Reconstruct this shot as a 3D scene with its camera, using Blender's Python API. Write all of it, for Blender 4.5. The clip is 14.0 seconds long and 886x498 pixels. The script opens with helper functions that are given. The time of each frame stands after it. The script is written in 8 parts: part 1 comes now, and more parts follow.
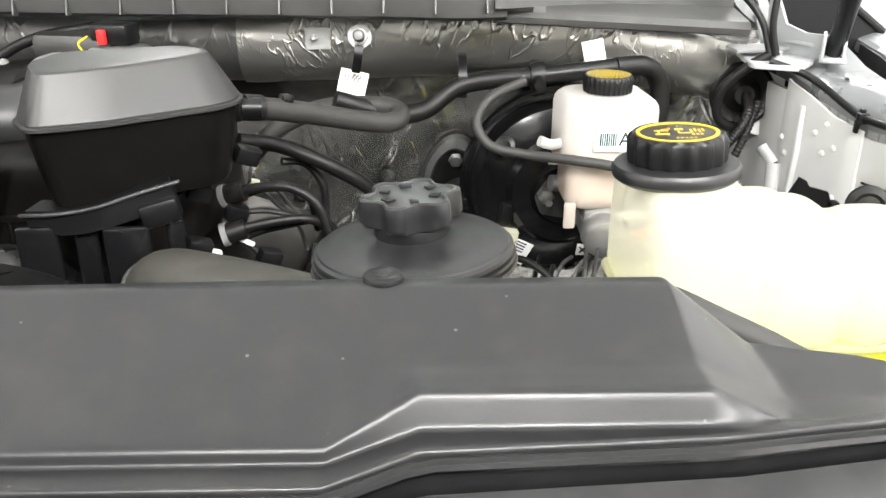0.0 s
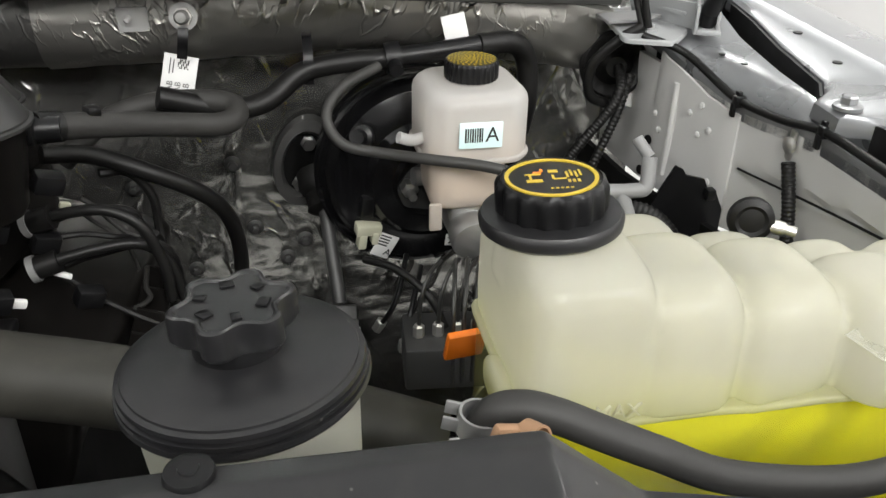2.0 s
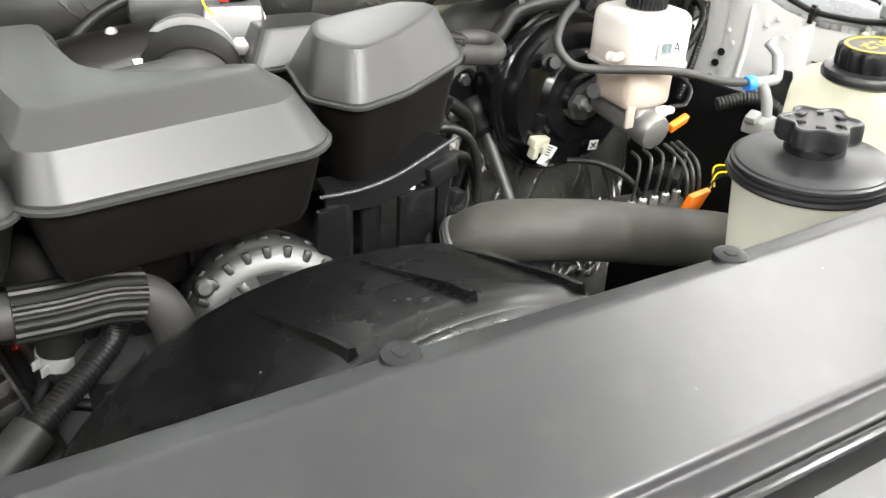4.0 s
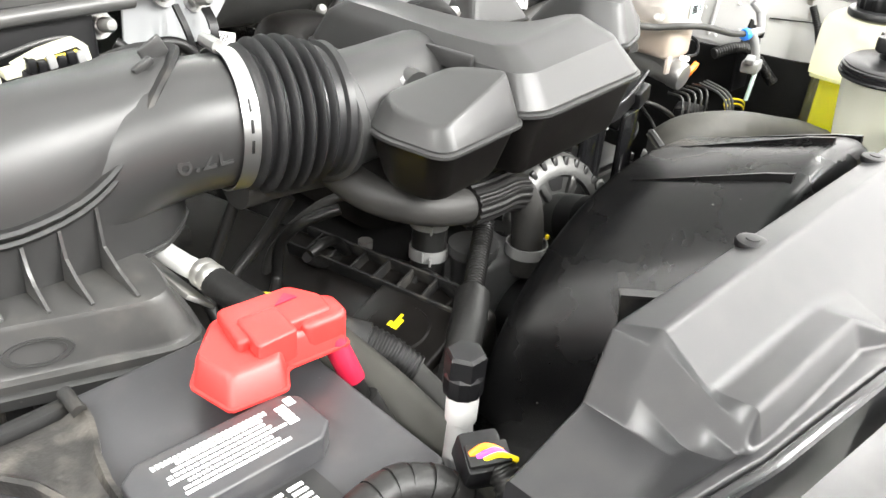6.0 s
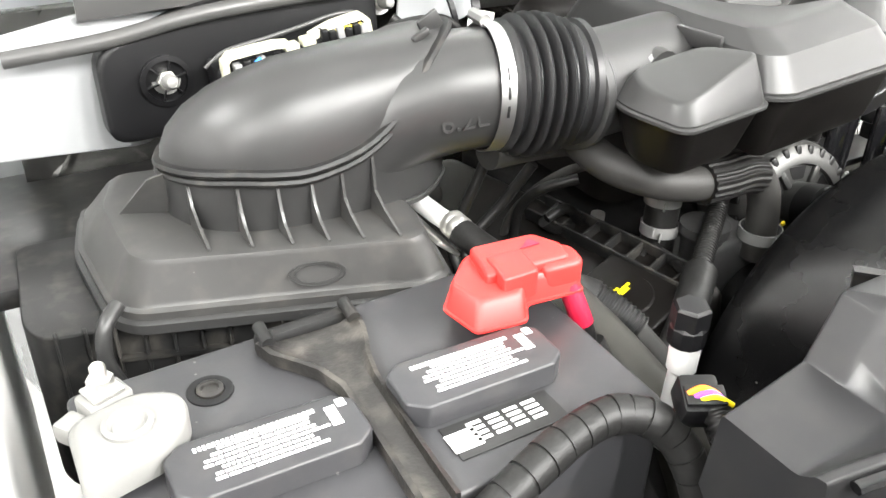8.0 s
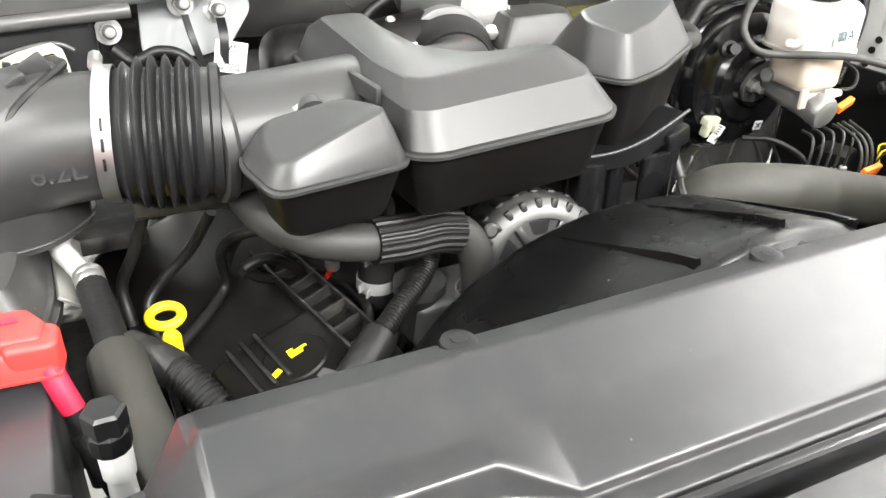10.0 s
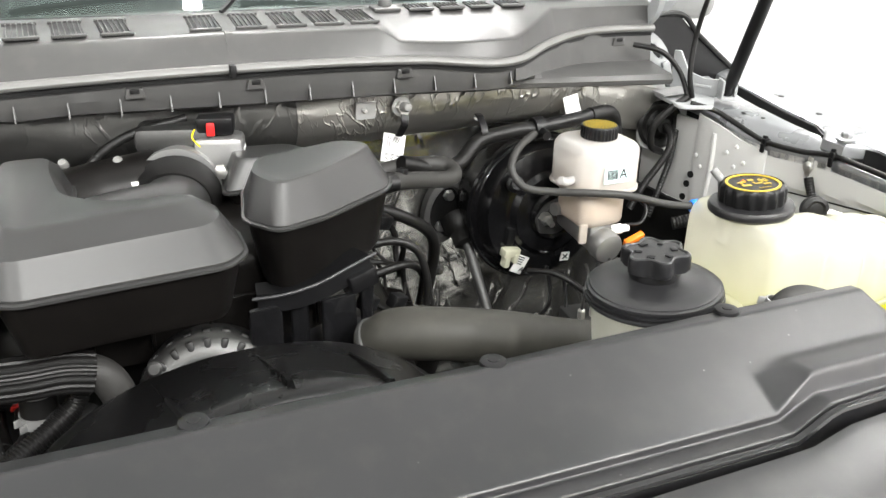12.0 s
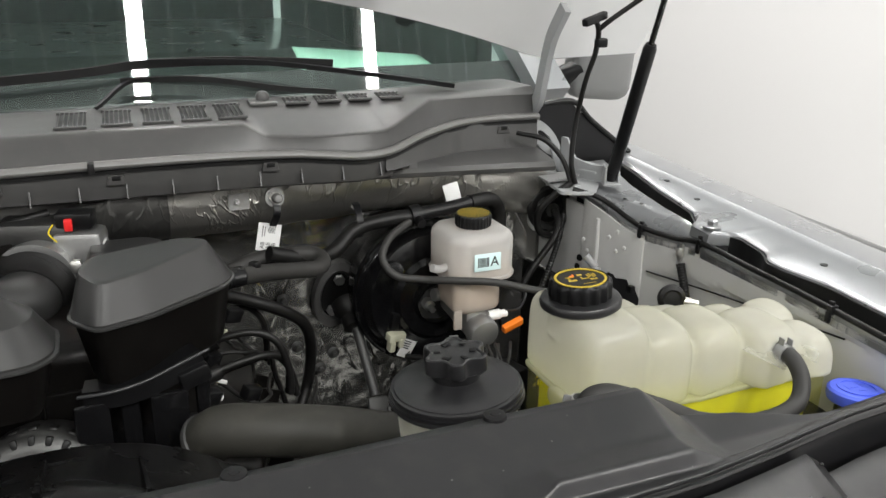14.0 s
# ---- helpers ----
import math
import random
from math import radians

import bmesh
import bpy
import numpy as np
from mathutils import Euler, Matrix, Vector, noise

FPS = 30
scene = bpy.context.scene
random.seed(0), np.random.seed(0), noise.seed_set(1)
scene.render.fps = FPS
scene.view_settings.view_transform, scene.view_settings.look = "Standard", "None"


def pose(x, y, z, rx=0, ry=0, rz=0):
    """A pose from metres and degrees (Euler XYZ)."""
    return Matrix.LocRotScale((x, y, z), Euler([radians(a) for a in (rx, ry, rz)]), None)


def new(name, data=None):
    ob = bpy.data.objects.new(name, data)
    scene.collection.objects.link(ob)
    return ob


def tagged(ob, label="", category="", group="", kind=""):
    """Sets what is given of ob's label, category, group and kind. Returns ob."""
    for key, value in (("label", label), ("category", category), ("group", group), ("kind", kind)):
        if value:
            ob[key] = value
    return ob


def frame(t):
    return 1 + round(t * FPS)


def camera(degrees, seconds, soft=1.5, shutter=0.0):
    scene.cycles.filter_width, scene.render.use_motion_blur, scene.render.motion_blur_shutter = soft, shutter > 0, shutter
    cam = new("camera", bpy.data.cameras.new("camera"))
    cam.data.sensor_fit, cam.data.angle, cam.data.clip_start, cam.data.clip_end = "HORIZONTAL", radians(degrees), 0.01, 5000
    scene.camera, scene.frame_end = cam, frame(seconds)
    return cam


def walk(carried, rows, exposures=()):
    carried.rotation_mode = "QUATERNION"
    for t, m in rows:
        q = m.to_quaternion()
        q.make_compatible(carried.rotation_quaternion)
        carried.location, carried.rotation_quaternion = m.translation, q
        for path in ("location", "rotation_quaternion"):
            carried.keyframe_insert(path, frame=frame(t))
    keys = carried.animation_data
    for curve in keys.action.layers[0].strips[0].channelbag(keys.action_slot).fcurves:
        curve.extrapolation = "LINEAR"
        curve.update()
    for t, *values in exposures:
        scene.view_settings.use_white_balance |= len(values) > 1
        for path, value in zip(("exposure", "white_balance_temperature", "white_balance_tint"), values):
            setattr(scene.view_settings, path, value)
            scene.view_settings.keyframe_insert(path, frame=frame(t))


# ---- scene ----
cam = camera(55.3, 14.0)
ROWS = [
    (0.0, 0.0000, 0.0000, 1.4500, 66.504, 0.001, -1.900),
    (0.3, 0.0425, 0.0554, 1.4480, 65.901, -0.021, -2.506),
    (0.5, 0.0670, 0.0656, 1.4508, 65.152, -0.148, -3.122),
    (0.7, 0.0892, 0.0926, 1.4545, 64.319, -0.111, -3.629),
    (1.0, 0.1215, 0.1295, 1.4591, 63.288, -0.325, -4.678),
    (1.2, 0.1335, 0.1415, 1.4723, 62.384, -0.696, -5.787),
    (1.5, 0.1248, 0.1374, 1.4856, 61.468, -0.654, -7.449),
    (1.6, 0.1109, 0.1371, 1.4897, 61.182, -0.691, -8.079),
    (1.8, 0.0750, 0.1362, 1.4917, 60.897, -0.861, -9.352),
    (2.0, 0.0288, 0.1279, 1.5032, 60.411, -1.019, -10.748),
    (2.3, -0.0735, 0.1025, 1.5148, 60.248, -1.408, -13.275),
    (2.5, -0.1447, 0.0911, 1.5129, 59.985, -1.674, -15.095),
    (2.8, -0.2297, 0.0793, 1.5119, 59.633, -1.755, -17.622),
    (3.0, -0.2832, 0.0882, 1.5059, 59.692, -1.829, -19.488),
    (3.2, -0.3395, 0.1055, 1.4988, 59.597, -1.911, -21.356),
    (3.6, -0.4544, 0.1093, 1.4993, 59.581, -2.072, -25.363),
    (4.1, -0.6069, 0.0978, 1.5129, 59.584, -2.497, -30.823),
    (4.6, -0.7607, 0.0856, 1.5295, 59.653, -2.999, -36.245),
    (5.0, -0.8786, 0.0878, 1.5367, 59.788, -3.333, -40.166),
    (5.3, -0.9609, 0.1025, 1.5344, 59.950, -3.482, -42.669),
    (5.5, -1.0165, 0.1326, 1.5269, 60.078, -3.992, -44.084),
    (5.7, -1.0660, 0.1609, 1.5166, 60.591, -3.885, -45.691),
    (6.0, -1.1019, 0.1980, 1.5103, 60.395, -4.142, -45.449),
    (6.3, -1.1264, 0.2181, 1.5078, 60.099, -2.763, -43.036),
    (6.5, -1.1396, 0.2253, 1.5086, 59.918, -1.874, -41.358),
    (6.8, -1.1567, 0.2238, 1.5078, 59.494, -1.087, -38.428),
    (7.0, -1.1610, 0.2153, 1.5077, 59.336, -1.124, -36.567),
    (7.2, -1.1598, 0.2049, 1.5073, 59.206, -0.926, -34.788),
    (7.6, -1.1598, 0.1874, 1.5099, 59.106, -0.977, -31.832),
    (8.0, -1.1496, 0.1585, 1.5166, 59.030, -1.171, -29.991),
    (8.4, -1.1224, 0.1255, 1.5254, 58.969, -1.417, -28.889),
    (8.8, -1.0716, 0.0954, 1.5340, 58.911, -1.629, -28.149),
    (9.1, -1.0141, 0.0790, 1.5390, 58.866, -1.711, -27.604),
    (9.3, -0.9648, 0.0728, 1.5412, 58.832, -1.710, -27.157),
    (9.5, -0.9109, 0.0651, 1.5464, 58.665, -1.703, -26.687),
    (9.6, -0.8840, 0.0606, 1.5458, 58.697, -1.564, -26.408),
    (9.8, -0.8410, 0.0609, 1.5398, 58.804, -1.319, -25.887),
    (10.0, -0.8042, 0.0585, 1.5407, 58.914, -1.204, -25.316),
    (10.3, -0.7542, 0.0389, 1.5502, 59.363, -0.966, -24.517),
    (10.5, -0.7161, 0.0169, 1.5602, 59.832, -0.923, -24.040),
    (10.8, -0.6627, -0.0188, 1.5713, 61.663, -0.888, -23.651),
    (11.0, -0.6308, -0.0405, 1.5762, 62.384, -0.837, -23.145),
    (11.3, -0.5966, -0.0627, 1.5806, 63.545, -0.828, -22.915),
    (11.5, -0.5695, -0.0741, 1.5884, 64.032, -1.030, -22.713),
    (11.8, -0.5072, -0.0885, 1.5943, 65.104, -1.061, -22.468),
    (12.0, -0.4625, -0.0887, 1.5935, 65.621, -1.073, -22.527),
    (12.3, -0.3862, -0.0844, 1.5772, 66.397, -0.939, -22.545),
    (12.5, -0.3335, -0.0856, 1.5677, 66.663, -0.875, -22.326),
    (12.7, -0.2838, -0.0879, 1.5659, 66.835, -0.715, -22.134),
    (13.0, -0.2318, -0.0972, 1.5645, 67.105, -0.876, -22.248),
    (13.2, -0.2181, -0.1020, 1.5626, 67.272, -0.949, -22.370),
    (13.5, -0.2289, -0.1163, 1.5795, 67.254, -0.659, -22.095),
    (13.7, -0.2470, -0.1298, 1.5979, 67.597, -0.507, -22.035),
    (14.0, -0.2888, -0.1628, 1.6388, 69.749, -0.699, -22.366),
]
EXPOSURES = [(0.0, 0.82), (0.5, 0.5), (1.0, -0.13), (1.5, -0.38), (2.0, -0.38), (2.5, 0.03), (3.0, 0.69), (5.5, 1.32), (7.0, 1.42), (9.5, 1.42), (10.5, 1.37), (11.0, 1.27), (11.5, 1.02), (12.0, 0.59), (12.5, 0.22), (13.0, -0.1), (13.5, -0.48), (14.0, -0.66)]
walk(cam, [(t, pose(x, y, z, rx, ry, rz)) for t, x, y, z, rx, ry, rz in ROWS], EXPOSURES)

# ---- helpers for shapes: a shape is (points, faces) ----
def join(*geos):
    V, F = [], []
    for v, f in geos:
        k = len(V)
        V.extend(v)
        F.extend([tuple(i + k for i in q) for q in f])
    return V, F


def moved(geo, m):
    return [m @ Vector(v) for v in geo[0]], geo[1]


def stack(rings, cap0=True, cap1=True, closed=True):
    """Skin over rings of equal length."""
    n = len(rings[0])
    V = [Vector(p) for r in rings for p in r]
    F = []
    for k in range(len(rings) - 1):
        for i in range(n if closed else n - 1):
            j = (i + 1) % n
            F.append((k * n + i, k * n + j, (k + 1) * n + j, (k + 1) * n + i))
    if cap0:
        F.append(tuple(reversed(range(n))))
    if cap1:
        F.append(tuple((len(rings) - 1) * n + i for i in range(n)))
    return V, F


def rpoly(pts, r, seg=4):
    """Polygon with rounded corners; r may be a list."""
    out, n = [], len(pts)
    for i in range(n):
        a, b, c = (Vector(pts[(i + k) % n][:2]) for k in (-1, 0, 1))
        rr = r[i] if isinstance(r, (list, tuple)) else r
        d = min(rr, 0.45 * (a - b).length, 0.45 * (c - b).length)
        p, q = b + (a - b).normalized() * d, b + (c - b).normalized() * d
        for k in range(seg + 1):
            t = k / seg
            out.append((1 - t) ** 2 * p + 2 * t * (1 - t) * b + t * t * q)
    return out


def inset(pts, d):
    """Moves the sides of a counter-clockwise polygon inwards by d."""
    out, n = [], len(pts)
    for i in range(n):
        a, b, c = (Vector(pts[(i + k) % n][:2]) for k in (-1, 0, 1))
        u, v = (b - a).normalized(), (c - b).normalized()
        nu, nv = Vector((-u.y, u.x)), Vector((-v.y, v.x))
        m = nu + nv
        m = m / max(0.35, m.length_squared / 2) if m.length > 1e-6 else nu
        out.append(b + m * d)
    return out


def at_z(pts, z):
    return [(p[0], p[1], z) for p in pts]


def pillar(poly, z0, z1, r=0.01, top=0.006, bottom=0.0, poly_top=None, seg=4):
    """Upright prism from poly at z0 to poly_top at z1, with rounded top and bottom rims."""
    t = poly_top or poly
    rings = []
    if bottom:
        for a in (0, 30, 60):
            k = radians(a)
            rings.append(at_z(rpoly(inset(poly, bottom * (1 - math.sin(k))), r, seg), z0 + bottom * (1 - math.cos(k))))
    rings.append(at_z(rpoly(poly, r, seg), z0 + bottom))
    if top:
        for a in (0, 22, 45, 67, 90):
            k = radians(a)
            rings.append(at_z(rpoly(inset(t, top * (1 - math.cos(k))), r, seg), z1 - top + top * math.sin(k)))
    else:
        rings.append(at_z(rpoly(t, r, seg), z1))
    return stack(rings)


def rect(x0, y0, x1, y1):
    return [(x0, y0), (x1, y0), (x1, y1), (x0, y1)]


def rbox(cx, cy, cz, sx, sy, sz, b=0.003, rot=(0, 0, 0), seg=2):
    """Box with bevelled edges, turned by rot (degrees)."""
    bm = bmesh.new()
    bmesh.ops.create_cube(bm, size=1.0)
    for v in bm.verts:
        v.co = Vector((v.co.x * sx, v.co.y * sy, v.co.z * sz))
    if b:
        bmesh.ops.bevel(bm, geom=bm.edges[:], offset=min(b, 0.45 * min(sx, sy, sz)), segments=seg, affect="EDGES", profile=0.5)
    bm.verts.index_update()
    geo = [v.co.copy() for v in bm.verts], [tuple(v.index for v in f.verts) for f in bm.faces]
    bm.free()
    return moved(geo, pose(cx, cy, cz, *rot))


def circle(r, n=24, z=0.0, cx=0.0, cy=0.0):
    return [(cx + r * math.cos(2 * math.pi * i / n), cy + r * math.sin(2 * math.pi * i / n), z) for i in range(n)]


def lathe(profile, n=28, m=None, cap0=True, cap1=True):
    """Turned body from (radius, height) pairs round z, then moved by m."""
    geo = stack([circle(max(r, 1e-4), n, z) for r, z in profile], cap0, cap1)
    return moved(geo, m) if m else geo


def flutes(profile, count, depth, n=72, m=None, power=1.0):
    """Turned body whose radius waves round the axis: grips and knobs."""
    rings = []
    for r, z, d in profile:
        ring = []
        for i in range(n):
            a = 2 * math.pi * i / n
            w = math.cos(a * count)
            w = math.copysign(abs(w) ** power, w)
            k = r + depth * d * w
            ring.append((k * math.cos(a), k * math.sin(a), z))
        rings.append(ring)
    geo = stack(rings)
    return moved(geo, m) if m else geo


def glide(pts, sub=6):
    """Smooth line through points (Catmull-Rom)."""
    P = [Vector(p) for p in pts]
    if len(P) == 2:
        return [P[0].lerp(P[1], i / sub) for i in range(sub + 1)]
    P = [2 * P[0] - P[1], *P, 2 * P[-1] - P[-2]]
    out = []
    for i in range(1, len(P) - 2):
        a, b, c, d = P[i - 1:i + 3]
        for k in range(sub):
            t = k / sub
            out.append(0.5 * ((2 * b) + (c - a) * t + (2 * a - 5 * b + 4 * c - d) * t * t + (3 * b - a - 3 * c + d) * t ** 3))
    out.append(P[-2])
    return out


def sweep(line, section, scales=None):
    """Carries a section (list of (u, v)) along a line without twist."""
    rings = []
    t0 = (line[1] - line[0]).normalized()
    up = Vector((0, 0, 1)) if abs(t0.z) < 0.9 else Vector((0, 1, 0))
    u = t0.cross(up).normalized()
    for i, p in enumerate(line):
        t = (line[min(i + 1, len(line) - 1)] - line[max(i - 1, 0)]).normalized()
        u = (u - t * u.dot(t)).normalized()
        v = t.cross(u)
        k = scales[i] if scales else 1.0
        rings.append([p - u * (a * k) + v * (b * k) for a, b in section])
    return stack(rings)


def tube(pts, r, n=12, sub=6, ripple=None, r1=None):
    """Round hose through points. ripple: (pitch, depth). r1: radius at the far end."""
    line = glide(pts, sub)
    scales = None
    if ripple:
        pitch, depth = ripple
        fine, d = [line[0]], 0.0
        total = sum((b - a).length for a, b in zip(line, line[1:]))
        steps = max(8, int(total / pitch * 4))
        lens = [0.0]
        for a, b in zip(line, line[1:]):
            lens.append(lens[-1] + (b - a).length)
        fine, k = [], 0
        for i in range(steps + 1):
            s = total * i / steps
            while k < len(line) - 2 and lens[k + 1] < s:
                k += 1
            f = (s - lens[k]) / max(1e-9, lens[k + 1] - lens[k])
            fine.append(line[k].lerp(line[k + 1], min(1, f)))
        line = fine
        scales = [1 + (depth / r if i % 4 in (1, 2) else 0) for i in range(len(line))]
    elif r1 is not None:
        scales = [1 + (r1 / r - 1) * i / (len(line) - 1) for i in range(len(line))]
    return sweep(line, [(r * math.cos(2 * math.pi * i / n), r * math.sin(2 * math.pi * i / n)) for i in range(n)], scales)


def band(line, w, h):
    """Flat ribbon or bar along a line."""
    return sweep(line, [(-w / 2, -h / 2), (w / 2, -h / 2), (w / 2, h / 2), (-w / 2, h / 2)])


def frame_of(p, axis, roll=0):
    """Pose at p whose z points along axis."""
    return Matrix.Translation(p) @ Vector(axis).to_track_quat("Z", "Y").to_matrix().to_4x4() @ pose(0, 0, 0, 0, 0, roll)


def pillow(c, s, e=0.5, n=28, k=16):
    """Rounded lobe: a superellipsoid with half sizes s."""
    def f(w, m):
        return math.copysign(abs(w) ** m, w)
    rings = []
    for j in range(1, k):
        b = -math.pi / 2 + math.pi * j / k
        rings.append([(c[0] + s[0] * f(math.cos(b), e) * f(math.cos(a), e), c[1] + s[1] * f(math.cos(b), e) * f(math.sin(a), e),
                       c[2] + s[2] * f(math.sin(b), e)) for a in (2 * math.pi * i / n for i in range(n))])
    return stack(rings)


def sheet(grid, thick=0.0):
    """Surface over a grid of points (rows of equal length), given a back at -thick along z or a vector."""
    n = len(grid[0])
    V = [Vector(p) for r in grid for p in r]
    F = [(j * n + i, j * n + i + 1, (j + 1) * n + i + 1, (j + 1) * n + i) for j in range(len(grid) - 1) for i in range(n - 1)]
    if not thick:
        return V, F
    d = Vector((0, 0, -thick)) if isinstance(thick, float) else Vector(thick)
    k = len(V)
    V2 = V + [v + d for v in V]
    F2 = F + [tuple(reversed([i + k for i in f])) for f in F]
    m = len(grid)
    rim = [i for i in range(n)] + [j * n + n - 1 for j in range(1, m)] + [(m - 1) * n + i for i in range(n - 2, -1, -1)] + [j * n for j in range(m - 2, 0, -1)]
    for a, b in zip(rim, rim[1:] + rim[:1]):
        F2.append((b, a, a + k, b + k))
    return V2, F2


def lerp(a, b, t):
    return a + (b - a) * t


def table(xs, ys, x):
    """Straight-line look-up."""
    return float(np.interp(x, xs, ys))


def link(name, geo, material, smooth=38):
    me = bpy.data.meshes.new(name)
    me.from_pydata([tuple(v) for v in geo[0]], [], geo[1])
    me.validate()
    bm = bmesh.new()
    bm.from_mesh(me)
    bmesh.ops.recalc_face_normals(bm, faces=bm.faces[:])
    bm.to_mesh(me)
    bm.free()
    me.polygons.foreach_set("use_smooth", [True] * len(me.polygons))
    me.set_sharp_from_angle(angle=radians(smooth))
    me.materials.append(material)
    me.update()
    return new(name, me)


def thing(name, base, label, category, group="", kind=""):
    """An Empty at the thing's base, to which its parts are tied."""
    ob = new(name)
    ob.empty_display_size = 0.02
    ob.location = base
    return tagged(ob, label, category, group, kind)


def part(name, geo, material, parent, label="", smooth=38):
    ob = link(name, geo, material, smooth)
    ob.parent = parent
    if parent.type == "EMPTY":
        ob.matrix_parent_inverse = Matrix.Translation(parent.location).inverted()
    return tagged(ob, label)


def single(name, geo, material, label, category, group="", kind="", smooth=38):
    return tagged(link(name, geo, material, smooth), label, category, group, kind)


def lettering(name, text, size, m, material, parent, depth=0.0004):
    """Raised or printed text as a mesh part, lying in m's xy plane."""
    cu = bpy.data.curves.new(name, "FONT")
    cu.body, cu.size, cu.extrude, cu.align_x, cu.align_y = text, size, depth, "CENTER", "CENTER"
    tmp = bpy.data.objects.new(name, cu)
    scene.collection.objects.link(tmp)
    bpy.context.view_layer.update()
    me = bpy.data.meshes.new_from_object(tmp.evaluated_get(bpy.context.evaluated_depsgraph_get()))
    bpy.data.objects.remove(tmp)
    me.transform(m)
    me.materials.clear()
    me.materials.append(material)
    ob = new(name, me)
    ob.parent = parent
    if parent.type == "EMPTY":
        ob.matrix_parent_inverse = Matrix.Translation(parent.location).inverted()
    return ob


def bars(rows, m):
    """Flat printed bars (x, y, w, h) in m's xy plane, 0.4 mm proud."""
    return join(*[moved(rbox(x, y, 0.0002, w, h, 0.0004, 0), m) for x, y, w, h in rows])

# ---- world and light: a white workshop lit by rows of strip lamps on the ceiling ----
world = bpy.data.worlds.new("workshop_air")
scene.world = world
world.use_nodes = True
world.node_tree.nodes["Background"].inputs[0].default_value = (0.9, 0.95, 1.0, 1)
world.node_tree.nodes["Background"].inputs[1].default_value = 0.25

ROOM = (-4.6, -5.0, 3.75, 9.0, 4.3)      # x0, y0, x1, y1, ceiling height


def strip_lamp(x, y, length, watts):
    li = bpy.data.lights.new("strip_lamp", "AREA")
    li.shape, li.size, li.size_y, li.energy, li.color = "RECTANGLE", 0.09, length, watts, (1.0, 0.985, 0.96)
    ob = new("strip_lamp", li)
    ob.matrix_world = pose(x, y, ROOM[4] - 0.14, 0, 0, 0)
    return ob


LAMPS = [(-3.4, -3.4), (-0.62, -3.4), (0.75, -3.4), (2.7, -3.4), (-3.4, 0.6), (0.01, 2.4), (1.48, 2.4), (2.9, 0.0), (-1.35, 5.4), (1.9, 5.4)]
for lx, ly in LAMPS:
    strip_lamp(lx, ly, 2.4, (250 if lx > 0 else 175) if ly < 0 else (85 if lx > 2 else 105 if lx < -2 else 150 if ly < 3 else 100))

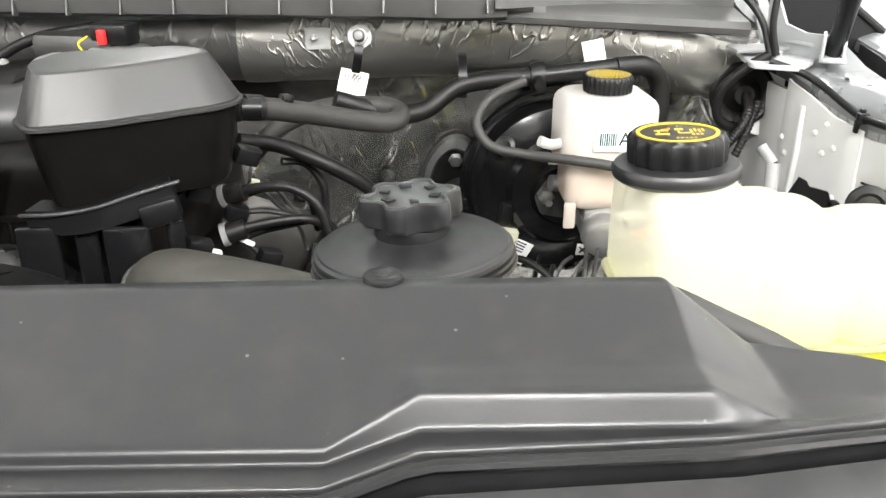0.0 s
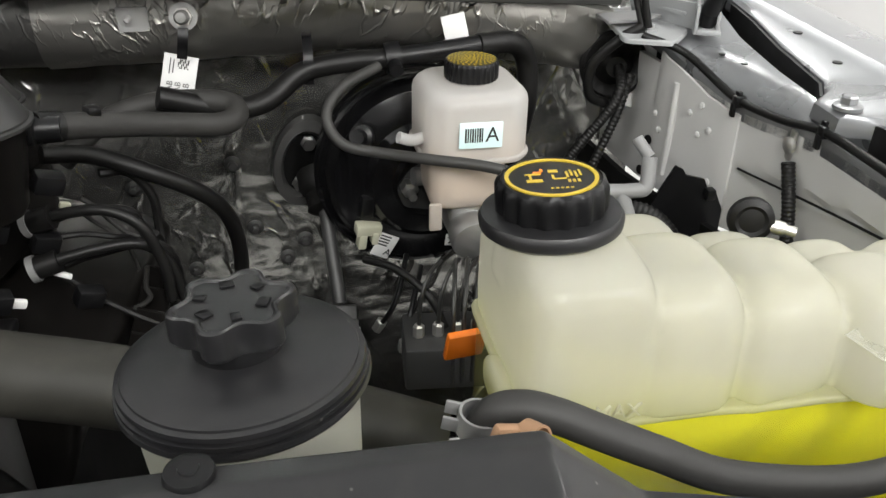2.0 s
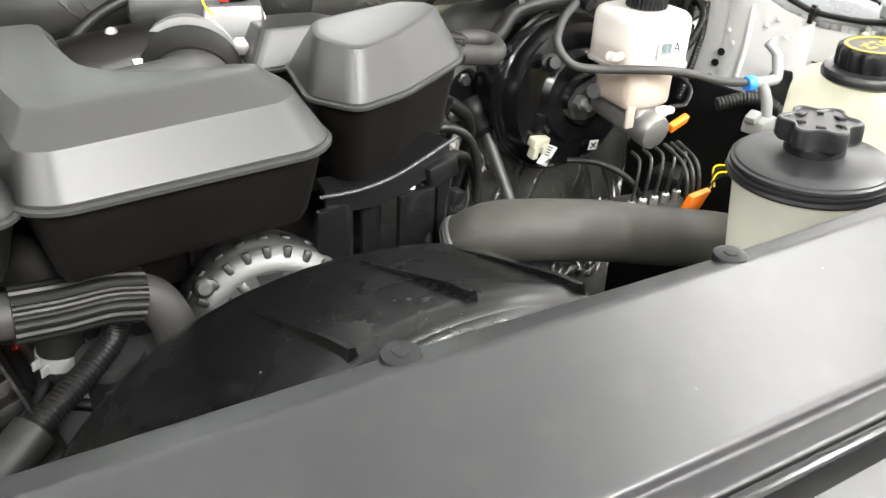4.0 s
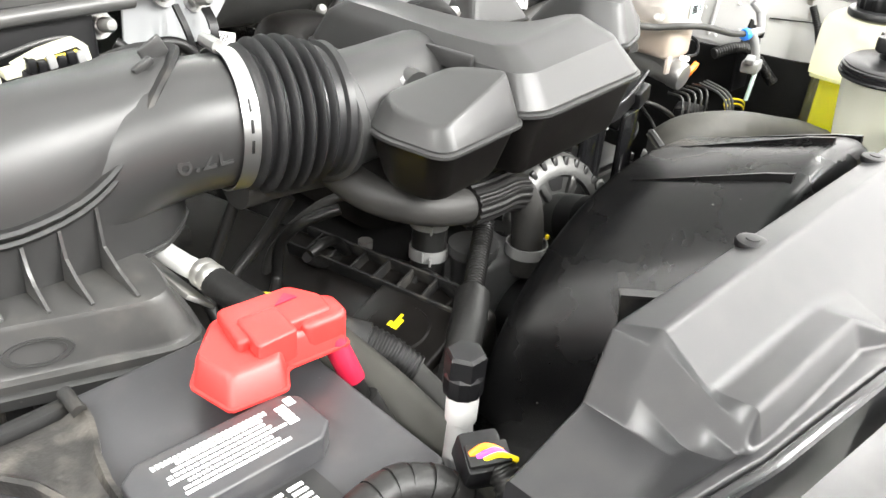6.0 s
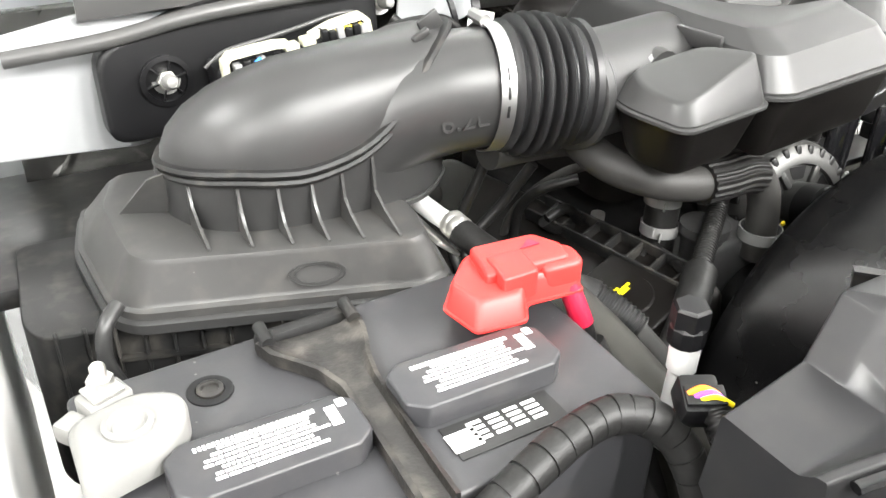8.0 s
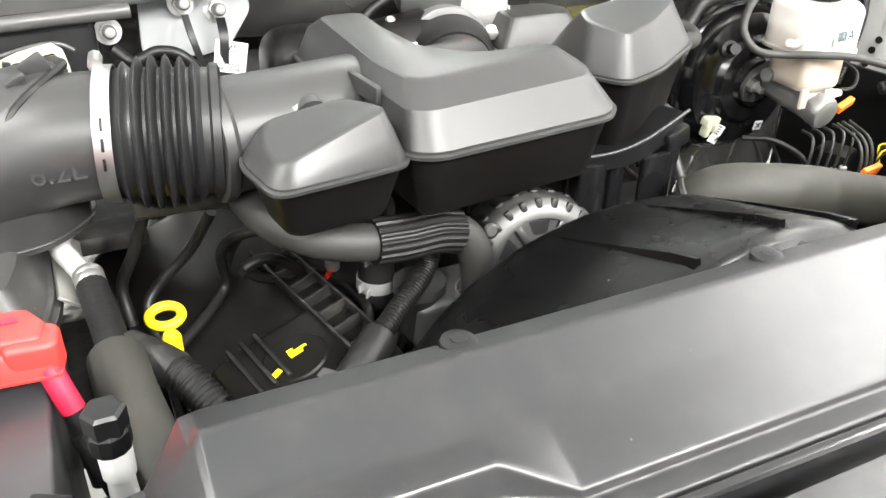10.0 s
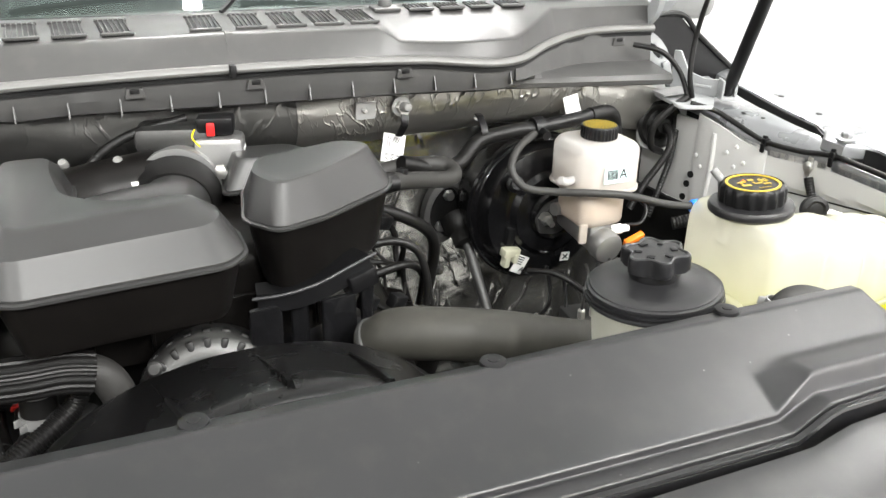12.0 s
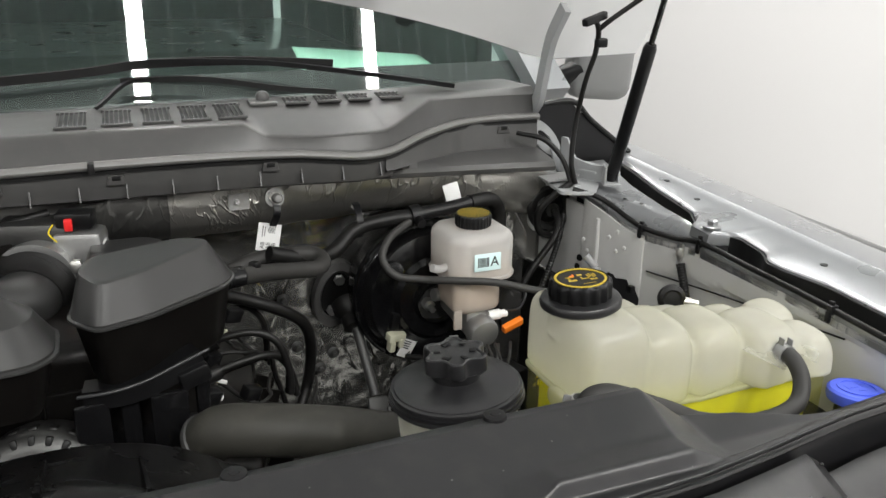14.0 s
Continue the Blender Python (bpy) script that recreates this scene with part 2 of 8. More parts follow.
# ---- materials ----
def material(name, color, rough=0.5, metal=0.0, grain=900.0, bump=0.1, var=0.15, patch=14.0, rvar=0.12, dust=0.0, coat=0.0, specular=0.5, dist=0.0005, specks=0.0):
    """Surface with fine grain (bump) and larger stains; sizes in 1/m."""
    m = bpy.data.materials.new(name)
    m.use_nodes = True
    nt = m.node_tree
    b = nt.nodes["Principled BSDF"]
    tc = nt.nodes.new("ShaderNodeTexCoord")
    fine, big = nt.nodes.new("ShaderNodeTexNoise"), nt.nodes.new("ShaderNodeTexNoise")
    for nd, sc, det in ((fine, grain, 2.0), (big, patch, 5.0)):
        nd.inputs["Scale"].default_value, nd.inputs["Detail"].default_value = sc, det
        nt.links.new(tc.outputs["Object"], nd.inputs["Vector"])
    mix = nt.nodes.new("ShaderNodeMix")
    mix.data_type = "RGBA"
    mix.inputs["A"].default_value = (*[c * (1 - var) for c in color], 1)
    mix.inputs["B"].default_value = (*[min(1, c * (1 + var)) for c in color], 1)
    nt.links.new(big.outputs["Fac"], mix.inputs["Factor"])
    out = mix.outputs["Result"]
    if dust:
        ramp = nt.nodes.new("ShaderNodeMapRange")
        ramp.inputs["From Min"].default_value, ramp.inputs["From Max"].default_value, ramp.inputs["To Max"].default_value = 0.5, 0.75, dust
        d2 = nt.nodes.new("ShaderNodeTexNoise")
        d2.inputs["Scale"].default_value, d2.inputs["Detail"].default_value = 45.0, 8.0
        nt.links.new(tc.outputs["Object"], d2.inputs["Vector"])
        nt.links.new(d2.outputs["Fac"], ramp.inputs["Value"])
        mx = nt.nodes.new("ShaderNodeMix")
        mx.data_type = "RGBA"
        mx.inputs["B"].default_value = (0.22, 0.2, 0.17, 1)
        nt.links.new(out, mx.inputs["A"])
        nt.links.new(ramp.outputs["Result"], mx.inputs["Factor"])
        out = mx.outputs["Result"]
    if specks:
        vo = nt.nodes.new("ShaderNodeTexVoronoi")
        vo.inputs["Scale"].default_value = 55.0
        nt.links.new(tc.outputs["Object"], vo.inputs["Vector"])
        sp = nt.nodes.new("ShaderNodeMapRange")
        sp.inputs["From Min"].default_value, sp.inputs["From Max"].default_value, sp.inputs["To Min"].default_value, sp.inputs["To Max"].default_value = 0.03, 0.06, specks, 0.0
        nt.links.new(vo.outputs["Distance"], sp.inputs["Value"])
        pick = nt.nodes.new("ShaderNodeMath")
        pick.operation = "GREATER_THAN"
        pick.inputs[1].default_value = 0.62
        nt.links.new(vo.outputs["Color"], pick.inputs[0])
        both = nt.nodes.new("ShaderNodeMath")
        both.operation = "MULTIPLY"
        nt.links.new(sp.outputs["Result"], both.inputs[0])
        nt.links.new(pick.outputs["Value"], both.inputs[1])
        m3 = nt.nodes.new("ShaderNodeMix")
        m3.data_type = "RGBA"
        m3.inputs["B"].default_value = (0.3, 0.29, 0.27, 1)
        nt.links.new(out, m3.inputs["A"])
        nt.links.new(both.outputs["Value"], m3.inputs["Factor"])
        out = m3.outputs["Result"]
    nt.links.new(out, b.inputs["Base Color"])
    rr = nt.nodes.new("ShaderNodeMapRange")
    rr.inputs["To Min"].default_value, rr.inputs["To Max"].default_value = max(0.02, rough - rvar), min(1, rough + rvar)
    nt.links.new(big.outputs["Fac"], rr.inputs["Value"])
    nt.links.new(rr.outputs["Result"], b.inputs["Roughness"])
    b.inputs["Metallic"].default_value = metal
    b.inputs["Specular IOR Level"].default_value = specular
    b.inputs["Coat Weight"].default_value = coat
    b.inputs["Coat Roughness"].default_value = 0.08
    if bump:
        bp = nt.nodes.new("ShaderNodeBump")
        bp.inputs["Strength"].default_value, bp.inputs["Distance"].default_value = bump, dist
        nt.links.new(fine.outputs["Fac"], bp.inputs["Height"])
        nt.links.new(bp.outputs["Normal"], b.inputs["Normal"])
    return m


def foil_material(name, color, rough, depth, facet=0.9, fold=1.0):
    """Crinkled metal foil: smooth swells with sharp slanting creases in patches."""
    m = material(name, color, rough, 0.9, grain=60.0, bump=0.0, var=0.25, patch=9.0, rvar=0.1)
    nt = m.node_tree
    b = nt.nodes["Principled BSDF"]
    tc = nt.nodes.new("ShaderNodeTexCoord")
    mp = nt.nodes.new("ShaderNodeMapping")
    mp.inputs["Rotation"].default_value = (0.3, 0.6, 0.4)
    mp.inputs["Scale"].default_value = (0.7, 1.0, 1.4)
    nt.links.new(tc.outputs["Object"], mp.inputs["Vector"])

    def noise_node(vec, scale, detail, rough_=0.5):
        nd = nt.nodes.new("ShaderNodeTexNoise")
        nd.inputs["Scale"].default_value, nd.inputs["Detail"].default_value, nd.inputs["Roughness"].default_value = scale, detail, rough_
        nt.links.new(vec, nd.inputs["Vector"])
        return nd.outputs["Fac"]

    def calc(op, a, b_=None):
        nd = nt.nodes.new("ShaderNodeMath")
        nd.operation = op
        for i, v in enumerate((a, b_)):
            if v is None:
                continue
            if isinstance(v, (int, float)):
                nd.inputs[i].default_value = v
            else:
                nt.links.new(v, nd.inputs[i])
        return nd.outputs["Value"]

    def creases(turn, scale, width):
        """Thin sharp folds along stretched noise contours."""
        m2 = nt.nodes.new("ShaderNodeMapping")
        m2.vector_type = "TEXTURE"
        m2.inputs["Rotation"].default_value = (0.3, turn, 0.2)
        m2.inputs["Scale"].default_value = (0.5, 0.8, 1.3)
        nt.links.new(tc.outputs["Object"], m2.inputs["Vector"])
        n_ = noise_node(m2.outputs["Vector"], scale, 2.5, 0.55)
        return calc("MAXIMUM", calc("SUBTRACT", 1.0, calc("MULTIPLY", calc("ABSOLUTE", calc("SUBTRACT", n_, 0.5)), width)), 0.0)

    def patches(scale, low):
        return calc("MINIMUM", calc("MULTIPLY", calc("MAXIMUM", calc("SUBTRACT", noise_node(tc.outputs["Object"], scale, 3.0), low), 0.0), 7.0), 1.0)

    swell = noise_node(mp.outputs["Vector"], 9.0, 3.0, 0.45)
    facets = nt.nodes.new("ShaderNodeTexVoronoi")
    facets.feature = "SMOOTH_F1"
    facets.inputs["Scale"].default_value, facets.inputs["Smoothness"].default_value = 26.0, 0.25
    nt.links.new(mp.outputs["Vector"], facets.inputs["Vector"])
    wave = calc("ADD", calc("MULTIPLY", creases(0.35, 13.0 * fold, 26.0), patches(7.0, 0.47)), calc("MULTIPLY", creases(-0.45, 17.0 * fold, 30.0), patches(9.0, 0.50)))
    wave = calc("ADD", calc("ADD", calc("MULTIPLY", wave, 0.55), calc("MULTIPLY", facets.outputs["Distance"], facet)), calc("MULTIPLY", swell, 3.2))
    bp = nt.nodes.new("ShaderNodeBump")
    bp.inputs["Strength"].default_value, bp.inputs["Distance"].default_value = 0.8, depth
    nt.links.new(wave, bp.inputs["Height"])
    nt.links.new(bp.outputs["Normal"], b.inputs["Normal"])
    return m


def milky(name, color, clear, rough=0.3, tint=None):
    """Translucent moulded plastic: partly clear, partly scattering. tint: (z from, z to, colour) that paints in the
    fluid shining through low down.
    """
    m = bpy.data.materials.new(name)
    m.use_nodes = True
    nt = m.node_tree
    b, out = nt.nodes["Principled BSDF"], nt.nodes["Material Output"]
    tc, nz = nt.nodes.new("ShaderNodeTexCoord"), nt.nodes.new("ShaderNodeTexNoise")
    nz.inputs["Scale"].default_value, nz.inputs["Detail"].default_value = 20.0, 4.0
    nt.links.new(tc.outputs["Object"], nz.inputs["Vector"])
    mix = nt.nodes.new("ShaderNodeMix")
    mix.data_type = "RGBA"
    mix.inputs["A"].default_value, mix.inputs["B"].default_value = (*[c * 0.93 for c in color], 1), (*[min(1, c * 1.05) for c in color], 1)
    nt.links.new(nz.outputs["Fac"], mix.inputs["Factor"])
    shade = mix.outputs["Result"]
    if tint:
        geo, sx, rg, fluid_tint = (nt.nodes.new(k) for k in ("ShaderNodeNewGeometry", "ShaderNodeSeparateXYZ", "ShaderNodeMapRange", "ShaderNodeMix"))
        fluid_tint.data_type = "RGBA"
        nt.links.new(geo.outputs["Position"], sx.inputs["Vector"])
        nt.links.new(sx.outputs["Z"], rg.inputs["Value"])
        rg.interpolation_type = "SMOOTHSTEP"
        rg.inputs["From Min"].default_value, rg.inputs["From Max"].default_value, rg.inputs["To Min"].default_value, rg.inputs["To Max"].default_value = tint[0], tint[1], 1.0, 0.0
        nt.links.new(rg.outputs["Result"], fluid_tint.inputs["Factor"])
        nt.links.new(shade, fluid_tint.inputs["A"])
        fluid_tint.inputs["B"].default_value = (*tint[2], 1)
        shade = fluid_tint.outputs["Result"]
    nt.links.new(shade, b.inputs["Base Color"])
    b.inputs["Roughness"].default_value = rough
    tl, tp = nt.nodes.new("ShaderNodeBsdfTranslucent"), nt.nodes.new("ShaderNodeBsdfTransparent")
    nt.links.new(shade, tl.inputs["Color"])
    tp.inputs["Color"].default_value = (*color, 1)
    m1, m2 = nt.nodes.new("ShaderNodeMixShader"), nt.nodes.new("ShaderNodeMixShader")
    m1.inputs[0].default_value, m2.inputs[0].default_value = 0.5, clear
    nt.links.new(b.outputs[0], m1.inputs[1])
    nt.links.new(tl.outputs[0], m1.inputs[2])
    nt.links.new(m1.outputs[0], m2.inputs[1])
    nt.links.new(tp.outputs[0], m2.inputs[2])
    nt.links.new(m2.outputs[0], out.inputs["Surface"])
    bp, fn = nt.nodes.new("ShaderNodeBump"), nt.nodes.new("ShaderNodeTexNoise")
    fn.inputs["Scale"].default_value = 350.0
    nt.links.new(tc.outputs["Object"], fn.inputs["Vector"])
    bp.inputs["Strength"].default_value, bp.inputs["Distance"].default_value = 0.12, 0.0005
    nt.links.new(fn.outputs["Fac"], bp.inputs["Height"])
    nt.links.new(bp.outputs["Normal"], b.inputs["Normal"])
    return m


def glowing(name, color, strength):
    m = bpy.data.materials.new(name)
    m.use_nodes = True
    b = m.node_tree.nodes["Principled BSDF"]
    b.inputs["Base Color"].default_value = (0.9, 0.9, 0.9, 1)
    b.inputs["Emission Color"].default_value = (*color, 1)
    b.inputs["Emission Strength"].default_value = strength
    return m


COVER = material("cover_plastic", (0.0115, 0.0115, 0.0124), 0.31, specular=0.51, grain=1600, bump=0.12, var=0.18, rvar=0.05, dust=0.03, specks=0.35)
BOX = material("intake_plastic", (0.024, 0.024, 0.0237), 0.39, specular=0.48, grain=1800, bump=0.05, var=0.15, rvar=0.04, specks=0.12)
# Same plastic as BOX, darkened to carry the shade of undersides and bay depths.
BOXLOW = material("intake_shaded_plastic", (0.006, 0.0054, 0.005), 0.34, specular=0.18, grain=1800, bump=0.05, var=0.2, dust=0.008)
BLACK = material("black_plastic", (0.005, 0.005, 0.0055), 0.36, specular=0.30, grain=1500, bump=0.05, var=0.25, rvar=0.1)
DUSTY = material("dusty_black_plastic", (0.010, 0.010, 0.010), 0.5, specular=0.3, grain=700, bump=0.12, var=0.3, dust=0.16)
SHROUD = material("shroud_plastic", (0.0035, 0.0035, 0.0037), 0.27, specular=0.28, grain=1500, bump=0.04, var=0.2, dust=0.012, specks=0.4)
RUBBER = material("hose_rubber", (0.007, 0.0068, 0.0066), 0.42, specular=0.28, grain=1200, bump=0.2, var=0.2)
GREYHOSE = material("grey_hose_rubber", (0.026, 0.0252, 0.0238), 0.58, specular=0.4, grain=1200, bump=0.08, var=0.12)
OLIVEHOSE = material("olive_hose_rubber", (0.024, 0.0232, 0.019), 0.6, specular=0.35, grain=900, bump=0.1, var=0.15, dust=0.05)
BELLOWS = material("bellows_rubber", (0.011, 0.011, 0.0115), 0.38, specular=0.45, grain=500, bump=0.05, var=0.15)
TAPE = material("wrapped_tape", (0.010, 0.0098, 0.0095), 0.52, specular=0.35, grain=160, bump=0.5, var=0.3, dist=0.001)
GLOSS = material("gloss_black_paint", (0.005, 0.005, 0.0055), 0.2, specular=0.4, grain=300, bump=0.03, var=0.2, coat=0.12)
COWL = material("cowl_plastic", (0.055, 0.0545, 0.0535), 0.38, grain=2000, bump=0.06, var=0.12, dust=0.05)
CASE = material("battery_case_plastic", (0.031, 0.031, 0.0335), 0.38, grain=900, bump=0.08, var=0.25, dust=0.06, specks=0.4)
STEELDARK = material("dull_dark_steel", (0.07, 0.07, 0.069), 0.55, 0.6, grain=300, bump=0.2, var=0.3)
LIDMAT = material("dusty_intake_plastic", (0.036, 0.0355, 0.0345), 0.36, grain=900, bump=0.1, var=0.2, dust=0.10, specks=0.5)
STRAP = material("dirty_strap_plastic", (0.013, 0.012, 0.011), 0.34, grain=300, bump=0.35, var=0.4, dust=0.30, dist=0.001)
SEAL = material("rubber_seal", (0.007, 0.007, 0.007), 0.45, specular=0.3, grain=500, bump=0.1)
GREYSEAL = material("grey_seal_rubber", (0.15, 0.148, 0.143), 0.36, grain=500, bump=0.1, var=0.1)
FASCIA = material("fascia_plastic", (0.009, 0.009, 0.0097), 0.34, grain=2200, bump=0.05, var=0.15, dust=0.04)
STEEL = material("steel", (0.45, 0.45, 0.44), 0.32, 0.95, grain=300, bump=0.1, var=0.2)
ZINC = material("zinc_plate", (0.62, 0.61, 0.58), 0.38, 0.9, grain=300, bump=0.1, var=0.15)
CAST = material("alternator_casting", (0.085, 0.085, 0.083), 0.46, 0.85, grain=220, bump=0.3, var=0.25, dist=0.0008)
CLIPZ = material("zinc_spring_clamp", (0.30, 0.30, 0.295), 0.4, 0.45, grain=300, bump=0.1, var=0.15)
ALU = material("cast_aluminium", (0.36, 0.36, 0.355), 0.42, 0.85, grain=250, bump=0.35, var=0.2, dist=0.0008)
PAINT = material("primer_grey_paint", (0.52, 0.52, 0.51), 0.4, 0.0, grain=250, bump=0.06, var=0.05, patch=6)
HOODPAINT = material("hood_inner_paint", (0.80, 0.805, 0.805), 0.35, 0.0, grain=200, bump=0.04, var=0.04)
SILVER = material("silver_paint", (0.26, 0.266, 0.275), 0.3, 0.55, grain=1500, bump=0.05, var=0.04, coat=0.4)
WHITEPAINT = material("white_panel_paint", (0.32, 0.328, 0.332), 0.4, 0.0, grain=200, bump=0.05, var=0.05)
FOIL = foil_material("heat_foil", (0.38, 0.372, 0.345), 0.34, 0.0032, 0.4, 1.5)
FOILDARK = foil_material("lining_heat_foil", (0.38, 0.376, 0.36), 0.22, 0.0048, 0.15, 0.5)
# Darker than FOIL, for the left part of the cross duct.
WRAP = foil_material("dark_duct_wrap", (0.20, 0.198, 0.19), 0.36, 0.0024, 0.3)
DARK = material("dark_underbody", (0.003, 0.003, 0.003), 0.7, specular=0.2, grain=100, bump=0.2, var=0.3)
# The tints of DEGAS and RESERV paint in fluid shining through the wall.
DEGAS = milky("milky_tank_plastic", (0.85, 0.84, 0.77), 0.42, 0.22, (1.130, 1.192, (0.80, 0.80, 0.40)))
FINCLEAR = milky("clear_fin_plastic", (0.95, 0.95, 0.92), 0.78, 0.2)
DEGASLOW = milky("clear_tank_plastic", (0.97, 0.96, 0.70), 0.92, 0.2)
RESERV = milky("milky_reservoir_plastic", (0.77, 0.765, 0.755), 0.26, 0.3, (1.135, 1.195, (0.74, 0.675, 0.61)))
PSBODY = milky("milky_green_plastic", (0.84, 0.84, 0.75), 0.12, 0.35)
COOLANT = material("yellow_coolant", (0.68, 0.66, 0.004), 0.15, bump=0.0, var=0.06)
FLUID = material("amber_fluid", (0.72, 0.60, 0.47), 0.2, bump=0.0, var=0.1)
RED = material("red_terminal_cover", (0.62, 0.026, 0.022), 0.46, grain=600, bump=0.08, var=0.06)
MAGENTA = material("red_cable_sleeve", (0.38, 0.006, 0.03), 0.45, bump=0.05, var=0.08)
WHITE = material("white_plastic", (0.78, 0.78, 0.76), 0.45, bump=0.05, var=0.04)
BRIGHTALU = material("machined_aluminium", (0.55, 0.55, 0.54), 0.42, 0.35, grain=300, bump=0.1, var=0.12)
CLAMPMAT = material("pale_lead_clamp", (0.19, 0.188, 0.18), 0.5, 0.1, grain=300, bump=0.2, var=0.15)
CREAM = material("cream_connector", (0.45, 0.445, 0.34), 0.45, bump=0.05, var=0.08)
LABEL = material("white_label", (0.68, 0.68, 0.67), 0.5, bump=0.02, var=0.03)
PAPER = material("pale_green_paper", (0.62, 0.86, 0.72), 0.5, bump=0.02, var=0.03)
CYAN = material("pale_blue_label", (0.62, 0.8, 0.8), 0.4, bump=0.02, var=0.03)
INK = material("black_ink", (0.015, 0.015, 0.015), 0.5, bump=0.0, var=0.05)
PRINT = material("white_print", (0.75, 0.75, 0.74), 0.5, bump=0.0, var=0.05)
YELLOW = material("yellow_print", (0.50, 0.36, 0.03), 0.45, bump=0.0, var=0.06)
YELPL = material("yellow_plastic", (0.8, 0.62, 0.01), 0.35, bump=0.05, var=0.05)
ORANGE = material("orange_plastic", (0.85, 0.2, 0.01), 0.4, bump=0.05, var=0.06)
BLUE = material("blue_plastic", (0.02, 0.2, 0.75), 0.4, bump=0.05, var=0.05)
WASHER = material("blue_washer_cap", (0.08, 0.13, 0.7), 0.45, bump=0.05, var=0.05)
PURPLE = material("purple_wire", (0.35, 0.05, 0.5), 0.4, bump=0.0)
COPPER = material("rusty_clamp", (0.36, 0.21, 0.12), 0.55, 0.2, grain=400, bump=0.3, var=0.3)
GREYPL = material("grey_plastic", (0.2, 0.2, 0.2), 0.5, bump=0.1, var=0.1)
WALL = material("white_wall_paint", (0.70, 0.69, 0.69), 0.35, grain=60, bump=0.05, var=0.012, patch=0.5)
# Darkened wall colour that holds back bounce from the front of the room.
WALLDIM = material("dimmed_wall_paint", (0.13, 0.13, 0.13), 0.6, grain=60, bump=0.05, var=0.04, patch=1.5)
SKIRT = material("grey_skirting", (0.3, 0.3, 0.3), 0.5, grain=80, bump=0.05, var=0.06)
FLOOR = material("concrete_floor", (0.34, 0.34, 0.33), 0.45, grain=90, bump=0.2, var=0.12, patch=2.0, dist=0.001)
RIBMETAL = material("ribbed_metal_ceiling", (0.46, 0.53, 0.51), 0.4, 0.0, grain=50, bump=0.05, var=0.06, patch=2)
# Pale colour that paints in the light caught by the ceiling ribs.
SEAMPAINT = material("lit_rib_paint", (0.86, 0.88, 0.87), 0.4, grain=60, bump=0.05, var=0.04, patch=2)
TYRE = material("tyre_rubber", (0.015, 0.015, 0.015), 0.75, grain=120, bump=0.3, var=0.3)
LAMPGLOW = glowing("lamp_tube_glow", (1.0, 0.98, 0.95), 14.0)

glass = bpy.data.materials.new("windscreen_glass")
glass.use_nodes = True
gb = glass.node_tree.nodes["Principled BSDF"]
gb.inputs["Base Color"].default_value = (0.62, 0.85, 0.78, 1)
gb.inputs["Roughness"].default_value = 0.02
gb.inputs["Transmission Weight"].default_value = 1.0
gb.inputs["IOR"].default_value = 1.5
GLASS = glass

# ---- the workshop ----
X0, Y0, X1, Y1, ZC = ROOM
tagged(link("floor", rbox((X0 + X1) / 2, (Y0 + Y1) / 2, -0.05, X1 - X0 + 0.4, Y1 - Y0 + 0.4, 0.1, 0), FLOOR), "smooth grey concrete workshop floor", "floor", kind="structure")
# South wall is out of view, coloured dark to dim what the bay reflects.
for nm, g in (("wall_east", rbox(X1 + 0.1, (Y0 + Y1) / 2, ZC / 2, 0.2, Y1 - Y0, ZC, 0)), ("wall_west", rbox(X0 - 0.1, (Y0 + Y1) / 2, ZC / 2, 0.2, Y1 - Y0, ZC, 0)),
              ("wall_north", rbox((X0 + X1) / 2, Y1 + 0.1, ZC / 2, X1 - X0 + 0.4, 0.2, ZC, 0)), ("wall_south", rbox((X0 + X1) / 2, Y0 - 0.1, ZC / 2, X1 - X0 + 0.4, 0.2, ZC, 0))):
    tagged(link(nm, g, WALL if nm != "wall_south" else WALLDIM), "plain white painted workshop wall" if nm != "wall_south" else "unseen workshop wall, coloured dark to dim light from the front", "wall", kind="structure")
tagged(link("baseboard", rbox(X1 - 0.006, (Y0 + Y1) / 2, 0.012, 0.012, Y1 - Y0, 0.024, 0.003), SKIRT), "thin dark grey skirting strip along the wall", "baseboard", kind="structure")
n_ribs = 58
rib_w = (X1 - X0) / n_ribs
tagged(link("ceiling", rbox((X0 + X1) / 2, (Y0 + Y1) / 2, ZC + 0.06, X1 - X0, Y1 - Y0, 0.12, 0), RIBMETAL), "grey-green metal panel ceiling", "ceiling", kind="structure")
# Strips whose pale colour stands in for light on the rib flanks.
seams = []
for i in range(n_ribs):
    w = 0.012 + 0.010 * (i % 3 == 0) + 0.006 * math.sin(i * 2.3)
    seams.append(rbox(X0 + (i + 0.5) * rib_w + 0.012 * math.sin(i * 4.1), (Y0 + Y1) / 2, ZC - 0.006, w, Y1 - Y0, 0.012, 0))
tagged(link("trim", join(*seams), SEAMPAINT), "ceiling rib strips coloured pale for their lit flanks", "trim", kind="structure")


def strip_fixture(x, y, length):
    t = thing("strip_light", (x, y, ZC), "long white ceiling strip light, switched on", "ceiling lamp", "strip lights on the ceiling")
    part("housing", rbox(x, y, ZC - 0.045, 0.11, length, 0.08, 0.008), WHITE, t)
    part("tube", moved(lathe([(0.016, -length / 2 + 0.04), (0.016, length / 2 - 0.04)], 12), pose(x, y, ZC - 0.105, 90)), LAMPGLOW, t, "glowing white lamp tube")


for lx, ly in LAMPS:
    strip_fixture(lx, ly, 2.4)

CX = -0.33      # the truck's centre line


# ---- bulkhead ----
def crinkle(p, k, f):
    return k * noise.noise(Vector(p) * f) + 0.5 * k * noise.noise(Vector(p) * f * 2.3)


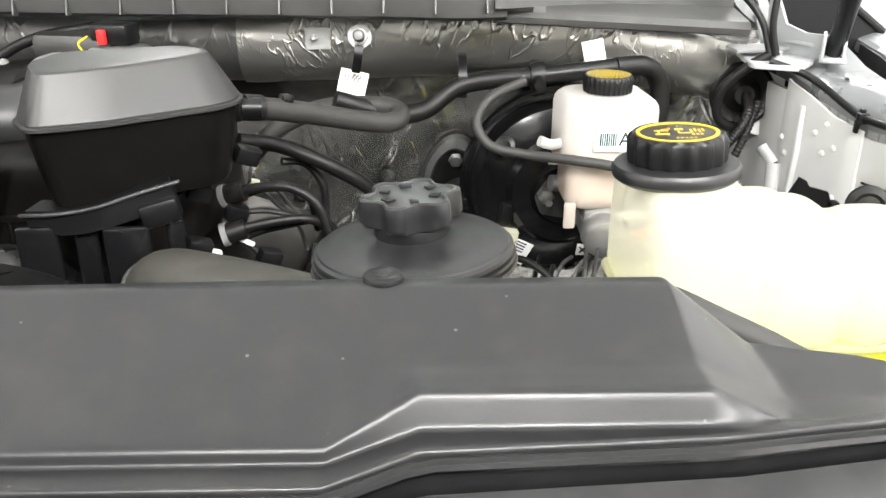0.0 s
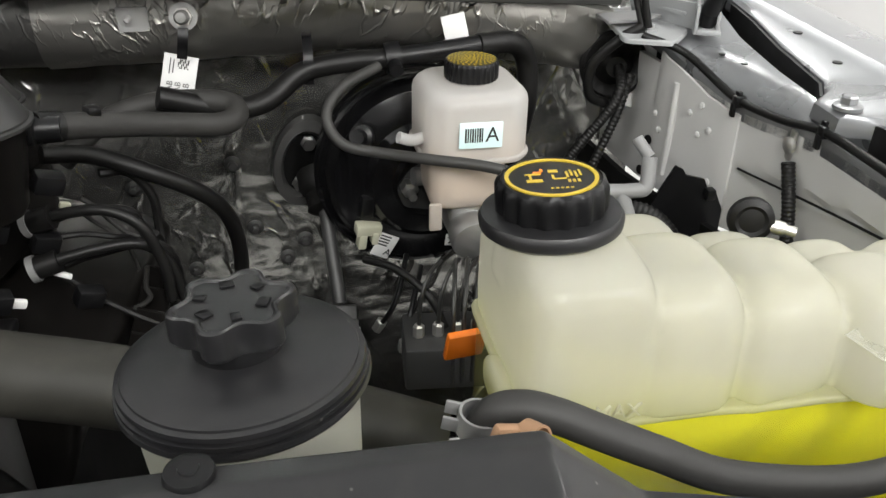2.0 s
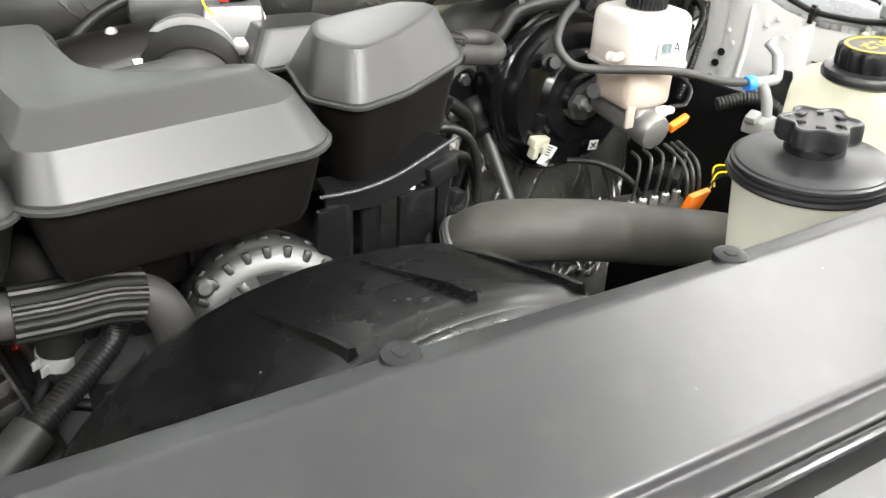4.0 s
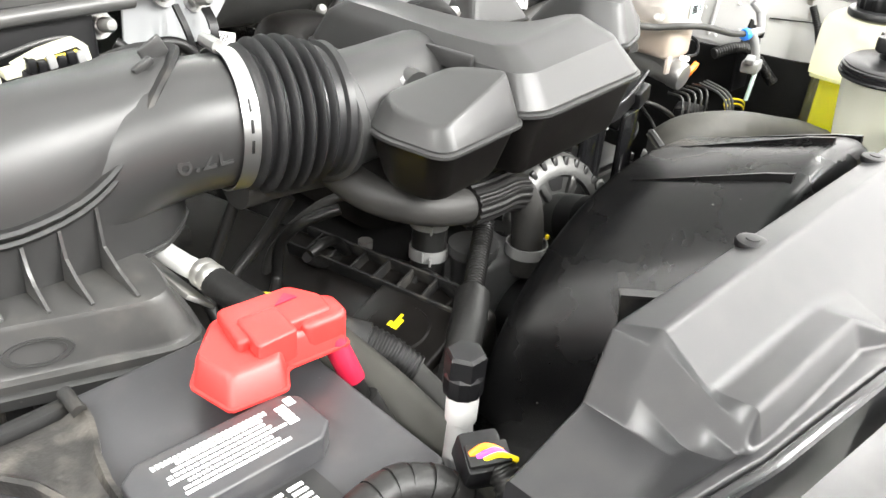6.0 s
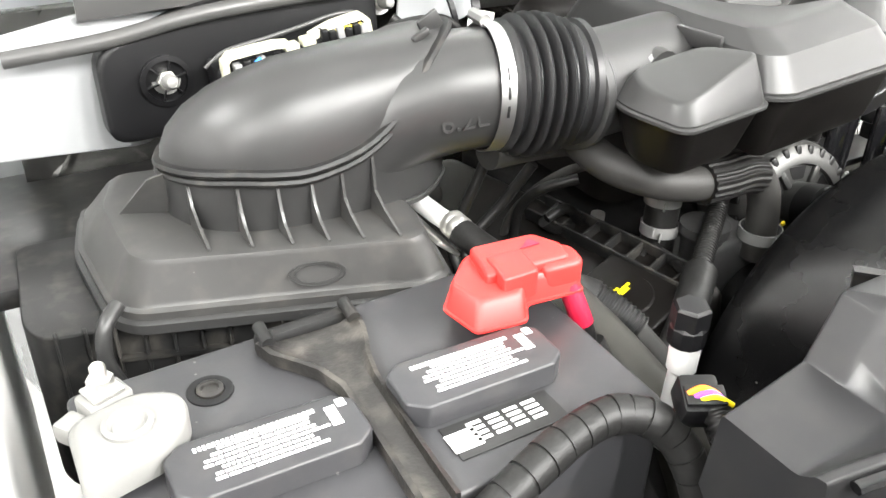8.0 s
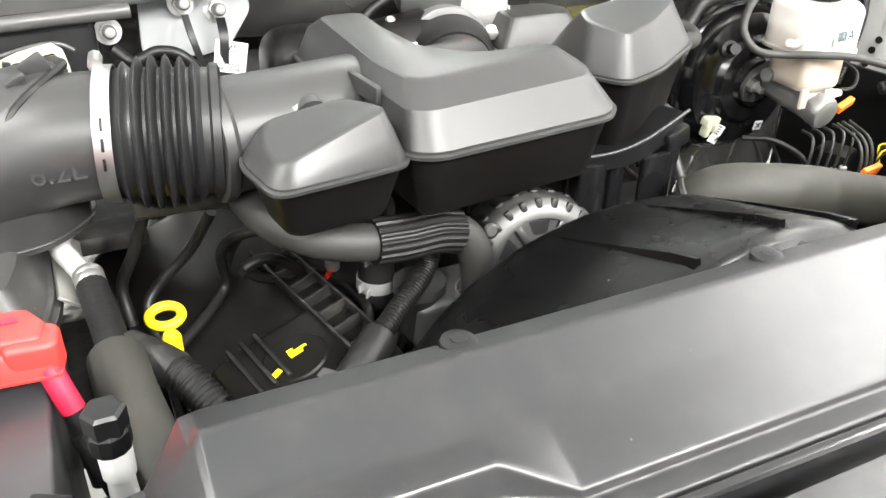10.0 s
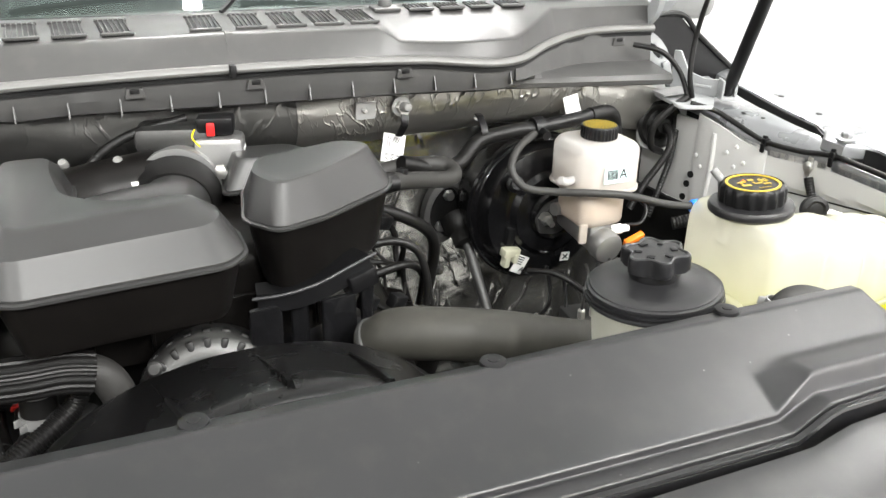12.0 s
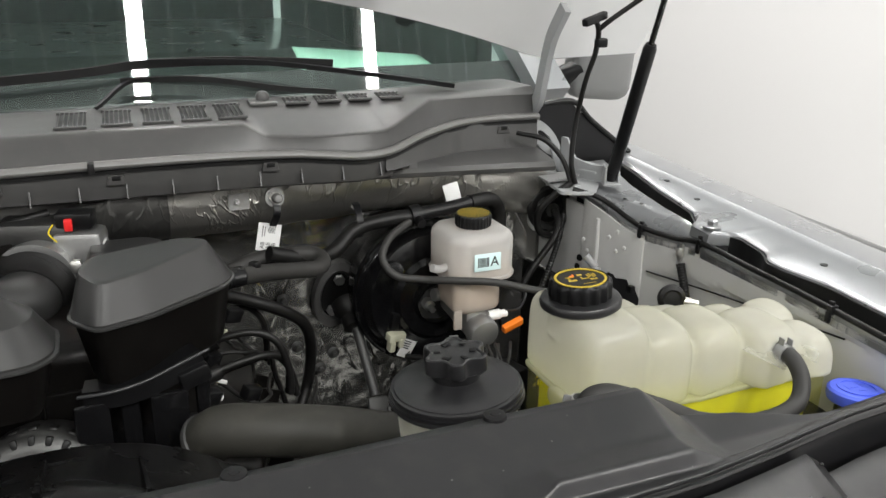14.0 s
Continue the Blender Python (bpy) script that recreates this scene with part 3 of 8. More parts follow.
bulkhead = thing("bulkhead", (CX, 1.13, 0.55), "engine bay bulkhead lined with crinkled heat foil", "bulkhead", kind="structure")
grid = []
for j in range(34):
    z = 0.55 + 0.72 * j / 33
    row = []
    for i in range(90):
        x = -1.12 + 1.60 * i / 89
        y = 1.125 + 0.10 * max(0, (0.86 - z)) + crinkle((x, 0.3, z), 0.005, 8)
        y -= 0.05 * math.exp(-((x + 0.42) / 0.20) ** 4) * max(0, min(1, (1.2 - z) / 0.2))
        row.append((x, y, z))
    grid.append(row)
part("foil_lining", sheet(grid, (0, 0.02, 0)), FOILDARK, bulkhead, "crinkled foil lining", 60)
for nm, xa, xb, mat, lab in (("foil_duct", -0.21, 0.42, FOIL, "foil-wrapped cross duct under the cowl"), ("dark_duct", -0.62, -0.208, WRAP, "sooty foil wrap on the cross duct")):
    grid = []
    for i in range(61):
        x = lerp(xa, xb, i / 60)
        row = []
        for j in range(15):
            a = radians(-100 + 128 * j / 14)
            r = 0.052 + crinkle((x, a * 0.06, 1), 0.0022, 16) - (0.002 if nm == "dark_duct" else 0)
            bend = 0.035 * max(0, (x - 0.2) / 0.2) ** 2
            row.append((x, 1.075 + bend - r * math.cos(a) * 1.05, 1.281 + 0.006 * math.sin(6 * x) - 0.22 * max(0, x - 0.18) + r * math.sin(a) * 1.1))
        grid.append(row)
    part(nm, sheet(grid, (0, 0.03, 0)), mat, bulkhead, lab, 60)
# panel stampings and studs on the foil
for x, z in ((-0.04, 1.075), (-0.02, 0.985), (0.042, 0.963), (0.018, 0.938), (-0.16, 1.05), (-0.10, 0.93)):
    part("stud", join(moved(lathe([(0.010, 0), (0.0105, 0.002), (0.007, 0.004)], 18), pose(x, 1.118, z, 90)), moved(lathe([(0.006, 0.004), (0.006, 0.010), (0.004, 0.012)], 6), pose(x, 1.118, z, 90))), STEELDARK, bulkhead)
tagged(part("tab_plate", join(rbox(-0.114, 1.018, 1.280, 0.030, 0.003, 0.026, 0.001, (8, 0, 4)), moved(lathe([(0.0035, 0), (0.0035, 0.008), (0.002, 0.010)], 10), pose(-0.118, 1.016, 1.282, 90))), BRIGHTALU, bulkhead), "small zinc bracket plate")


def ground_stud(x, y, z, k=1.0):
    t = thing("ground_stud", (x, y, z), "zinc ground stud with a hex nut on the bulkhead", "bolt", "studs on the bulkhead")
    m = pose(x, y + 0.012, z, 78)
    part("washer", lathe([(0.014 * k, 0), (0.014 * k, 0.003)], 20, m), STEEL, t)
    part("nut", flutes([(0.0095 * k, 0.003, 0), (0.0095 * k, 0.013, 0)], 6, 0.0, 6, m), ZINC, t)
    part("tip", lathe([(0.0072 * k, 0.013), (0.0072 * k, 0.026), (0.005 * k, 0.031), (0.002, 0.032)], 16, m), CLAMPMAT, t)


for sx, sy, sz in ((-0.064, 1.0, 1.283), (-0.663, 1.0, 1.290), (-0.625, 1.005, 1.279), (-0.742, 0.985, 1.272), (-0.985, 0.955, 1.232)):
    ground_stud(sx, sy, sz)

# ---- cowl and windscreen ----
SX = [-1.1, -0.75, -0.43, -0.2, -0.06, 0.0, 0.05, 0.10, 0.17, 0.25, 0.32, 0.40]
SY = [0.99, 0.968, 0.958, 0.962, 0.962, 0.957, 0.952, 0.965, 1.02, 1.065, 1.08, 1.082]
SZ = [1.345, 1.352, 1.362, 1.362, 1.358, 1.353, 1.349, 1.35, 1.356, 1.36, 1.36, 1.358]
cowl = thing("cowl", (CX, 1.05, 1.32), "dark grey plastic cowl panel with vent slots below the windscreen", "cowl")
xs = [-1.1 + 1.5 * i / 74 for i in range(75)]
TOPX = [-1.1, -0.5, -0.3, -0.105, -0.078, 0.0, 0.092, 0.125, 0.195, 0.25, 0.40]
FOLDY = [1.02, 1.006, 1.0, 0.986, 0.974, 0.968, 0.970, 0.995, 1.062, 1.078, 1.095]
FOLDZ = [1.390, 1.3955, 1.3975, 1.3968, 1.3815, 1.3765, 1.3765, 1.3845, 1.400, 1.398, 1.394]
rows = []
for x in sorted(xs + [-0.105, -0.098, -0.09, -0.084, -0.078, 0.092, 0.1, 0.11, 0.118, 0.125, 0.14, 0.155, 0.17, 0.185, 0.195]):
    y0, z0 = table(SX, SY, x) + 0.004, table(SX, SZ, x) + 0.002
    yf, zf = max(table(TOPX, FOLDY, x), y0 + 0.006), table(TOPX, FOLDZ, x)
    rows.append([(x, y0, z0), (x, lerp(y0, yf, 0.25), lerp(z0, zf, 0.30)), (x, lerp(y0, yf, 0.85), lerp(z0, zf, 0.88)), (x, yf - 0.001, zf - 0.0012), (x, yf + 0.0015, zf + 0.0004), (x, yf + 0.006, zf + 0.0004 + 0.0015), (x, max(1.088, yf + 0.014), 1.4030), (x, 1.11, 1.4045), (x, 1.22, 1.400)])
part("panel", sheet(rows, 0.004), COWL, cowl, smooth=25)
def vent(x, w, lean, y=1.062, z=1.4018, depth=0.075, k=6):
    m = pose(x, y, z, 2.5, 0, lean)
    v = part("vent", moved(rbox(0, 0, 0, w, depth, 0.003, 0.001), m), SEAL, cowl, "black louvred vent")
    slats = [rbox(-w / 2 + w * (i + 0.5) / k, 0, 0.0022, w / k * 0.22, depth * 0.94, 0.003, 0.0005) for i in range(k)]
    slats += [rbox(0, s * depth / 2, 0.0022, w + 0.004, 0.003, 0.004, 0.001) for s in (-1, 1)]
    part("louvre", moved(join(*slats), m), COWL, v)


for x in (-0.320, -0.263, -0.211, -0.161, -0.112):
    vent(x, 0.036, -2, 1.056, 1.4016, 0.082)
for x in (-0.427, -0.481, -0.533, -0.585, -0.637):
    vent(x, 0.036, 3, 1.056, 1.4016, 0.082)
for x in (-0.008, 0.040, 0.088, 0.139):
    vent(x, 0.034, -3, 1.092, 1.4042, 0.034, 5)
part("seam_strip", sheet([[(x, y, z + 0.002) for y, z in ((0.966, 1.3650), (0.990, 1.389), (0.999, 1.3975), (1.004, 1.3990), (1.05, 1.4020), (1.11, 1.4050))] for x in (-0.301, -0.291)], 0.004), COWL, cowl)
# skirt below the seal, with gussets and clips
rows = []
for x in [-1.05 + 1.155 * i / 60 for i in range(61)]:
    b = table([-1.05, -0.72, -0.64, -0.60, -0.55, -0.48, -0.3, 0.1], [1.285, 1.300, 1.306, 1.318, 1.312, 1.316, 1.312, 1.306], x)
    yy = table(SX, SY, x)
    rows.append([(x, yy + 0.006, table(SX, SZ, x) - 0.002), (x, yy + 0.003, 1.335), (x, yy + 0.008, b + 0.004), (x, yy + 0.016, b)])
part("skirt", sheet(rows, (0, 0.004, 0)), COWL, cowl, "grey plastic skirt with gussets", 25)
for i in range(19):
    x = -0.95 + 1.03 * i / 18
    yy = table(SX, SY, x)
    part("gusset", moved(stack([[(0, 0.004, 0.013), (0, -0.004, -0.008), (0, 0.008, -0.010)], [(0.0018, 0.004, 0.013), (0.0018, -0.004, -0.008), (0.0018, 0.008, -0.010)]]), pose(x, yy, 1.325)), COWL, cowl)
for x in (-0.80, -0.62, -0.417, -0.274, -0.0765, 0.335):
    yy = table(SX, SY, x)
    zz = 1.342 if x < 0.2 else 1.340
    c = part("clip", moved(pillar([(-0.012, -0.006), (0.012, -0.006), (0.009, 0.006), (-0.009, 0.006)], -0.002, 0.004, 0.002, 0.001), pose(x, yy + 0.001, zz, 90)), COWL, cowl)
    part("clip_hole", rbox(x, yy - 0.003, zz + 0.003, 0.011, 0.002, 0.006, 0.0005), SEAL, c)
side = []
for x in [0.09 + 0.31 * i / 20 for i in range(21)]:
    yy, zz = table(SX, SY, x), table(SX, SZ, x)
    side.append([(x, yy + 0.004, zz - 0.004), (x, yy - 0.001, zz - 0.03), (x, yy - 0.003, 1.321 - 0.05 * (x - 0.09)), (x, 0.990 + 0.09 * (x - 0.09), 1.315 - 0.06 * (x - 0.09)), (x, 0.984 + 0.09 * (x - 0.09), 1.310 - 0.07 * (x - 0.09)), (x, 0.987 + 0.09 * (x - 0.09), 1.303 - 0.07 * (x - 0.09))])
part("end_wall", sheet([r[:3] for r in side], (0, 0.004, 0)), COWL, cowl, "upright end wall of the cowl", 30)
part("end_flap", sheet([r[2:] for r in side], (0, 0.004, -0.002)), COWL, cowl, "grey plastic flap at the cowl end", 30)
seal_line = glide([(x, table(SX, SY, x), table(SX, SZ, x)) for x in (-1.1, -0.75, -0.43, -0.2, -0.06, 0.0, 0.05, 0.10, 0.17, 0.25, 0.32, 0.40)], 5)
hs = thing("hood_seal", (CX, 0.96, 1.36), "pale grey rubber hood seal along the cowl edge", "seal")
part("bulb", (sweep(seal_line, [(0.007 * math.cos(a), 0.006 * math.sin(a)) for a in (i * math.pi / 5 for i in range(10))])), GREYSEAL, hs)
part("carrier", sweep([v + Vector((0, 0.004, -0.008)) for v in seal_line], [(-0.003, -0.006), (0.003, -0.006), (0.003, 0.004), (-0.003, 0.004)]), SEAL, hs, "black carrier strip")
single("seal_joint", rbox(-0.302, 0.952, 1.362, 0.008, 0.014, 0.016, 0.002), SEAL, "black rubber joint in the hood seal", "seal")
washer_jet = thing("wiper_pivot_cap", (-0.058, 1.100, 1.400), "grey plastic wiper pivot cap on the cowl", "cap")
part("foot", rbox(-0.058, 1.096, 1.4055, 0.04, 0.030, 0.006, 0.002, (3, 0, 0)), COWL, washer_jet)
part("dome", moved(lathe([(0.010, 0), (0.010, 0.008), (0.007, 0.013), (0.002, 0.015)], 16), pose(-0.056, 1.102, 1.407)), COWL, washer_jet)

rows = []
for j in range(9):
    t = j / 8
    rows.append([(x, 1.135 + 0.80 * t + 0.10 * ((x - CX) / 0.8) ** 2 * (1 - 0.3 * t), 1.408 + 0.55 * t - 0.015 * ((x - CX) / 0.8) ** 2) for x in [CX - (0.79 - 0.10 * t) + (1.58 - 0.2 * t) * i / 20 for i in range(21)]])
wscreen = thing("windscreen", (CX, 1.2, 1.41), "raked greenish windscreen glass reflecting the ceiling", "windscreen")
wind = part("glass", sheet(rows, (0, 0.004, -0.004)), GLASS, wscreen)
wind.visible_shadow = False
part("black_border", sheet([[(x, y - 0.002, z - 0.006) for x, y, z in r] for r in ([tuple(Vector(a).lerp(Vector(b), t) for a, b in zip(rows[0], rows[1]))  for t in (0.0, 0.5)])], (0, 0.001, -0.001)), SEAL, wscreen, "black printed border along the lower edge")
# cabin behind the glass
cab = thing("cab", (CX, 1.6, 0.5), "silver pickup cab with pillars, roof and dark interior", "cab")
for s in (-1, 1):
    part("pillar", sweep(glide([(CX + s * 0.815, 1.20, 1.36), (CX + s * 0.78, 1.55, 1.64), (CX + s * 0.70, 1.98, 1.96)], 6), [(-0.035, -0.03), (0.035, -0.03), (0.045, 0.02), (-0.03, 0.035)]), SILVER, cab, "silver windscreen pillar")
part("roof", pillar(rect(CX - 0.74, 1.93, CX + 0.74, 3.4), 1.94, 2.02, 0.1, 0.04), SILVER, cab)
part("dashboard", pillar(rect(CX - 0.76, 1.32, CX + 0.76, 2.08), 1.1, 1.365, 0.05, 0.06), BLACK, cab, "black dashboard")
for s in (-1, 1):
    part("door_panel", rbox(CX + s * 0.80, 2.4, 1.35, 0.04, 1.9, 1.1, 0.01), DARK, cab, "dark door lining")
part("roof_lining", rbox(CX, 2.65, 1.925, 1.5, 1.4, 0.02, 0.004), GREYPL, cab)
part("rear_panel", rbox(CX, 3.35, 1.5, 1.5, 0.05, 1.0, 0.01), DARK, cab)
part("lower_body", rbox(CX, 2.35, 0.95, 1.72, 2.1, 0.75, 0.08), SILVER, cab)

single("paper_sheet", pillar([(0.20, 2.04), (0.455, 1.80), (0.40, 1.50), (0.12, 1.56)], 1.3655, 1.3675, 0.004, 0.0005), PAPER, "pale green paper sheet lying on the dashboard", "paper")


def wiper(pts, blade, k=1.0):
    t = thing("wiper", pts[0], "black windscreen wiper resting low on the glass", "wiper", "wipers")
    part("arm", band(glide(pts, 8), 0.014 * k, 0.010 * k), BLACK, t)
    part("blade", band(glide(blade, 8), 0.010 * k, 0.018 * k), SEAL, t)


wiper([(0.257, 1.110, 1.412), (0.167, 1.128, 1.426), (0.07, 1.150, 1.440), (-0.025, 1.168, 1.452), (-0.11, 1.178, 1.458), (-0.208, 1.182, 1.460)], [(0.07, 1.164, 1.448), (-0.026, 1.176, 1.454), (-0.111, 1.182, 1.457), (-0.218, 1.182, 1.456), (-0.297, 1.172, 1.449), (-0.407, 1.163, 1.443), (-0.55, 1.155, 1.438)], 0.72)
wiper([(-0.287, 1.110, 1.408), (-0.241, 1.146, 1.436), (-0.20, 1.150, 1.440)], [(-0.25, 1.150, 1.438), (-0.182, 1.150, 1.438), (-0.118, 1.145, 1.434), (-0.021, 1.122, 1.420), (0.06, 1.112, 1.412)], 0.45)

# ---- sides of the bay ----
def apron_x(y):
    return table([0.25, 0.6, 0.76, 0.80, 0.874, 0.946, 1.0, 1.12], [0.514, 0.511, 0.505, 0.500, 0.481, 0.459, 0.447, 0.436], y)


def rail_z(y):
    return table([0.15, 0.6, 0.76, 0.86, 0.91, 0.946, 1.0, 1.12], [1.205, 1.216, 1.218, 1.212, 1.220, 1.234, 1.246, 1.25], y)


apron = thing("inner_apron", (0.47, 0.8, 0.6), "light grey painted inner fender panel with stampings", "body panel")
grid = []
ys = [0.25 + 0.87 * i / 60 for i in range(61)]
for j in range(20):
    z = 1.075 + 0.145 * j / 19
    row = []
    for y in ys:
        low = (0.004 if z < 1.147 + 0.12 * (0.88 - y) else 0.0) * (1 if y < 0.87 else 0)
        row.append((apron_x(y) + low, y, min(z, rail_z(y) - 0.006)))
    grid.append(row)
part("panel", sheet(grid, (0.006, 0, 0)), PAINT, apron, smooth=25)
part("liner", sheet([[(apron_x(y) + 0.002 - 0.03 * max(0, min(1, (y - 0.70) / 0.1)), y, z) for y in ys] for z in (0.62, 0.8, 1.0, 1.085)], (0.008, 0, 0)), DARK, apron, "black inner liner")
pl_rows = []
for k in range(13):
    y = 0.868 + 0.125 * k / 12
    d = 0.002 if k in (0, 12) else 0.005
    pl_rows.append([(apron_x(y) - d, y, z) for z in (1.085 + 0.03 * (y - 0.868), 1.12, 1.16, 1.20, rail_z(y) - 0.010)])
part("stiffener", sheet(pl_rows, (0.003, 0, 0)), PAINT, apron, "raised plate with rivets", 30)
part("stiffener_bead", tube([(apron_x(0.955) - 0.005, 0.955, 1.21), (apron_x(0.955) - 0.006, 0.953, 1.15), (apron_x(0.958) - 0.005, 0.958, 1.10)], 0.004, 8), PAINT, apron)
for y, z in ((0.90, 1.175), (0.93, 1.185), (0.915, 1.165), (0.915, 1.198), (0.985, 1.165), (0.975, 1.148), (0.89, 1.12), (0.905, 1.117), (0.945, 1.10)):
    part("rivet", lathe([(0.004, -0.001), (0.0035, 0.002), (0.001, 0.003)], 10, frame_of((apron_x(y) - 0.005, y, z), (-1, -0.3, 0.1))), PAINT, apron)
for y, z in ((1.0, 1.11), (1.005, 1.085), (0.99, 1.13), (0.55, 1.175)):
    part("hole", lathe([(0.006, 0), (0.006, 0.001)], 14, frame_of((apron_x(y) - 0.0005 - (0.005 if 0.86 < y < 0.995 else 0), y, z), (-1, -0.3, 0))), SEAL, apron)
part("seam_bead", tube([(apron_x(0.86) + 0.001, 0.86, 1.148), (apron_x(0.70) + 0.001, 0.70, 1.164), (apron_x(0.5) + 0.001, 0.5, 1.19)], 0.0013, 8), SEAL, apron, "dark panel seam")

rail = thing("fender_rail", (0.53, 0.7, 1.2), "silver painted fender rail with bolt holes", "body panel")
rows = []
for y in [0.15 + 0.98 * i / 70 for i in range(71)]:
    xa, ze = apron_x(y), rail_z(y)
    xs = table([0.15, 0.62, 0.79, 0.803, 0.88, 0.988, 1.13], [0.525, 0.522, 0.519, 0.521, 0.524, 0.537, 0.571], y)
    zs = table([0.15, 0.78, 0.80, 0.95, 1.13], [ze + 0.002, ze + 0.004, 1.240, 1.246, 1.256], y)
    w = xs - xa
    rows.append([(xa, y, ze - 0.014), (xa, y, ze - 0.004), (xa + 0.08 * w, y, lerp(ze, zs, 0.25)), (xa + 0.3 * w, y, lerp(ze, zs, 0.75)), (xa + 0.6 * w, y, lerp(ze, zs, 0.98)), (xs - 0.003, y, zs + 0.001), (xs, y, zs - 0.003), (xs + 0.001, y, zs - 0.035)])
part("shelf", sheet(rows, 0.0015), SILVER, rail, smooth=40)
for y, x in ((0.94, 0.49), (0.905, 0.497)):
    part("hole", lathe([(0.0035, 0), (0.0035, 0.001)], 12, pose(x, y, 1.2445)), SEAL, rail)
# Added black block that gives the fender gap its shade.
part("slot_dark_block", rbox(0.56, 0.66, 1.14, 0.07, 1.05, 0.04, 0.004), SEAL, rail, "black block added for the dark gap beside the fender")
LIPY = [0.1, 0.55, 0.615, 0.645, 0.665, 0.72, 0.738, 0.748, 0.793, 0.806, 0.84, 0.95, 1.05, 1.2]
LIPX = [0.531, 0.530, 0.514, 0.514, 0.532, 0.540, 0.532, 0.503, 0.503, 0.524, 0.544, 0.561, 0.584, 0.606]
rows = []
for y in [0.10 + 1.10 * i / 110 for i in range(111)]:
    z = 1.235 + 0.03 * (y - 0.67)
    xi = table(LIPY, LIPX, y)
    rows.append([(xi, y, z - 0.008), (xi + 0.002, y, z + 0.005), (xi + 0.008, y, z + 0.009), (0.605, y, z + 0.008), (0.620, y, z + 0.013), (0.662, y, z + 0.015), (0.684, y, z + 0.009), (0.698, y, z - 0.012), (0.715, y, z - 0.14), (0.73, y, z - 0.5)])
fender = thing("fender", (0.62, 0.65, 0.7), "silver metallic front fender with a rolled inner lip", "fender")
part("inner_lip", sheet([r[:5] for r in rows], (0.002, 0, -0.003)), SILVER, fender, "rolled inner lip", 40)
part("panel", sheet([r[4:] for r in rows], (0.002, 0, -0.003)), SILVER, fender, smooth=40)
# Added black strip: paints the shade of the gap below the lip.
for ya, yb in ((0.10, 0.736), (0.808, 1.12)):
    line = []
    for k in range(41):
        y = lerp(ya, yb, k / 40)
        line.append(Vector((table(LIPY, LIPX, y) - 0.0012, y, 1.235 + 0.03 * (y - 0.67) - 0.0125)))
    part("gap_dark_strip", sweep(line, [(-0.0015, -0.016), (0.0015, -0.016), (0.0015, 0.013), (-0.0015, 0.013)]), SEAL, fender, "black strip added to darken the gap under the lip")
for y, x in ((0.98, 0.60), (0.60, 0.57), (0.88, 0.585)):
    part("lip_hole", lathe([(0.005, 0), (0.005, 0.0012)], 14, pose(x, y, 1.235 + 0.03 * (y - 0.67) + 0.0085)), SEAL, fender)


fender = thing("fender", (2 * CX - 0.62, 0.65, 0.7), "silver metallic front fender beside the battery", "fender")
part("inner_lip", sheet([[(2 * CX - x, y, z) for x, y, z in r[2:5]] for r in rows], (-0.002, 0, -0.003)), SILVER, fender, "rolled inner lip", 40)
part("panel", sheet([[(2 * CX - x, y, z) for x, y, z in r[4:]] for r in rows], (-0.002, 0, -0.003)), SILVER, fender, smooth=40)


def wheel(x, y):
    t = thing("wheel", (x, y, 0.0), "black tyre on a dark steel rim under the truck", "wheel", "wheels of the truck")
    m = pose(x, y, 0.40, 0, 90, 0)
    part("tyre", lathe([(0.22, -0.11), (0.36, -0.125), (0.395, -0.10), (0.40, -0.05), (0.40, 0.05), (0.395, 0.10), (0.36, 0.125), (0.22, 0.11)], 48, m), TYRE, t)
    part("rim", lathe([(0.22, -0.09), (0.20, -0.04), (0.06, -0.02), (0.06, 0.02), (0.20, 0.04), (0.22, 0.09)], 32, m), STEELDARK, t)


for wx in (CX - 0.80, CX + 0.80):
    for wy in (0.72, 3.0):
        wheel(wx, wy)


def flange_bolt(x, y, z):
    t = thing("flange_bolt", (x, y, z), "silver painted flange bolt on the fender lip", "bolt", "fender bolts")
    part("flange", lathe([(0.013, 0), (0.013, 0.003), (0.009, 0.005)], 20, pose(x, y, z)), SILVER, t)
    part("hexagon", lathe([(0.008, 0.004), (0.008, 0.011), (0.006, 0.0125)], 6, pose(x, y, z)), SILVER, t)


flange_bolt(0.519, 0.762, 1.2475)
flange_bolt(0.553, 0.45, 1.2365)
gap = thing("cowl_side_filler", (0.50, 1.15, 1.2), "black plastic filler panel between fender and cab", "filler panel")
part("panel", stack([[(0.415, y, 1.36), (0.50, y, 1.365), (0.545, y, 1.325), (0.63, y, 1.262), (0.63, y, 1.10), (0.415, y, 1.10)] for y in (1.145, 1.152)]), BLACK, gap)
part("edge", tube([(0.415, 1.143, 1.362), (0.50, 1.143, 1.367), (0.547, 1.143, 1.327), (0.632, 1.143, 1.264)], 0.005, 8), SEAL, gap, "rubber edge")
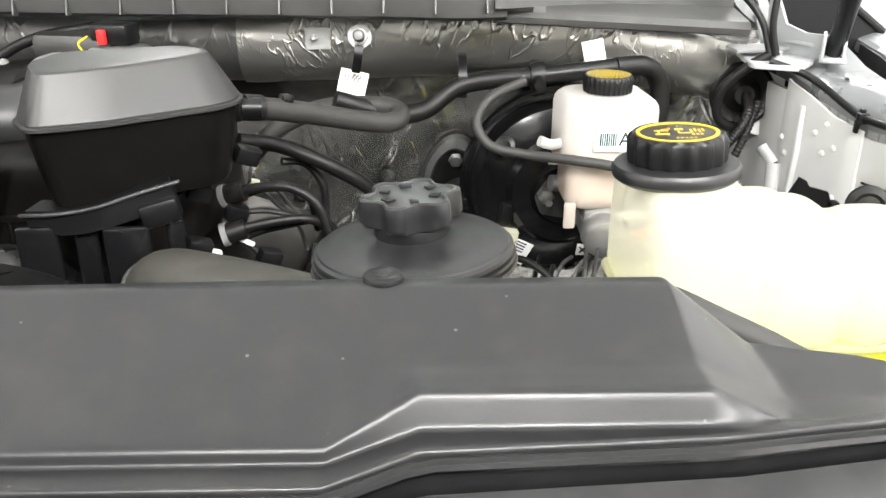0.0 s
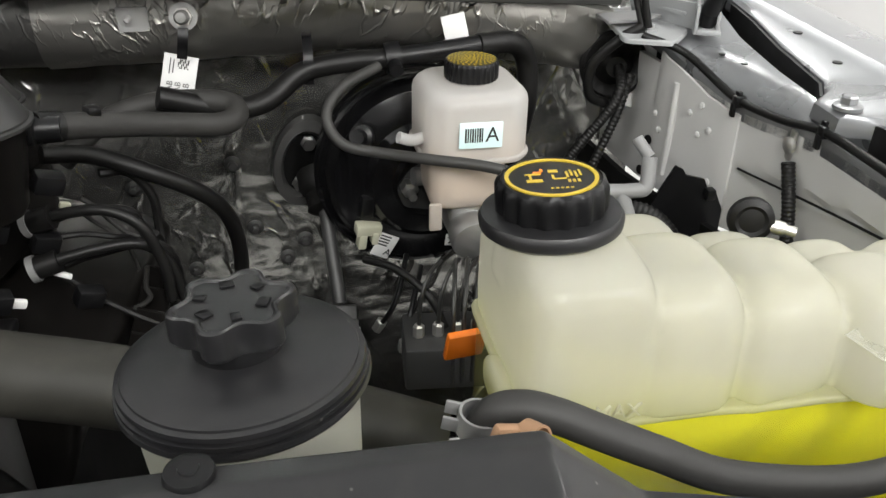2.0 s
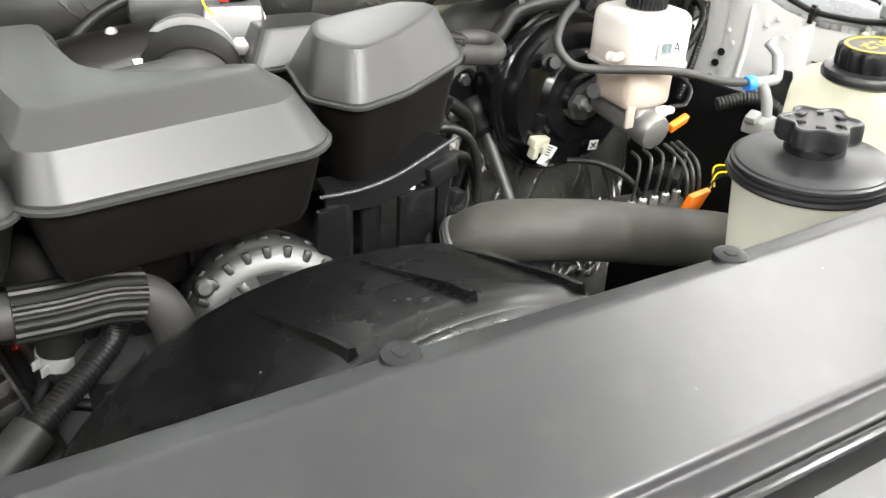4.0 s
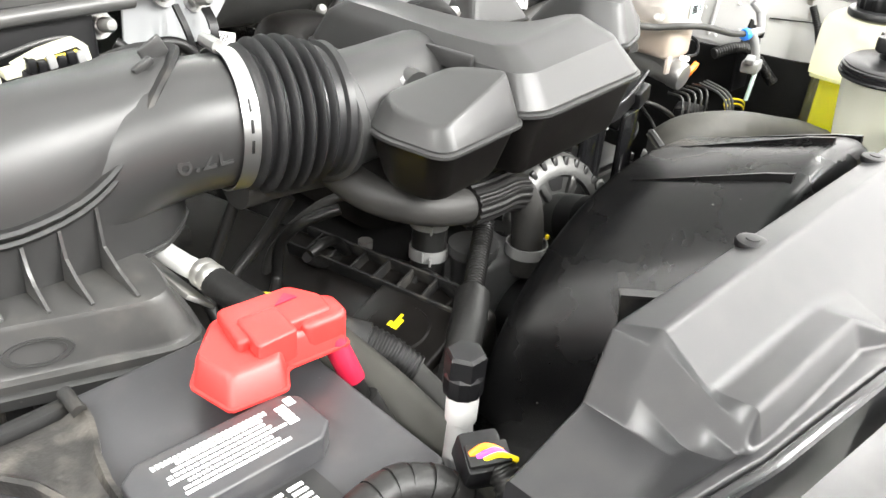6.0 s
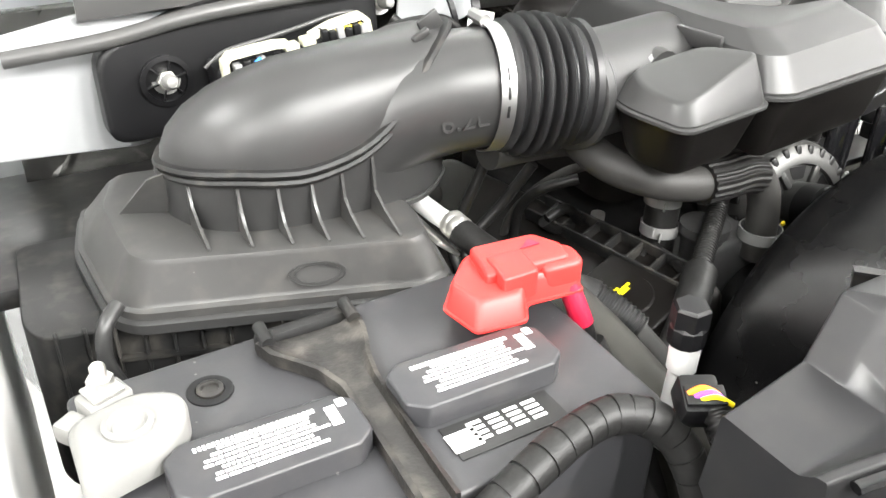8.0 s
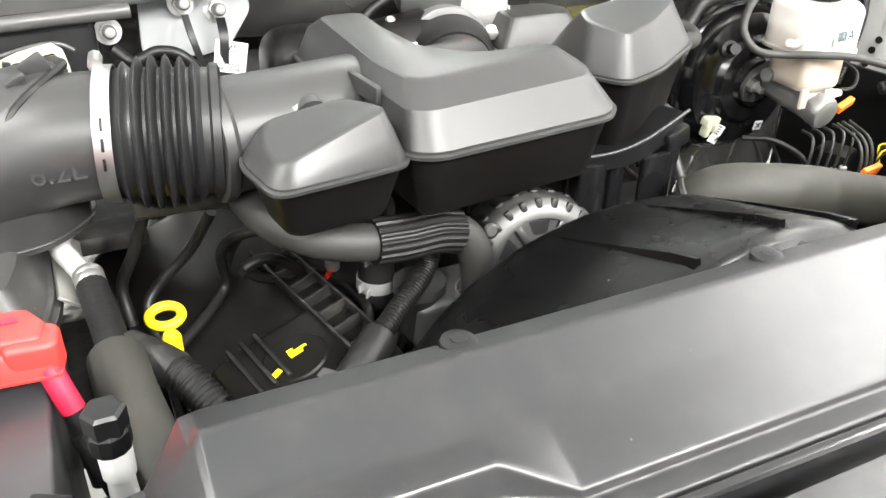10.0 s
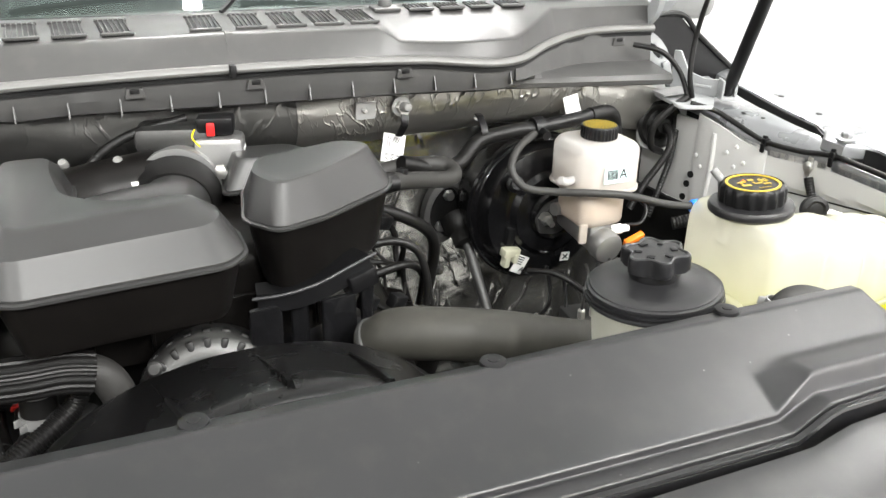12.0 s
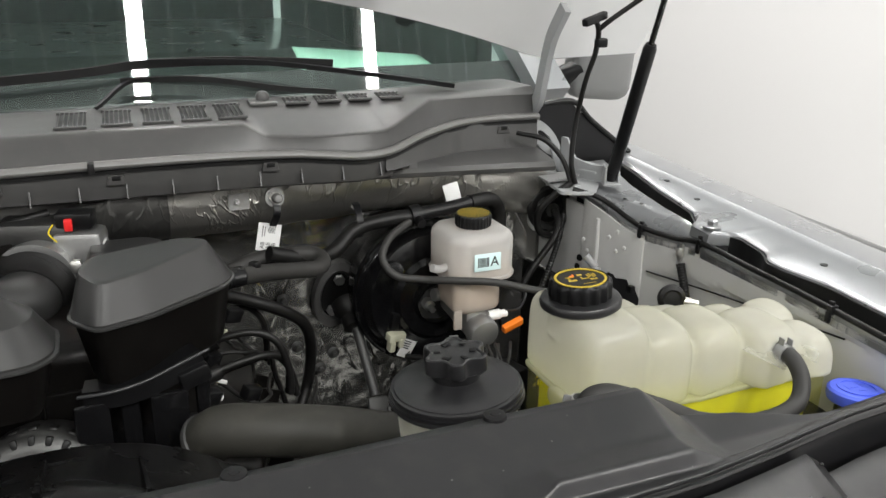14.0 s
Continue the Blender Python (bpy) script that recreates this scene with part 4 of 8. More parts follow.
# corner bracket and hood hinge
hinge = thing("hinge", (0.43, 1.0, 1.27), "white painted hood hinge with arm and bracket", "hinge")
part("base_plate", pillar([(0.392, 0.975), (0.441, 0.955), (0.478, 1.0), (0.486, 1.10), (0.41, 1.11)], 1.250, 1.2555, 0.010, 0.002), WHITEPAINT, hinge, "white painted base plate")
part("plate_bolt", lathe([(0.011, 0), (0.011, 0.003), (0.007, 0.004), (0.007, 0.009)], 6, pose(0.430, 1.0, 1.2555)), WHITEPAINT, hinge)
part("bracket", stack([[(0.444, 1.075, 1.255), (0.492, 0.985, 1.255), (0.494, 0.982, 1.285), (0.470, 1.02, 1.283), (0.455, 1.045, 1.290), (0.446, 1.06, 1.322), (0.441, 1.07, 1.322)], [(0.448, 1.077, 1.255), (0.496, 0.987, 1.255), (0.498, 0.984, 1.285), (0.474, 1.022, 1.283), (0.459, 1.047, 1.290), (0.450, 1.062, 1.322), (0.445, 1.072, 1.322)]]), WHITEPAINT, hinge, "upright bracket")
part("ledge", pillar([(0.446, 1.07), (0.476, 1.01), (0.515, 1.02), (0.50, 1.085)], 1.268, 1.272, 0.006, 0.001), WHITEPAINT, hinge)
part("cup", join(rbox(0.492, 0.987, 1.258, 0.030, 0.030, 0.006, 0.002, (0, 0, -25)), rbox(0.480, 0.990, 1.272, 0.004, 0.030, 0.032, 0.0015, (0, 0, -25)), rbox(0.503, 0.985, 1.268, 0.004, 0.026, 0.024, 0.0015, (0, 0, -25))), WHITEPAINT, hinge)
part("arm", sweep(glide([(0.400, 1.13, 1.35), (0.397, 1.08, 1.385), (0.394, 1.06, 1.43), (0.394, 1.04, 1.49), (0.399, 1.01, 1.54)], 6), [(-0.005, -0.012), (0.005, -0.012), (0.005, 0.012), (-0.005, 0.012)]), WHITEPAINT, hinge, "white painted hinge arm")
part("goose_link", stack([[(0.424 + kx * math.cos(a) * 0.021, 1.10 + yy, 1.316 - math.cos(a) * 0.016 * kx + kz * math.sin(a) * 0.014) for a in (i * math.pi / 14 for i in range(28))] for kx, kz, yy in ((0.7, 0.6, -0.004), (1.5, 1.7, -0.004), (1.5, 1.7, 0.004), (0.7, 0.6, 0.004), (0.7, 0.6, -0.004))], False, False), WHITEPAINT, hinge, "curved white link with an oval hole")
part("link_foot", rbox(0.447, 1.088, 1.275, 0.016, 0.006, 0.055, 0.003, (0, -20, 0)), WHITEPAINT, hinge)
part("dark_tongue", moved(pillar([(-0.03, -0.012), (0.02, -0.016), (0.045, -0.004), (0.03, 0.004), (0.035, 0.016), (-0.03, 0.018)], 0, 0.003, 0.003, 0.001), pose(0.415, 1.03, 1.262, 4, 0, 10)), GREYPL, hinge, "grey sheet metal tongue")
strut = thing("gas_strut", (0.492, 0.985, 1.272), "black gas strut holding the hood open", "strut")
d = Vector((-0.012, -0.33, 0.944)).normalized()
p0 = Vector((0.492, 0.985, 1.274))
part("barrel", lathe([(0.006, 0), (0.0105, 0.006), (0.0105, 0.225), (0.008, 0.232)], 18, frame_of(p0, d)), BLACK, strut)
part("rod", lathe([(0.0045, 0.22), (0.0045, 0.66)], 12, frame_of(p0, d)), material("strut_rod", (0.04, 0.04, 0.04), 0.2, 0.8, bump=0.0), strut)
part("ball_joint", lathe([(0.008, -0.012), (0.010, -0.006), (0.009, 0.012)], 14, frame_of(p0, d)), BLACK, strut)

hood = thing("hood", (CX, 1.1, 1.45), "raised silver hood seen from its white inner side", "hood")
rows = []
for j in range(14):
    s = 1.30 * j / 13
    row = []
    for i in range(41):
        u = -1 + 2 * i / 40
        x = CX + 0.955 * u * (1 - 0.04 * s)
        crown = max(0.22 * (1 - u * u), 0.085)
        y = 1.10 - s * math.cos(radians(52)) + 0.11 * max(0, abs(u) - 0.65) * (1 - s)
        z = 1.362 + s * math.sin(radians(52)) + crown
        row.append((x, y, z))
    rows.append(row)
part("inner_panel", sheet(rows, (0, 0.02, 0.018)), HOODPAINT, hood, "white inner hood panel", 40)
part("rear_edge", sheet([[tuple(Vector(p) + Vector((0, 0.0, -0.001))) for p in rows[0]], [tuple(Vector(p) + Vector((0, 0.006, 0.006))) for p in rows[0]], [tuple(Vector(p) + Vector((0, 0.012, 0.022))) for p in rows[0]]], (0, 0.003, 0)), SILVER, hood)
for x in (-0.75, -0.33, 0.09):
    part("rib", sweep([Vector((x, 1.10 - s * math.cos(radians(52)), 1.348 + 0.22 * (1 - ((x - CX) / 0.955) ** 2) + s * math.sin(radians(52)))) for s in (0.06, 0.5, 1.0, 1.2)], [(-0.05, -0.012), (0.05, -0.012), (0.03, 0.014), (-0.03, 0.014)]), HOODPAINT, hood)

mirror = thing("door_mirror", (0.72, 1.55, 1.25), "large grey door mirror housing", "mirror")
part("housing", moved(pillar(rect(-0.075, -0.045, 0.075, 0.045), -0.11, 0.14, 0.03, 0.03, 0.03), pose(0.815, 1.55, 1.395, 0, 4, -12)), GREYPL, mirror)
part("stalk", tube([(0.50, 1.62, 1.25), (0.66, 1.58, 1.31), (0.76, 1.54, 1.36)], 0.025, 12), BLACK, mirror)

# far side of the bay
left = thing("left_bay_panel", (-1.05, 0.99, 0.9), "light grey inner panel with black plastic trim", "body panel")
part("white_panel", moved(pillar([(-0.105, -0.05), (-0.02, -0.062), (0.02, -0.05), (0.055, 0.0), (0.045, 0.035), (-0.10, 0.03)], 0, 0.004, 0.012, 0.002), pose(-0.628, 1.018, 1.276, 90) @ Matrix.Scale(0.78, 4)), WHITEPAINT, left, "white stud plate")
part("side_panel", moved(pillar([(-0.14, -0.10), (0.02, -0.11), (0.09, -0.02), (0.12, 0.03), (0.0, 0.035), (-0.14, 0.01)], 0, 0.006, 0.015, 0.002), pose(-1.02, 1.012, 1.262, 90)), WHITEPAINT, left)
part("black_tray", moved(pillar([(-0.16, -0.09), (0.13, -0.09), (0.13, 0.04), (-0.05, 0.035), (-0.16, 0.0)], 0, 0.03, 0.02, 0.006), pose(-0.885, 1.0, 1.262, 84)), BLACK, left, "black plastic trough")
part("stud_pad", moved(lathe([(0.024, 0), (0.025, 0.005), (0.020, 0.006), (0.020, 0.002), (0.008, 0.002)], 28), pose(-0.985, 0.966, 1.232, 88)), BLACK, left, "ribbed round pad")
for a in range(6):
    part("pad_rib", moved(rbox(0.014, 0, 0.004, 0.012, 0.0016, 0.004, 0.0005), pose(-0.985, 0.966, 1.232, 88) @ pose(0, 0, 0, 0, 0, 60 * a + 15)), BLACK, left)
part("trim_roll", tube([(-1.12, 0.985, 1.265), (-1.03, 0.975, 1.274), (-0.95, 0.968, 1.289), (-0.84, 0.965, 1.297), (-0.72, 0.965, 1.30)], 0.008, 12), COWL, left, "grey rolled trim edge")
part("lower_tray", rbox(-1.0, 1.0, 1.09, 0.5, 0.34, 0.02, 0.006, (-8, 0, 0)), DUSTY, left, "dusty black splash tray")
part("side_wall", rbox(-1.195, 0.75, 0.97, 0.03, 0.9, 0.5, 0.01), PAINT, left)

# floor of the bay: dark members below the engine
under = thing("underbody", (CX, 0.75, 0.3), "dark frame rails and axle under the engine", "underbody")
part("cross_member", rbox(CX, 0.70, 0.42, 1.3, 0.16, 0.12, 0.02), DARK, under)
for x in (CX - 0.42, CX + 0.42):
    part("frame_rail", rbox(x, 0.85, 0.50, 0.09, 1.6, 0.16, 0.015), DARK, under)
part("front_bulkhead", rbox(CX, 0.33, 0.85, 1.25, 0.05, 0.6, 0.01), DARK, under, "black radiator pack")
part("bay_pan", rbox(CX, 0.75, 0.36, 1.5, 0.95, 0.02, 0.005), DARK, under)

# ---- radiator cover and grille panel ----
cover = thing("radiator_cover", (CX, 0.32, 1.22), "black textured plastic radiator cover held by push rivets", "radiator cover")
FYX = [-1.0, -0.86, -0.785, -0.66, -0.62, -0.33, -0.04, 0.0, 0.125, 0.2, 0.31, 0.45]
FYY = [0.316, 0.296, 0.281, 0.270, 0.261, 0.263, 0.267, 0.274, 0.281, 0.292, 0.313, 0.33]


def fillet(pts, radii):
    """A crisp section line: each bend of pts rounded by its radius, with a flat run kept up to it."""
    out = []
    for q, r in zip(range(len(pts)), radii):
        p = Vector(pts[q])
        if not r:
            out.append(p)
            continue
        a, b = Vector(pts[q - 1]) - p, Vector(pts[q + 1]) - p
        u, w = a.normalized() * min(r, a.length * 0.28), b.normalized() * min(r, b.length * 0.28)
        out += [p + u * 1.6, p + u, p + (u * 9 + w) / 16, p + (u + w) / 4, p + (u + w * 9) / 16, p + w, p + w * 1.6]
    return out


def cover_line(x):
    """Corner points (y, z) of the cover's section, from its rear foot to its front lip; the cover sinks slightly along x."""
    d = x - CX
    f = table(FYX, FYY, x)
    k = table([0.123, 0.168], [1, 0], x)                  # raised body
    t = table([-0.660, -0.624, -0.039, 0.0], [1, 0, 0, 1], x)                   # stepped front tier towards the ends
    plate = table([-0.9, -0.8, 0.17, 0.45], [1.238, 1.242, 1.2335, 1.226], x)
    rear = table([-0.9, -0.86, -0.80, -0.775, -0.645, -0.434, -0.228, -0.017, 0.12, 0.165, 0.22, 0.28, 0.33, 0.37, 0.45],
                 [0.354, 0.358, 0.366, 0.370, 0.371, 0.3745, 0.3745, 0.381, 0.381, 0.374, 0.361, 0.336, 0.328, 0.3226, 0.33], x)

    def up(z, y=0.36):
        z = plate + (z - plate) * k
        if x < CX:                                                              # flat sloping end face
            z = min(z, plate + 1.65 * max(0.0, x + 0.805 - 0.014 * max(0.0, min(1.0, (0.357 - y) / 0.07))))
        return z
    crest = min(0.357 + 0.0282 * d, rear - 0.004), 1.2775 - 0.0170 * d
    crease = 0.3175 + 0.010 * d, 1.2595 - 0.0130 * d
    low, high = (0.280 + 0.014 * d, 1.2435 - 0.019 * d), (0.2945 + 0.006 * d, 1.262 - 0.014 * d)
    edge = lerp(low[0], high[0], t), lerp(low[1], high[1], t)
    lipz = lerp(1.2388 - 0.020 * d, 1.2475 - 0.010 * d, t)
    lipz = table([-0.9, -0.80, 0.17, 0.45], [plate + 0.005, lipz, lipz, plate + 0.005], x)
    foot = lerp(edge[0] - 0.0015, edge[0] - 0.0075, t)
    foot, ey, cy = max(foot, f + 0.006), max(edge[0], f + 0.009), max(crease[0], f + 0.014)
    return [(rear + 0.004, plate - 0.05), (rear, up(1.2718 - 0.0085 * d)), (max(crest[0], f + 0.02), up(crest[1])), (cy, up(crease[1], cy)), (ey, max(up(edge[1], ey), lipz - 0.004)), (foot, lipz - 0.0012), (f, lipz), (f - 0.001, lipz - 0.009), (f + 0.004, plate - 0.12)]


def cover_section(x):
    return [(x, p.x, p.y) for p in fillet(cover_line(x), [0, 0.002, 0.0028, 0.005, 0.0032, 0.002, 0.0022, 0, 0])]


xs = sorted(set([-0.872, -0.866, -0.858, -0.84, 0.16] + [-0.8065 + 0.0006 * i for i in range(54)] + [-0.765 + 0.028 * i for i in range(32)] + [0.115, 0.119, 0.122, 0.124, 0.127, 0.133, 0.142, 0.152, 0.161, 0.1665, 0.1695, 0.174]
                + [-0.670, -0.664, -0.661, -0.658, -0.652, -0.646, -0.640, -0.633, -0.627, -0.624, -0.621, -0.615, -0.048, -0.042, -0.039, -0.036, -0.030, -0.024, -0.017, -0.010, -0.004, 0.0, 0.004, 0.010] + [0.19 + 0.03 * i for i in range(9)]))
part("shell", stack([cover_section(x) for x in xs], True, True, False), COVER, cover, smooth=28)
lip = [Vector((x, table(FYX, FYY, x) - 0.004, cover_line(x)[6][1] - 0.0045)) for x in [-0.86 + 1.27 * i / 110 for i in range(111)]]
part("front_seal", sweep(lip, [(0.0038 * math.cos(a), 0.0030 * math.sin(a)) for a in (i * math.pi / 4 for i in range(8))]), GLOSS, cover, "glossy rubber lip along the front edge")


def push_rivet(x, y, z):
    t = thing("push_rivet", (x, y, z), "black plastic push rivet on the radiator cover", "rivet", "push rivets along the cover")
    part("head", lathe([(0.0098, -0.001), (0.0102, 0.0014), (0.0094, 0.0036), (0.006, 0.0046), (0.004, 0.0044)], 28, pose(x, y, z)), BLACK, t)
    part("pin", lathe([(0.0045, 0.0040), (0.004, 0.0052), (0.001, 0.0054)], 16, pose(x, y, z)), BLACK, t)


for rx, ry in ((-0.645, 0.364), (-0.434, 0.3682), (-0.228, 0.3682), (-0.017, 0.3746)):
    push_rivet(rx, ry, 1.2722 - 0.0085 * (rx - CX) + 0.0008)
side_tab = thing("side_bracket", (-0.71, 0.40, 1.19), "dusty black bracket beside the radiator cover", "bracket")
part("plate", stack([[(-0.706, 0.410, 1.240), (-0.703, 0.412, 1.2425), (-0.676, 0.382, 1.2425), (-0.674, 0.380, 1.205), (-0.704, 0.408, 1.205)], [(-0.708, 0.408, 1.240), (-0.705, 0.410, 1.2425), (-0.678, 0.380, 1.2425), (-0.676, 0.378, 1.205), (-0.706, 0.406, 1.205)]]), DUSTY, side_tab)
part("flange", sweep([Vector((-0.705, 0.411, 1.2425)), Vector((-0.676, 0.3805, 1.2425))], [(-0.004, -0.001), (0.004, -0.001), (0.004, 0.001), (-0.004, 0.001)]), COVER, side_tab, "folded grey top edge")

fascia = thing("grille_panel", (CX, 0.15, 1.0), "dark grey plastic grille panel in front of the radiator cover", "grille panel")
rows = []
for x in [-1.05 + 1.62 * i / 80 for i in range(81)]:
    f = table(FYX, FYY, x)
    drop = table([-0.93, -0.90, 0.235, 0.262], [0.035, 0.0, 0.0, 0.035], x)
    z = 1.233 - drop
    k = table([-0.66, -0.62, -0.04, 0.0], [0.004, 0, 0, 0.004], x)
    rows.append([(x, f - 0.012, z - 0.06), (x, f - 0.014, z - 0.008), (x, f - 0.018, z + k), (x, f - 0.026, z + k - 0.001), (x, f - 0.060 - 0.02 * k, z - 0.012), (x, f - 0.068, z - 0.020), (x, f - 0.085, z - 0.05), (x, f - 0.095, z - 0.058), (x, f - 0.16, z - 0.072), (x, f - 0.19, z - 0.12), (x, f - 0.20, z - 0.5)])
part("panel", sheet(rows), FASCIA, fascia, smooth=28)
for gx in (0.16, 0.185, 0.20, 0.12, 0.225, 0.14, 0.21, 0.06, 0.10, 0.235, 0.19, 0.17):
    back = 0.040 + 0.014 * math.sin(gx * 97)
    part("droplet", pillow((gx, table(FYX, FYY, gx) - back, 1.2322 - 0.32 * (back - 0.026)), (0.003 + 0.002 * math.sin(gx * 211), 0.002, 0.0012), 1.0, 10, 6), GLOSS, fascia)

# ---- fan shroud ----
shroud = thing("fan_shroud", (CX, 0.5, 0.85), "black plastic fan shroud arching behind the radiator", "fan shroud")
SC = (-0.362, 0.90)


def shroud_ring(y, b, left, right, n=2.22):
    """One arch of the shroud: a rounded hoop with straight legs below."""
    pts = [(SC[0] - left, y, 0.62), (SC[0] - left, y, 0.80)]
    for i in range(65):
        a = math.pi * (1 - i / 64)
        c, s_ = math.cos(a), math.sin(a)
        pts.append((SC[0] + (left if c < 0 else right) * math.copysign(abs(c) ** (2 / n), c), y, SC[1] + b * abs(s_) ** (2 / n)))
    return pts + [(SC[0] + right, y, 0.80), (SC[0] + right, y, 0.62)]


HOOPS = [(0.5850, 0.262, 0.234, 0.212), (0.5856, 0.2800, 0.252, 0.230), (0.5850, 0.2895, 0.2625, 0.2405), (0.5825, 0.2940, 0.2670, 0.2450), (0.578, 0.2967, 0.2694, 0.2474), (0.572, 0.2985, 0.2708, 0.2488), (0.566, 0.3003, 0.2712, 0.2490)]
HOOPS += [(0.566 - 0.132 * k / 8, 0.3003 + 0.0485 * k / 8, 0.2712 - 0.056 * k / 8, 0.2490 - 0.035 * k / 8) for k in range(1, 9)]
HOOPS += [(0.428, 0.3503, 0.2138, 0.2130), (0.422, 0.3506, 0.2125, 0.2120), (0.416, 0.3480, 0.2100, 0.2095), (0.411, 0.3420, 0.2050, 0.2045), (0.407, 0.331, 0.196, 0.195), (0.402, 0.300, 0.175, 0.174)]
part("dome", sheet([shroud_ring(*h) for h in HOOPS], (0, -0.003, -0.003)), SHROUD, shroud, smooth=34)


def shroud_z(x, y):
    b, left, right = (table([h[0] for h in HOOPS][::-1], [h[k] for h in HOOPS][::-1], y) for k in (1, 2, 3))
    d = x - SC[0]
    return SC[1] + b * max(0.0, 1 - abs(d / (left if d < 0 else right)) ** 2.22) ** (1 / 2.22)


for xa, xb in ((-0.452, -0.434), (-0.366, -0.362), (-0.290, -0.285)):
    fin = []
    for k in range(7):
        y = 0.560 - 0.138 * k / 6
        x, w, h = lerp(xa, xb, k / 6), 0.0006 + 0.0022 * k / 6, 0.0004 + 0.0070 * (k / 6) ** 1.1
        z = shroud_z(x, y)
        fin.append([(x - w, y, z - 0.004), (x - w * 0.7, y, z + h), (x + w * 0.7, y, z + h), (x + w * 1.8, y, z - 0.004)])
    part("rib", stack(fin), SHROUD, shroud, smooth=25)

# ---- power steering reservoir ----
ps = thing("steering_fluid_reservoir", (-0.002, 0.487, 1.08), "milky reservoir with a broad black lid and lobed cap", "fluid reservoir")
PX, PY = -0.002, 0.487
mm = pose(PX, PY, 1.232, -2.0, -3, 0)
part("body", lathe([(0.040, -0.17), (0.050, -0.16), (0.053, -0.10), (0.056, -0.05), (0.058, -0.012), (0.061, -0.008), (0.061, -0.002)], 48, mm), PSBODY, ps, "milky green translucent plastic body")
part("lid", lathe([(0.060, -0.005), (0.0640, -0.004), (0.0652, -0.002), (0.0645, 0.0005), (0.0618, 0.001), (0.0618, 0.0018), (0.0640, 0.0024), (0.0640, 0.0046), (0.0610, 0.0052), (0.0610, 0.0060), (0.0630, 0.0066), (0.0626, 0.0090), (0.0600, 0.0100), (0.0596, 0.0112), (0.0570, 0.0126), (0.045, 0.0145), (0.027, 0.0165), (0.024, 0.018)], 72, mm), COVER, ps, "matte black lid with stepped rim", 30)
part("collar", lathe([(0.0235, 0.012), (0.0235, 0.022), (0.0215, 0.028)], 40, mm), BLACK, ps)
knob = part("cap", flutes([(0.0225, 0.024, 0.3), (0.0268, 0.026, 0.8), (0.0285, 0.029, 1), (0.0285, 0.039, 1), (0.0278, 0.0428, 0.97), (0.0265, 0.0438, 0.92), (0.0250, 0.0436, 0.88), (0.0238, 0.0424, 0.8), (0.004, 0.0424, 0)], 6, 0.0040, 96, mm @ pose(0, 0, 0, 0, 0, 12), 0.8), COVER, ps, "black six-lobed screw cap", 30)
for a in range(6):
    part("raised_mark", moved(moved(rbox(0.0165, 0, 0.0432, 0.006, 0.0075 if a % 2 else 0.005, 0.0014, 0.0004), pose(0, 0, 0, 0, 0, 60 * a + 40)), mm), BLACK, knob)
part("nub", moved(rbox(-0.058, -0.026, -0.10, 0.012, 0.012, 0.02, 0.003), mm), PSBODY, ps)
part("foot", rbox(0.0, 0.487, 1.05, 0.09, 0.08, 0.05, 0.01), BLACK, ps)

# ---- coolant tank ----
tank = thing("coolant_tank", (0.30, 0.55, 0.98), "milky lobed coolant tank half filled with yellow-green coolant", "coolant tank")
def rim_rise(x):
    return 0.007 + 0.020 * max(0, min(1, (x - 0.31) / 0.12)) + 0.012 * max(0, min(1, (0.2 - x) / 0.05))


lobes = [((0.197, 0.577, 1.182), (0.042, 0.076, 0.074), 0.34), ((0.262, 0.552, 1.178), (0.039, 0.052, 0.064), 0.55), ((0.332, 0.552, 1.172), (0.038, 0.052, 0.060), 0.55),
         ((0.399, 0.528, 1.172), (0.040, 0.056, 0.056), 0.62), ((0.267, 0.622, 1.168), (0.038, 0.036, 0.058), 0.62), ((0.338, 0.614, 1.158), (0.037, 0.037, 0.051), 0.62),
         ((0.401, 0.590, 1.160), (0.036, 0.037, 0.051), 0.68), ((0.446, 0.562, 1.172), (0.030, 0.036, 0.052), 0.68), ((0.441, 0.502, 1.170), (0.031, 0.040, 0.050), 0.68)]
up = part("upper_shell", join(*[pillow(c, s, e) for c, s, e in lobes], lathe([(0.036, 0), (0.033, 0.03), (0.030, 0.042)], 32, pose(0.188, 0.580, 1.22))), DEGAS, tank, "milky white upper half made of rounded lobes", 180)
for v in up.data.vertices:
    v.co.z = max(v.co.z, 1.144 + rim_rise(v.co.x))
md = up.modifiers.new("union", "REMESH")
md.mode, md.voxel_size, md.use_smooth_shade = "VOXEL", 0.0034, True
md = up.modifiers.new("soften", "SMOOTH")
md.factor, md.iterations = 0.5, 3
tank_plan = [(0.149, 0.506), (0.20, 0.500), (0.29, 0.502), (0.36, 0.492), (0.42, 0.474), (0.47, 0.462), (0.484, 0.53), (0.47, 0.60), (0.42, 0.632), (0.30, 0.652), (0.19, 0.655), (0.149, 0.645)]
def tilt_rim(ob):
    for v in ob.data.vertices:
        if v.co.z > 1.12:
            v.co.z += rim_rise(v.co.x)


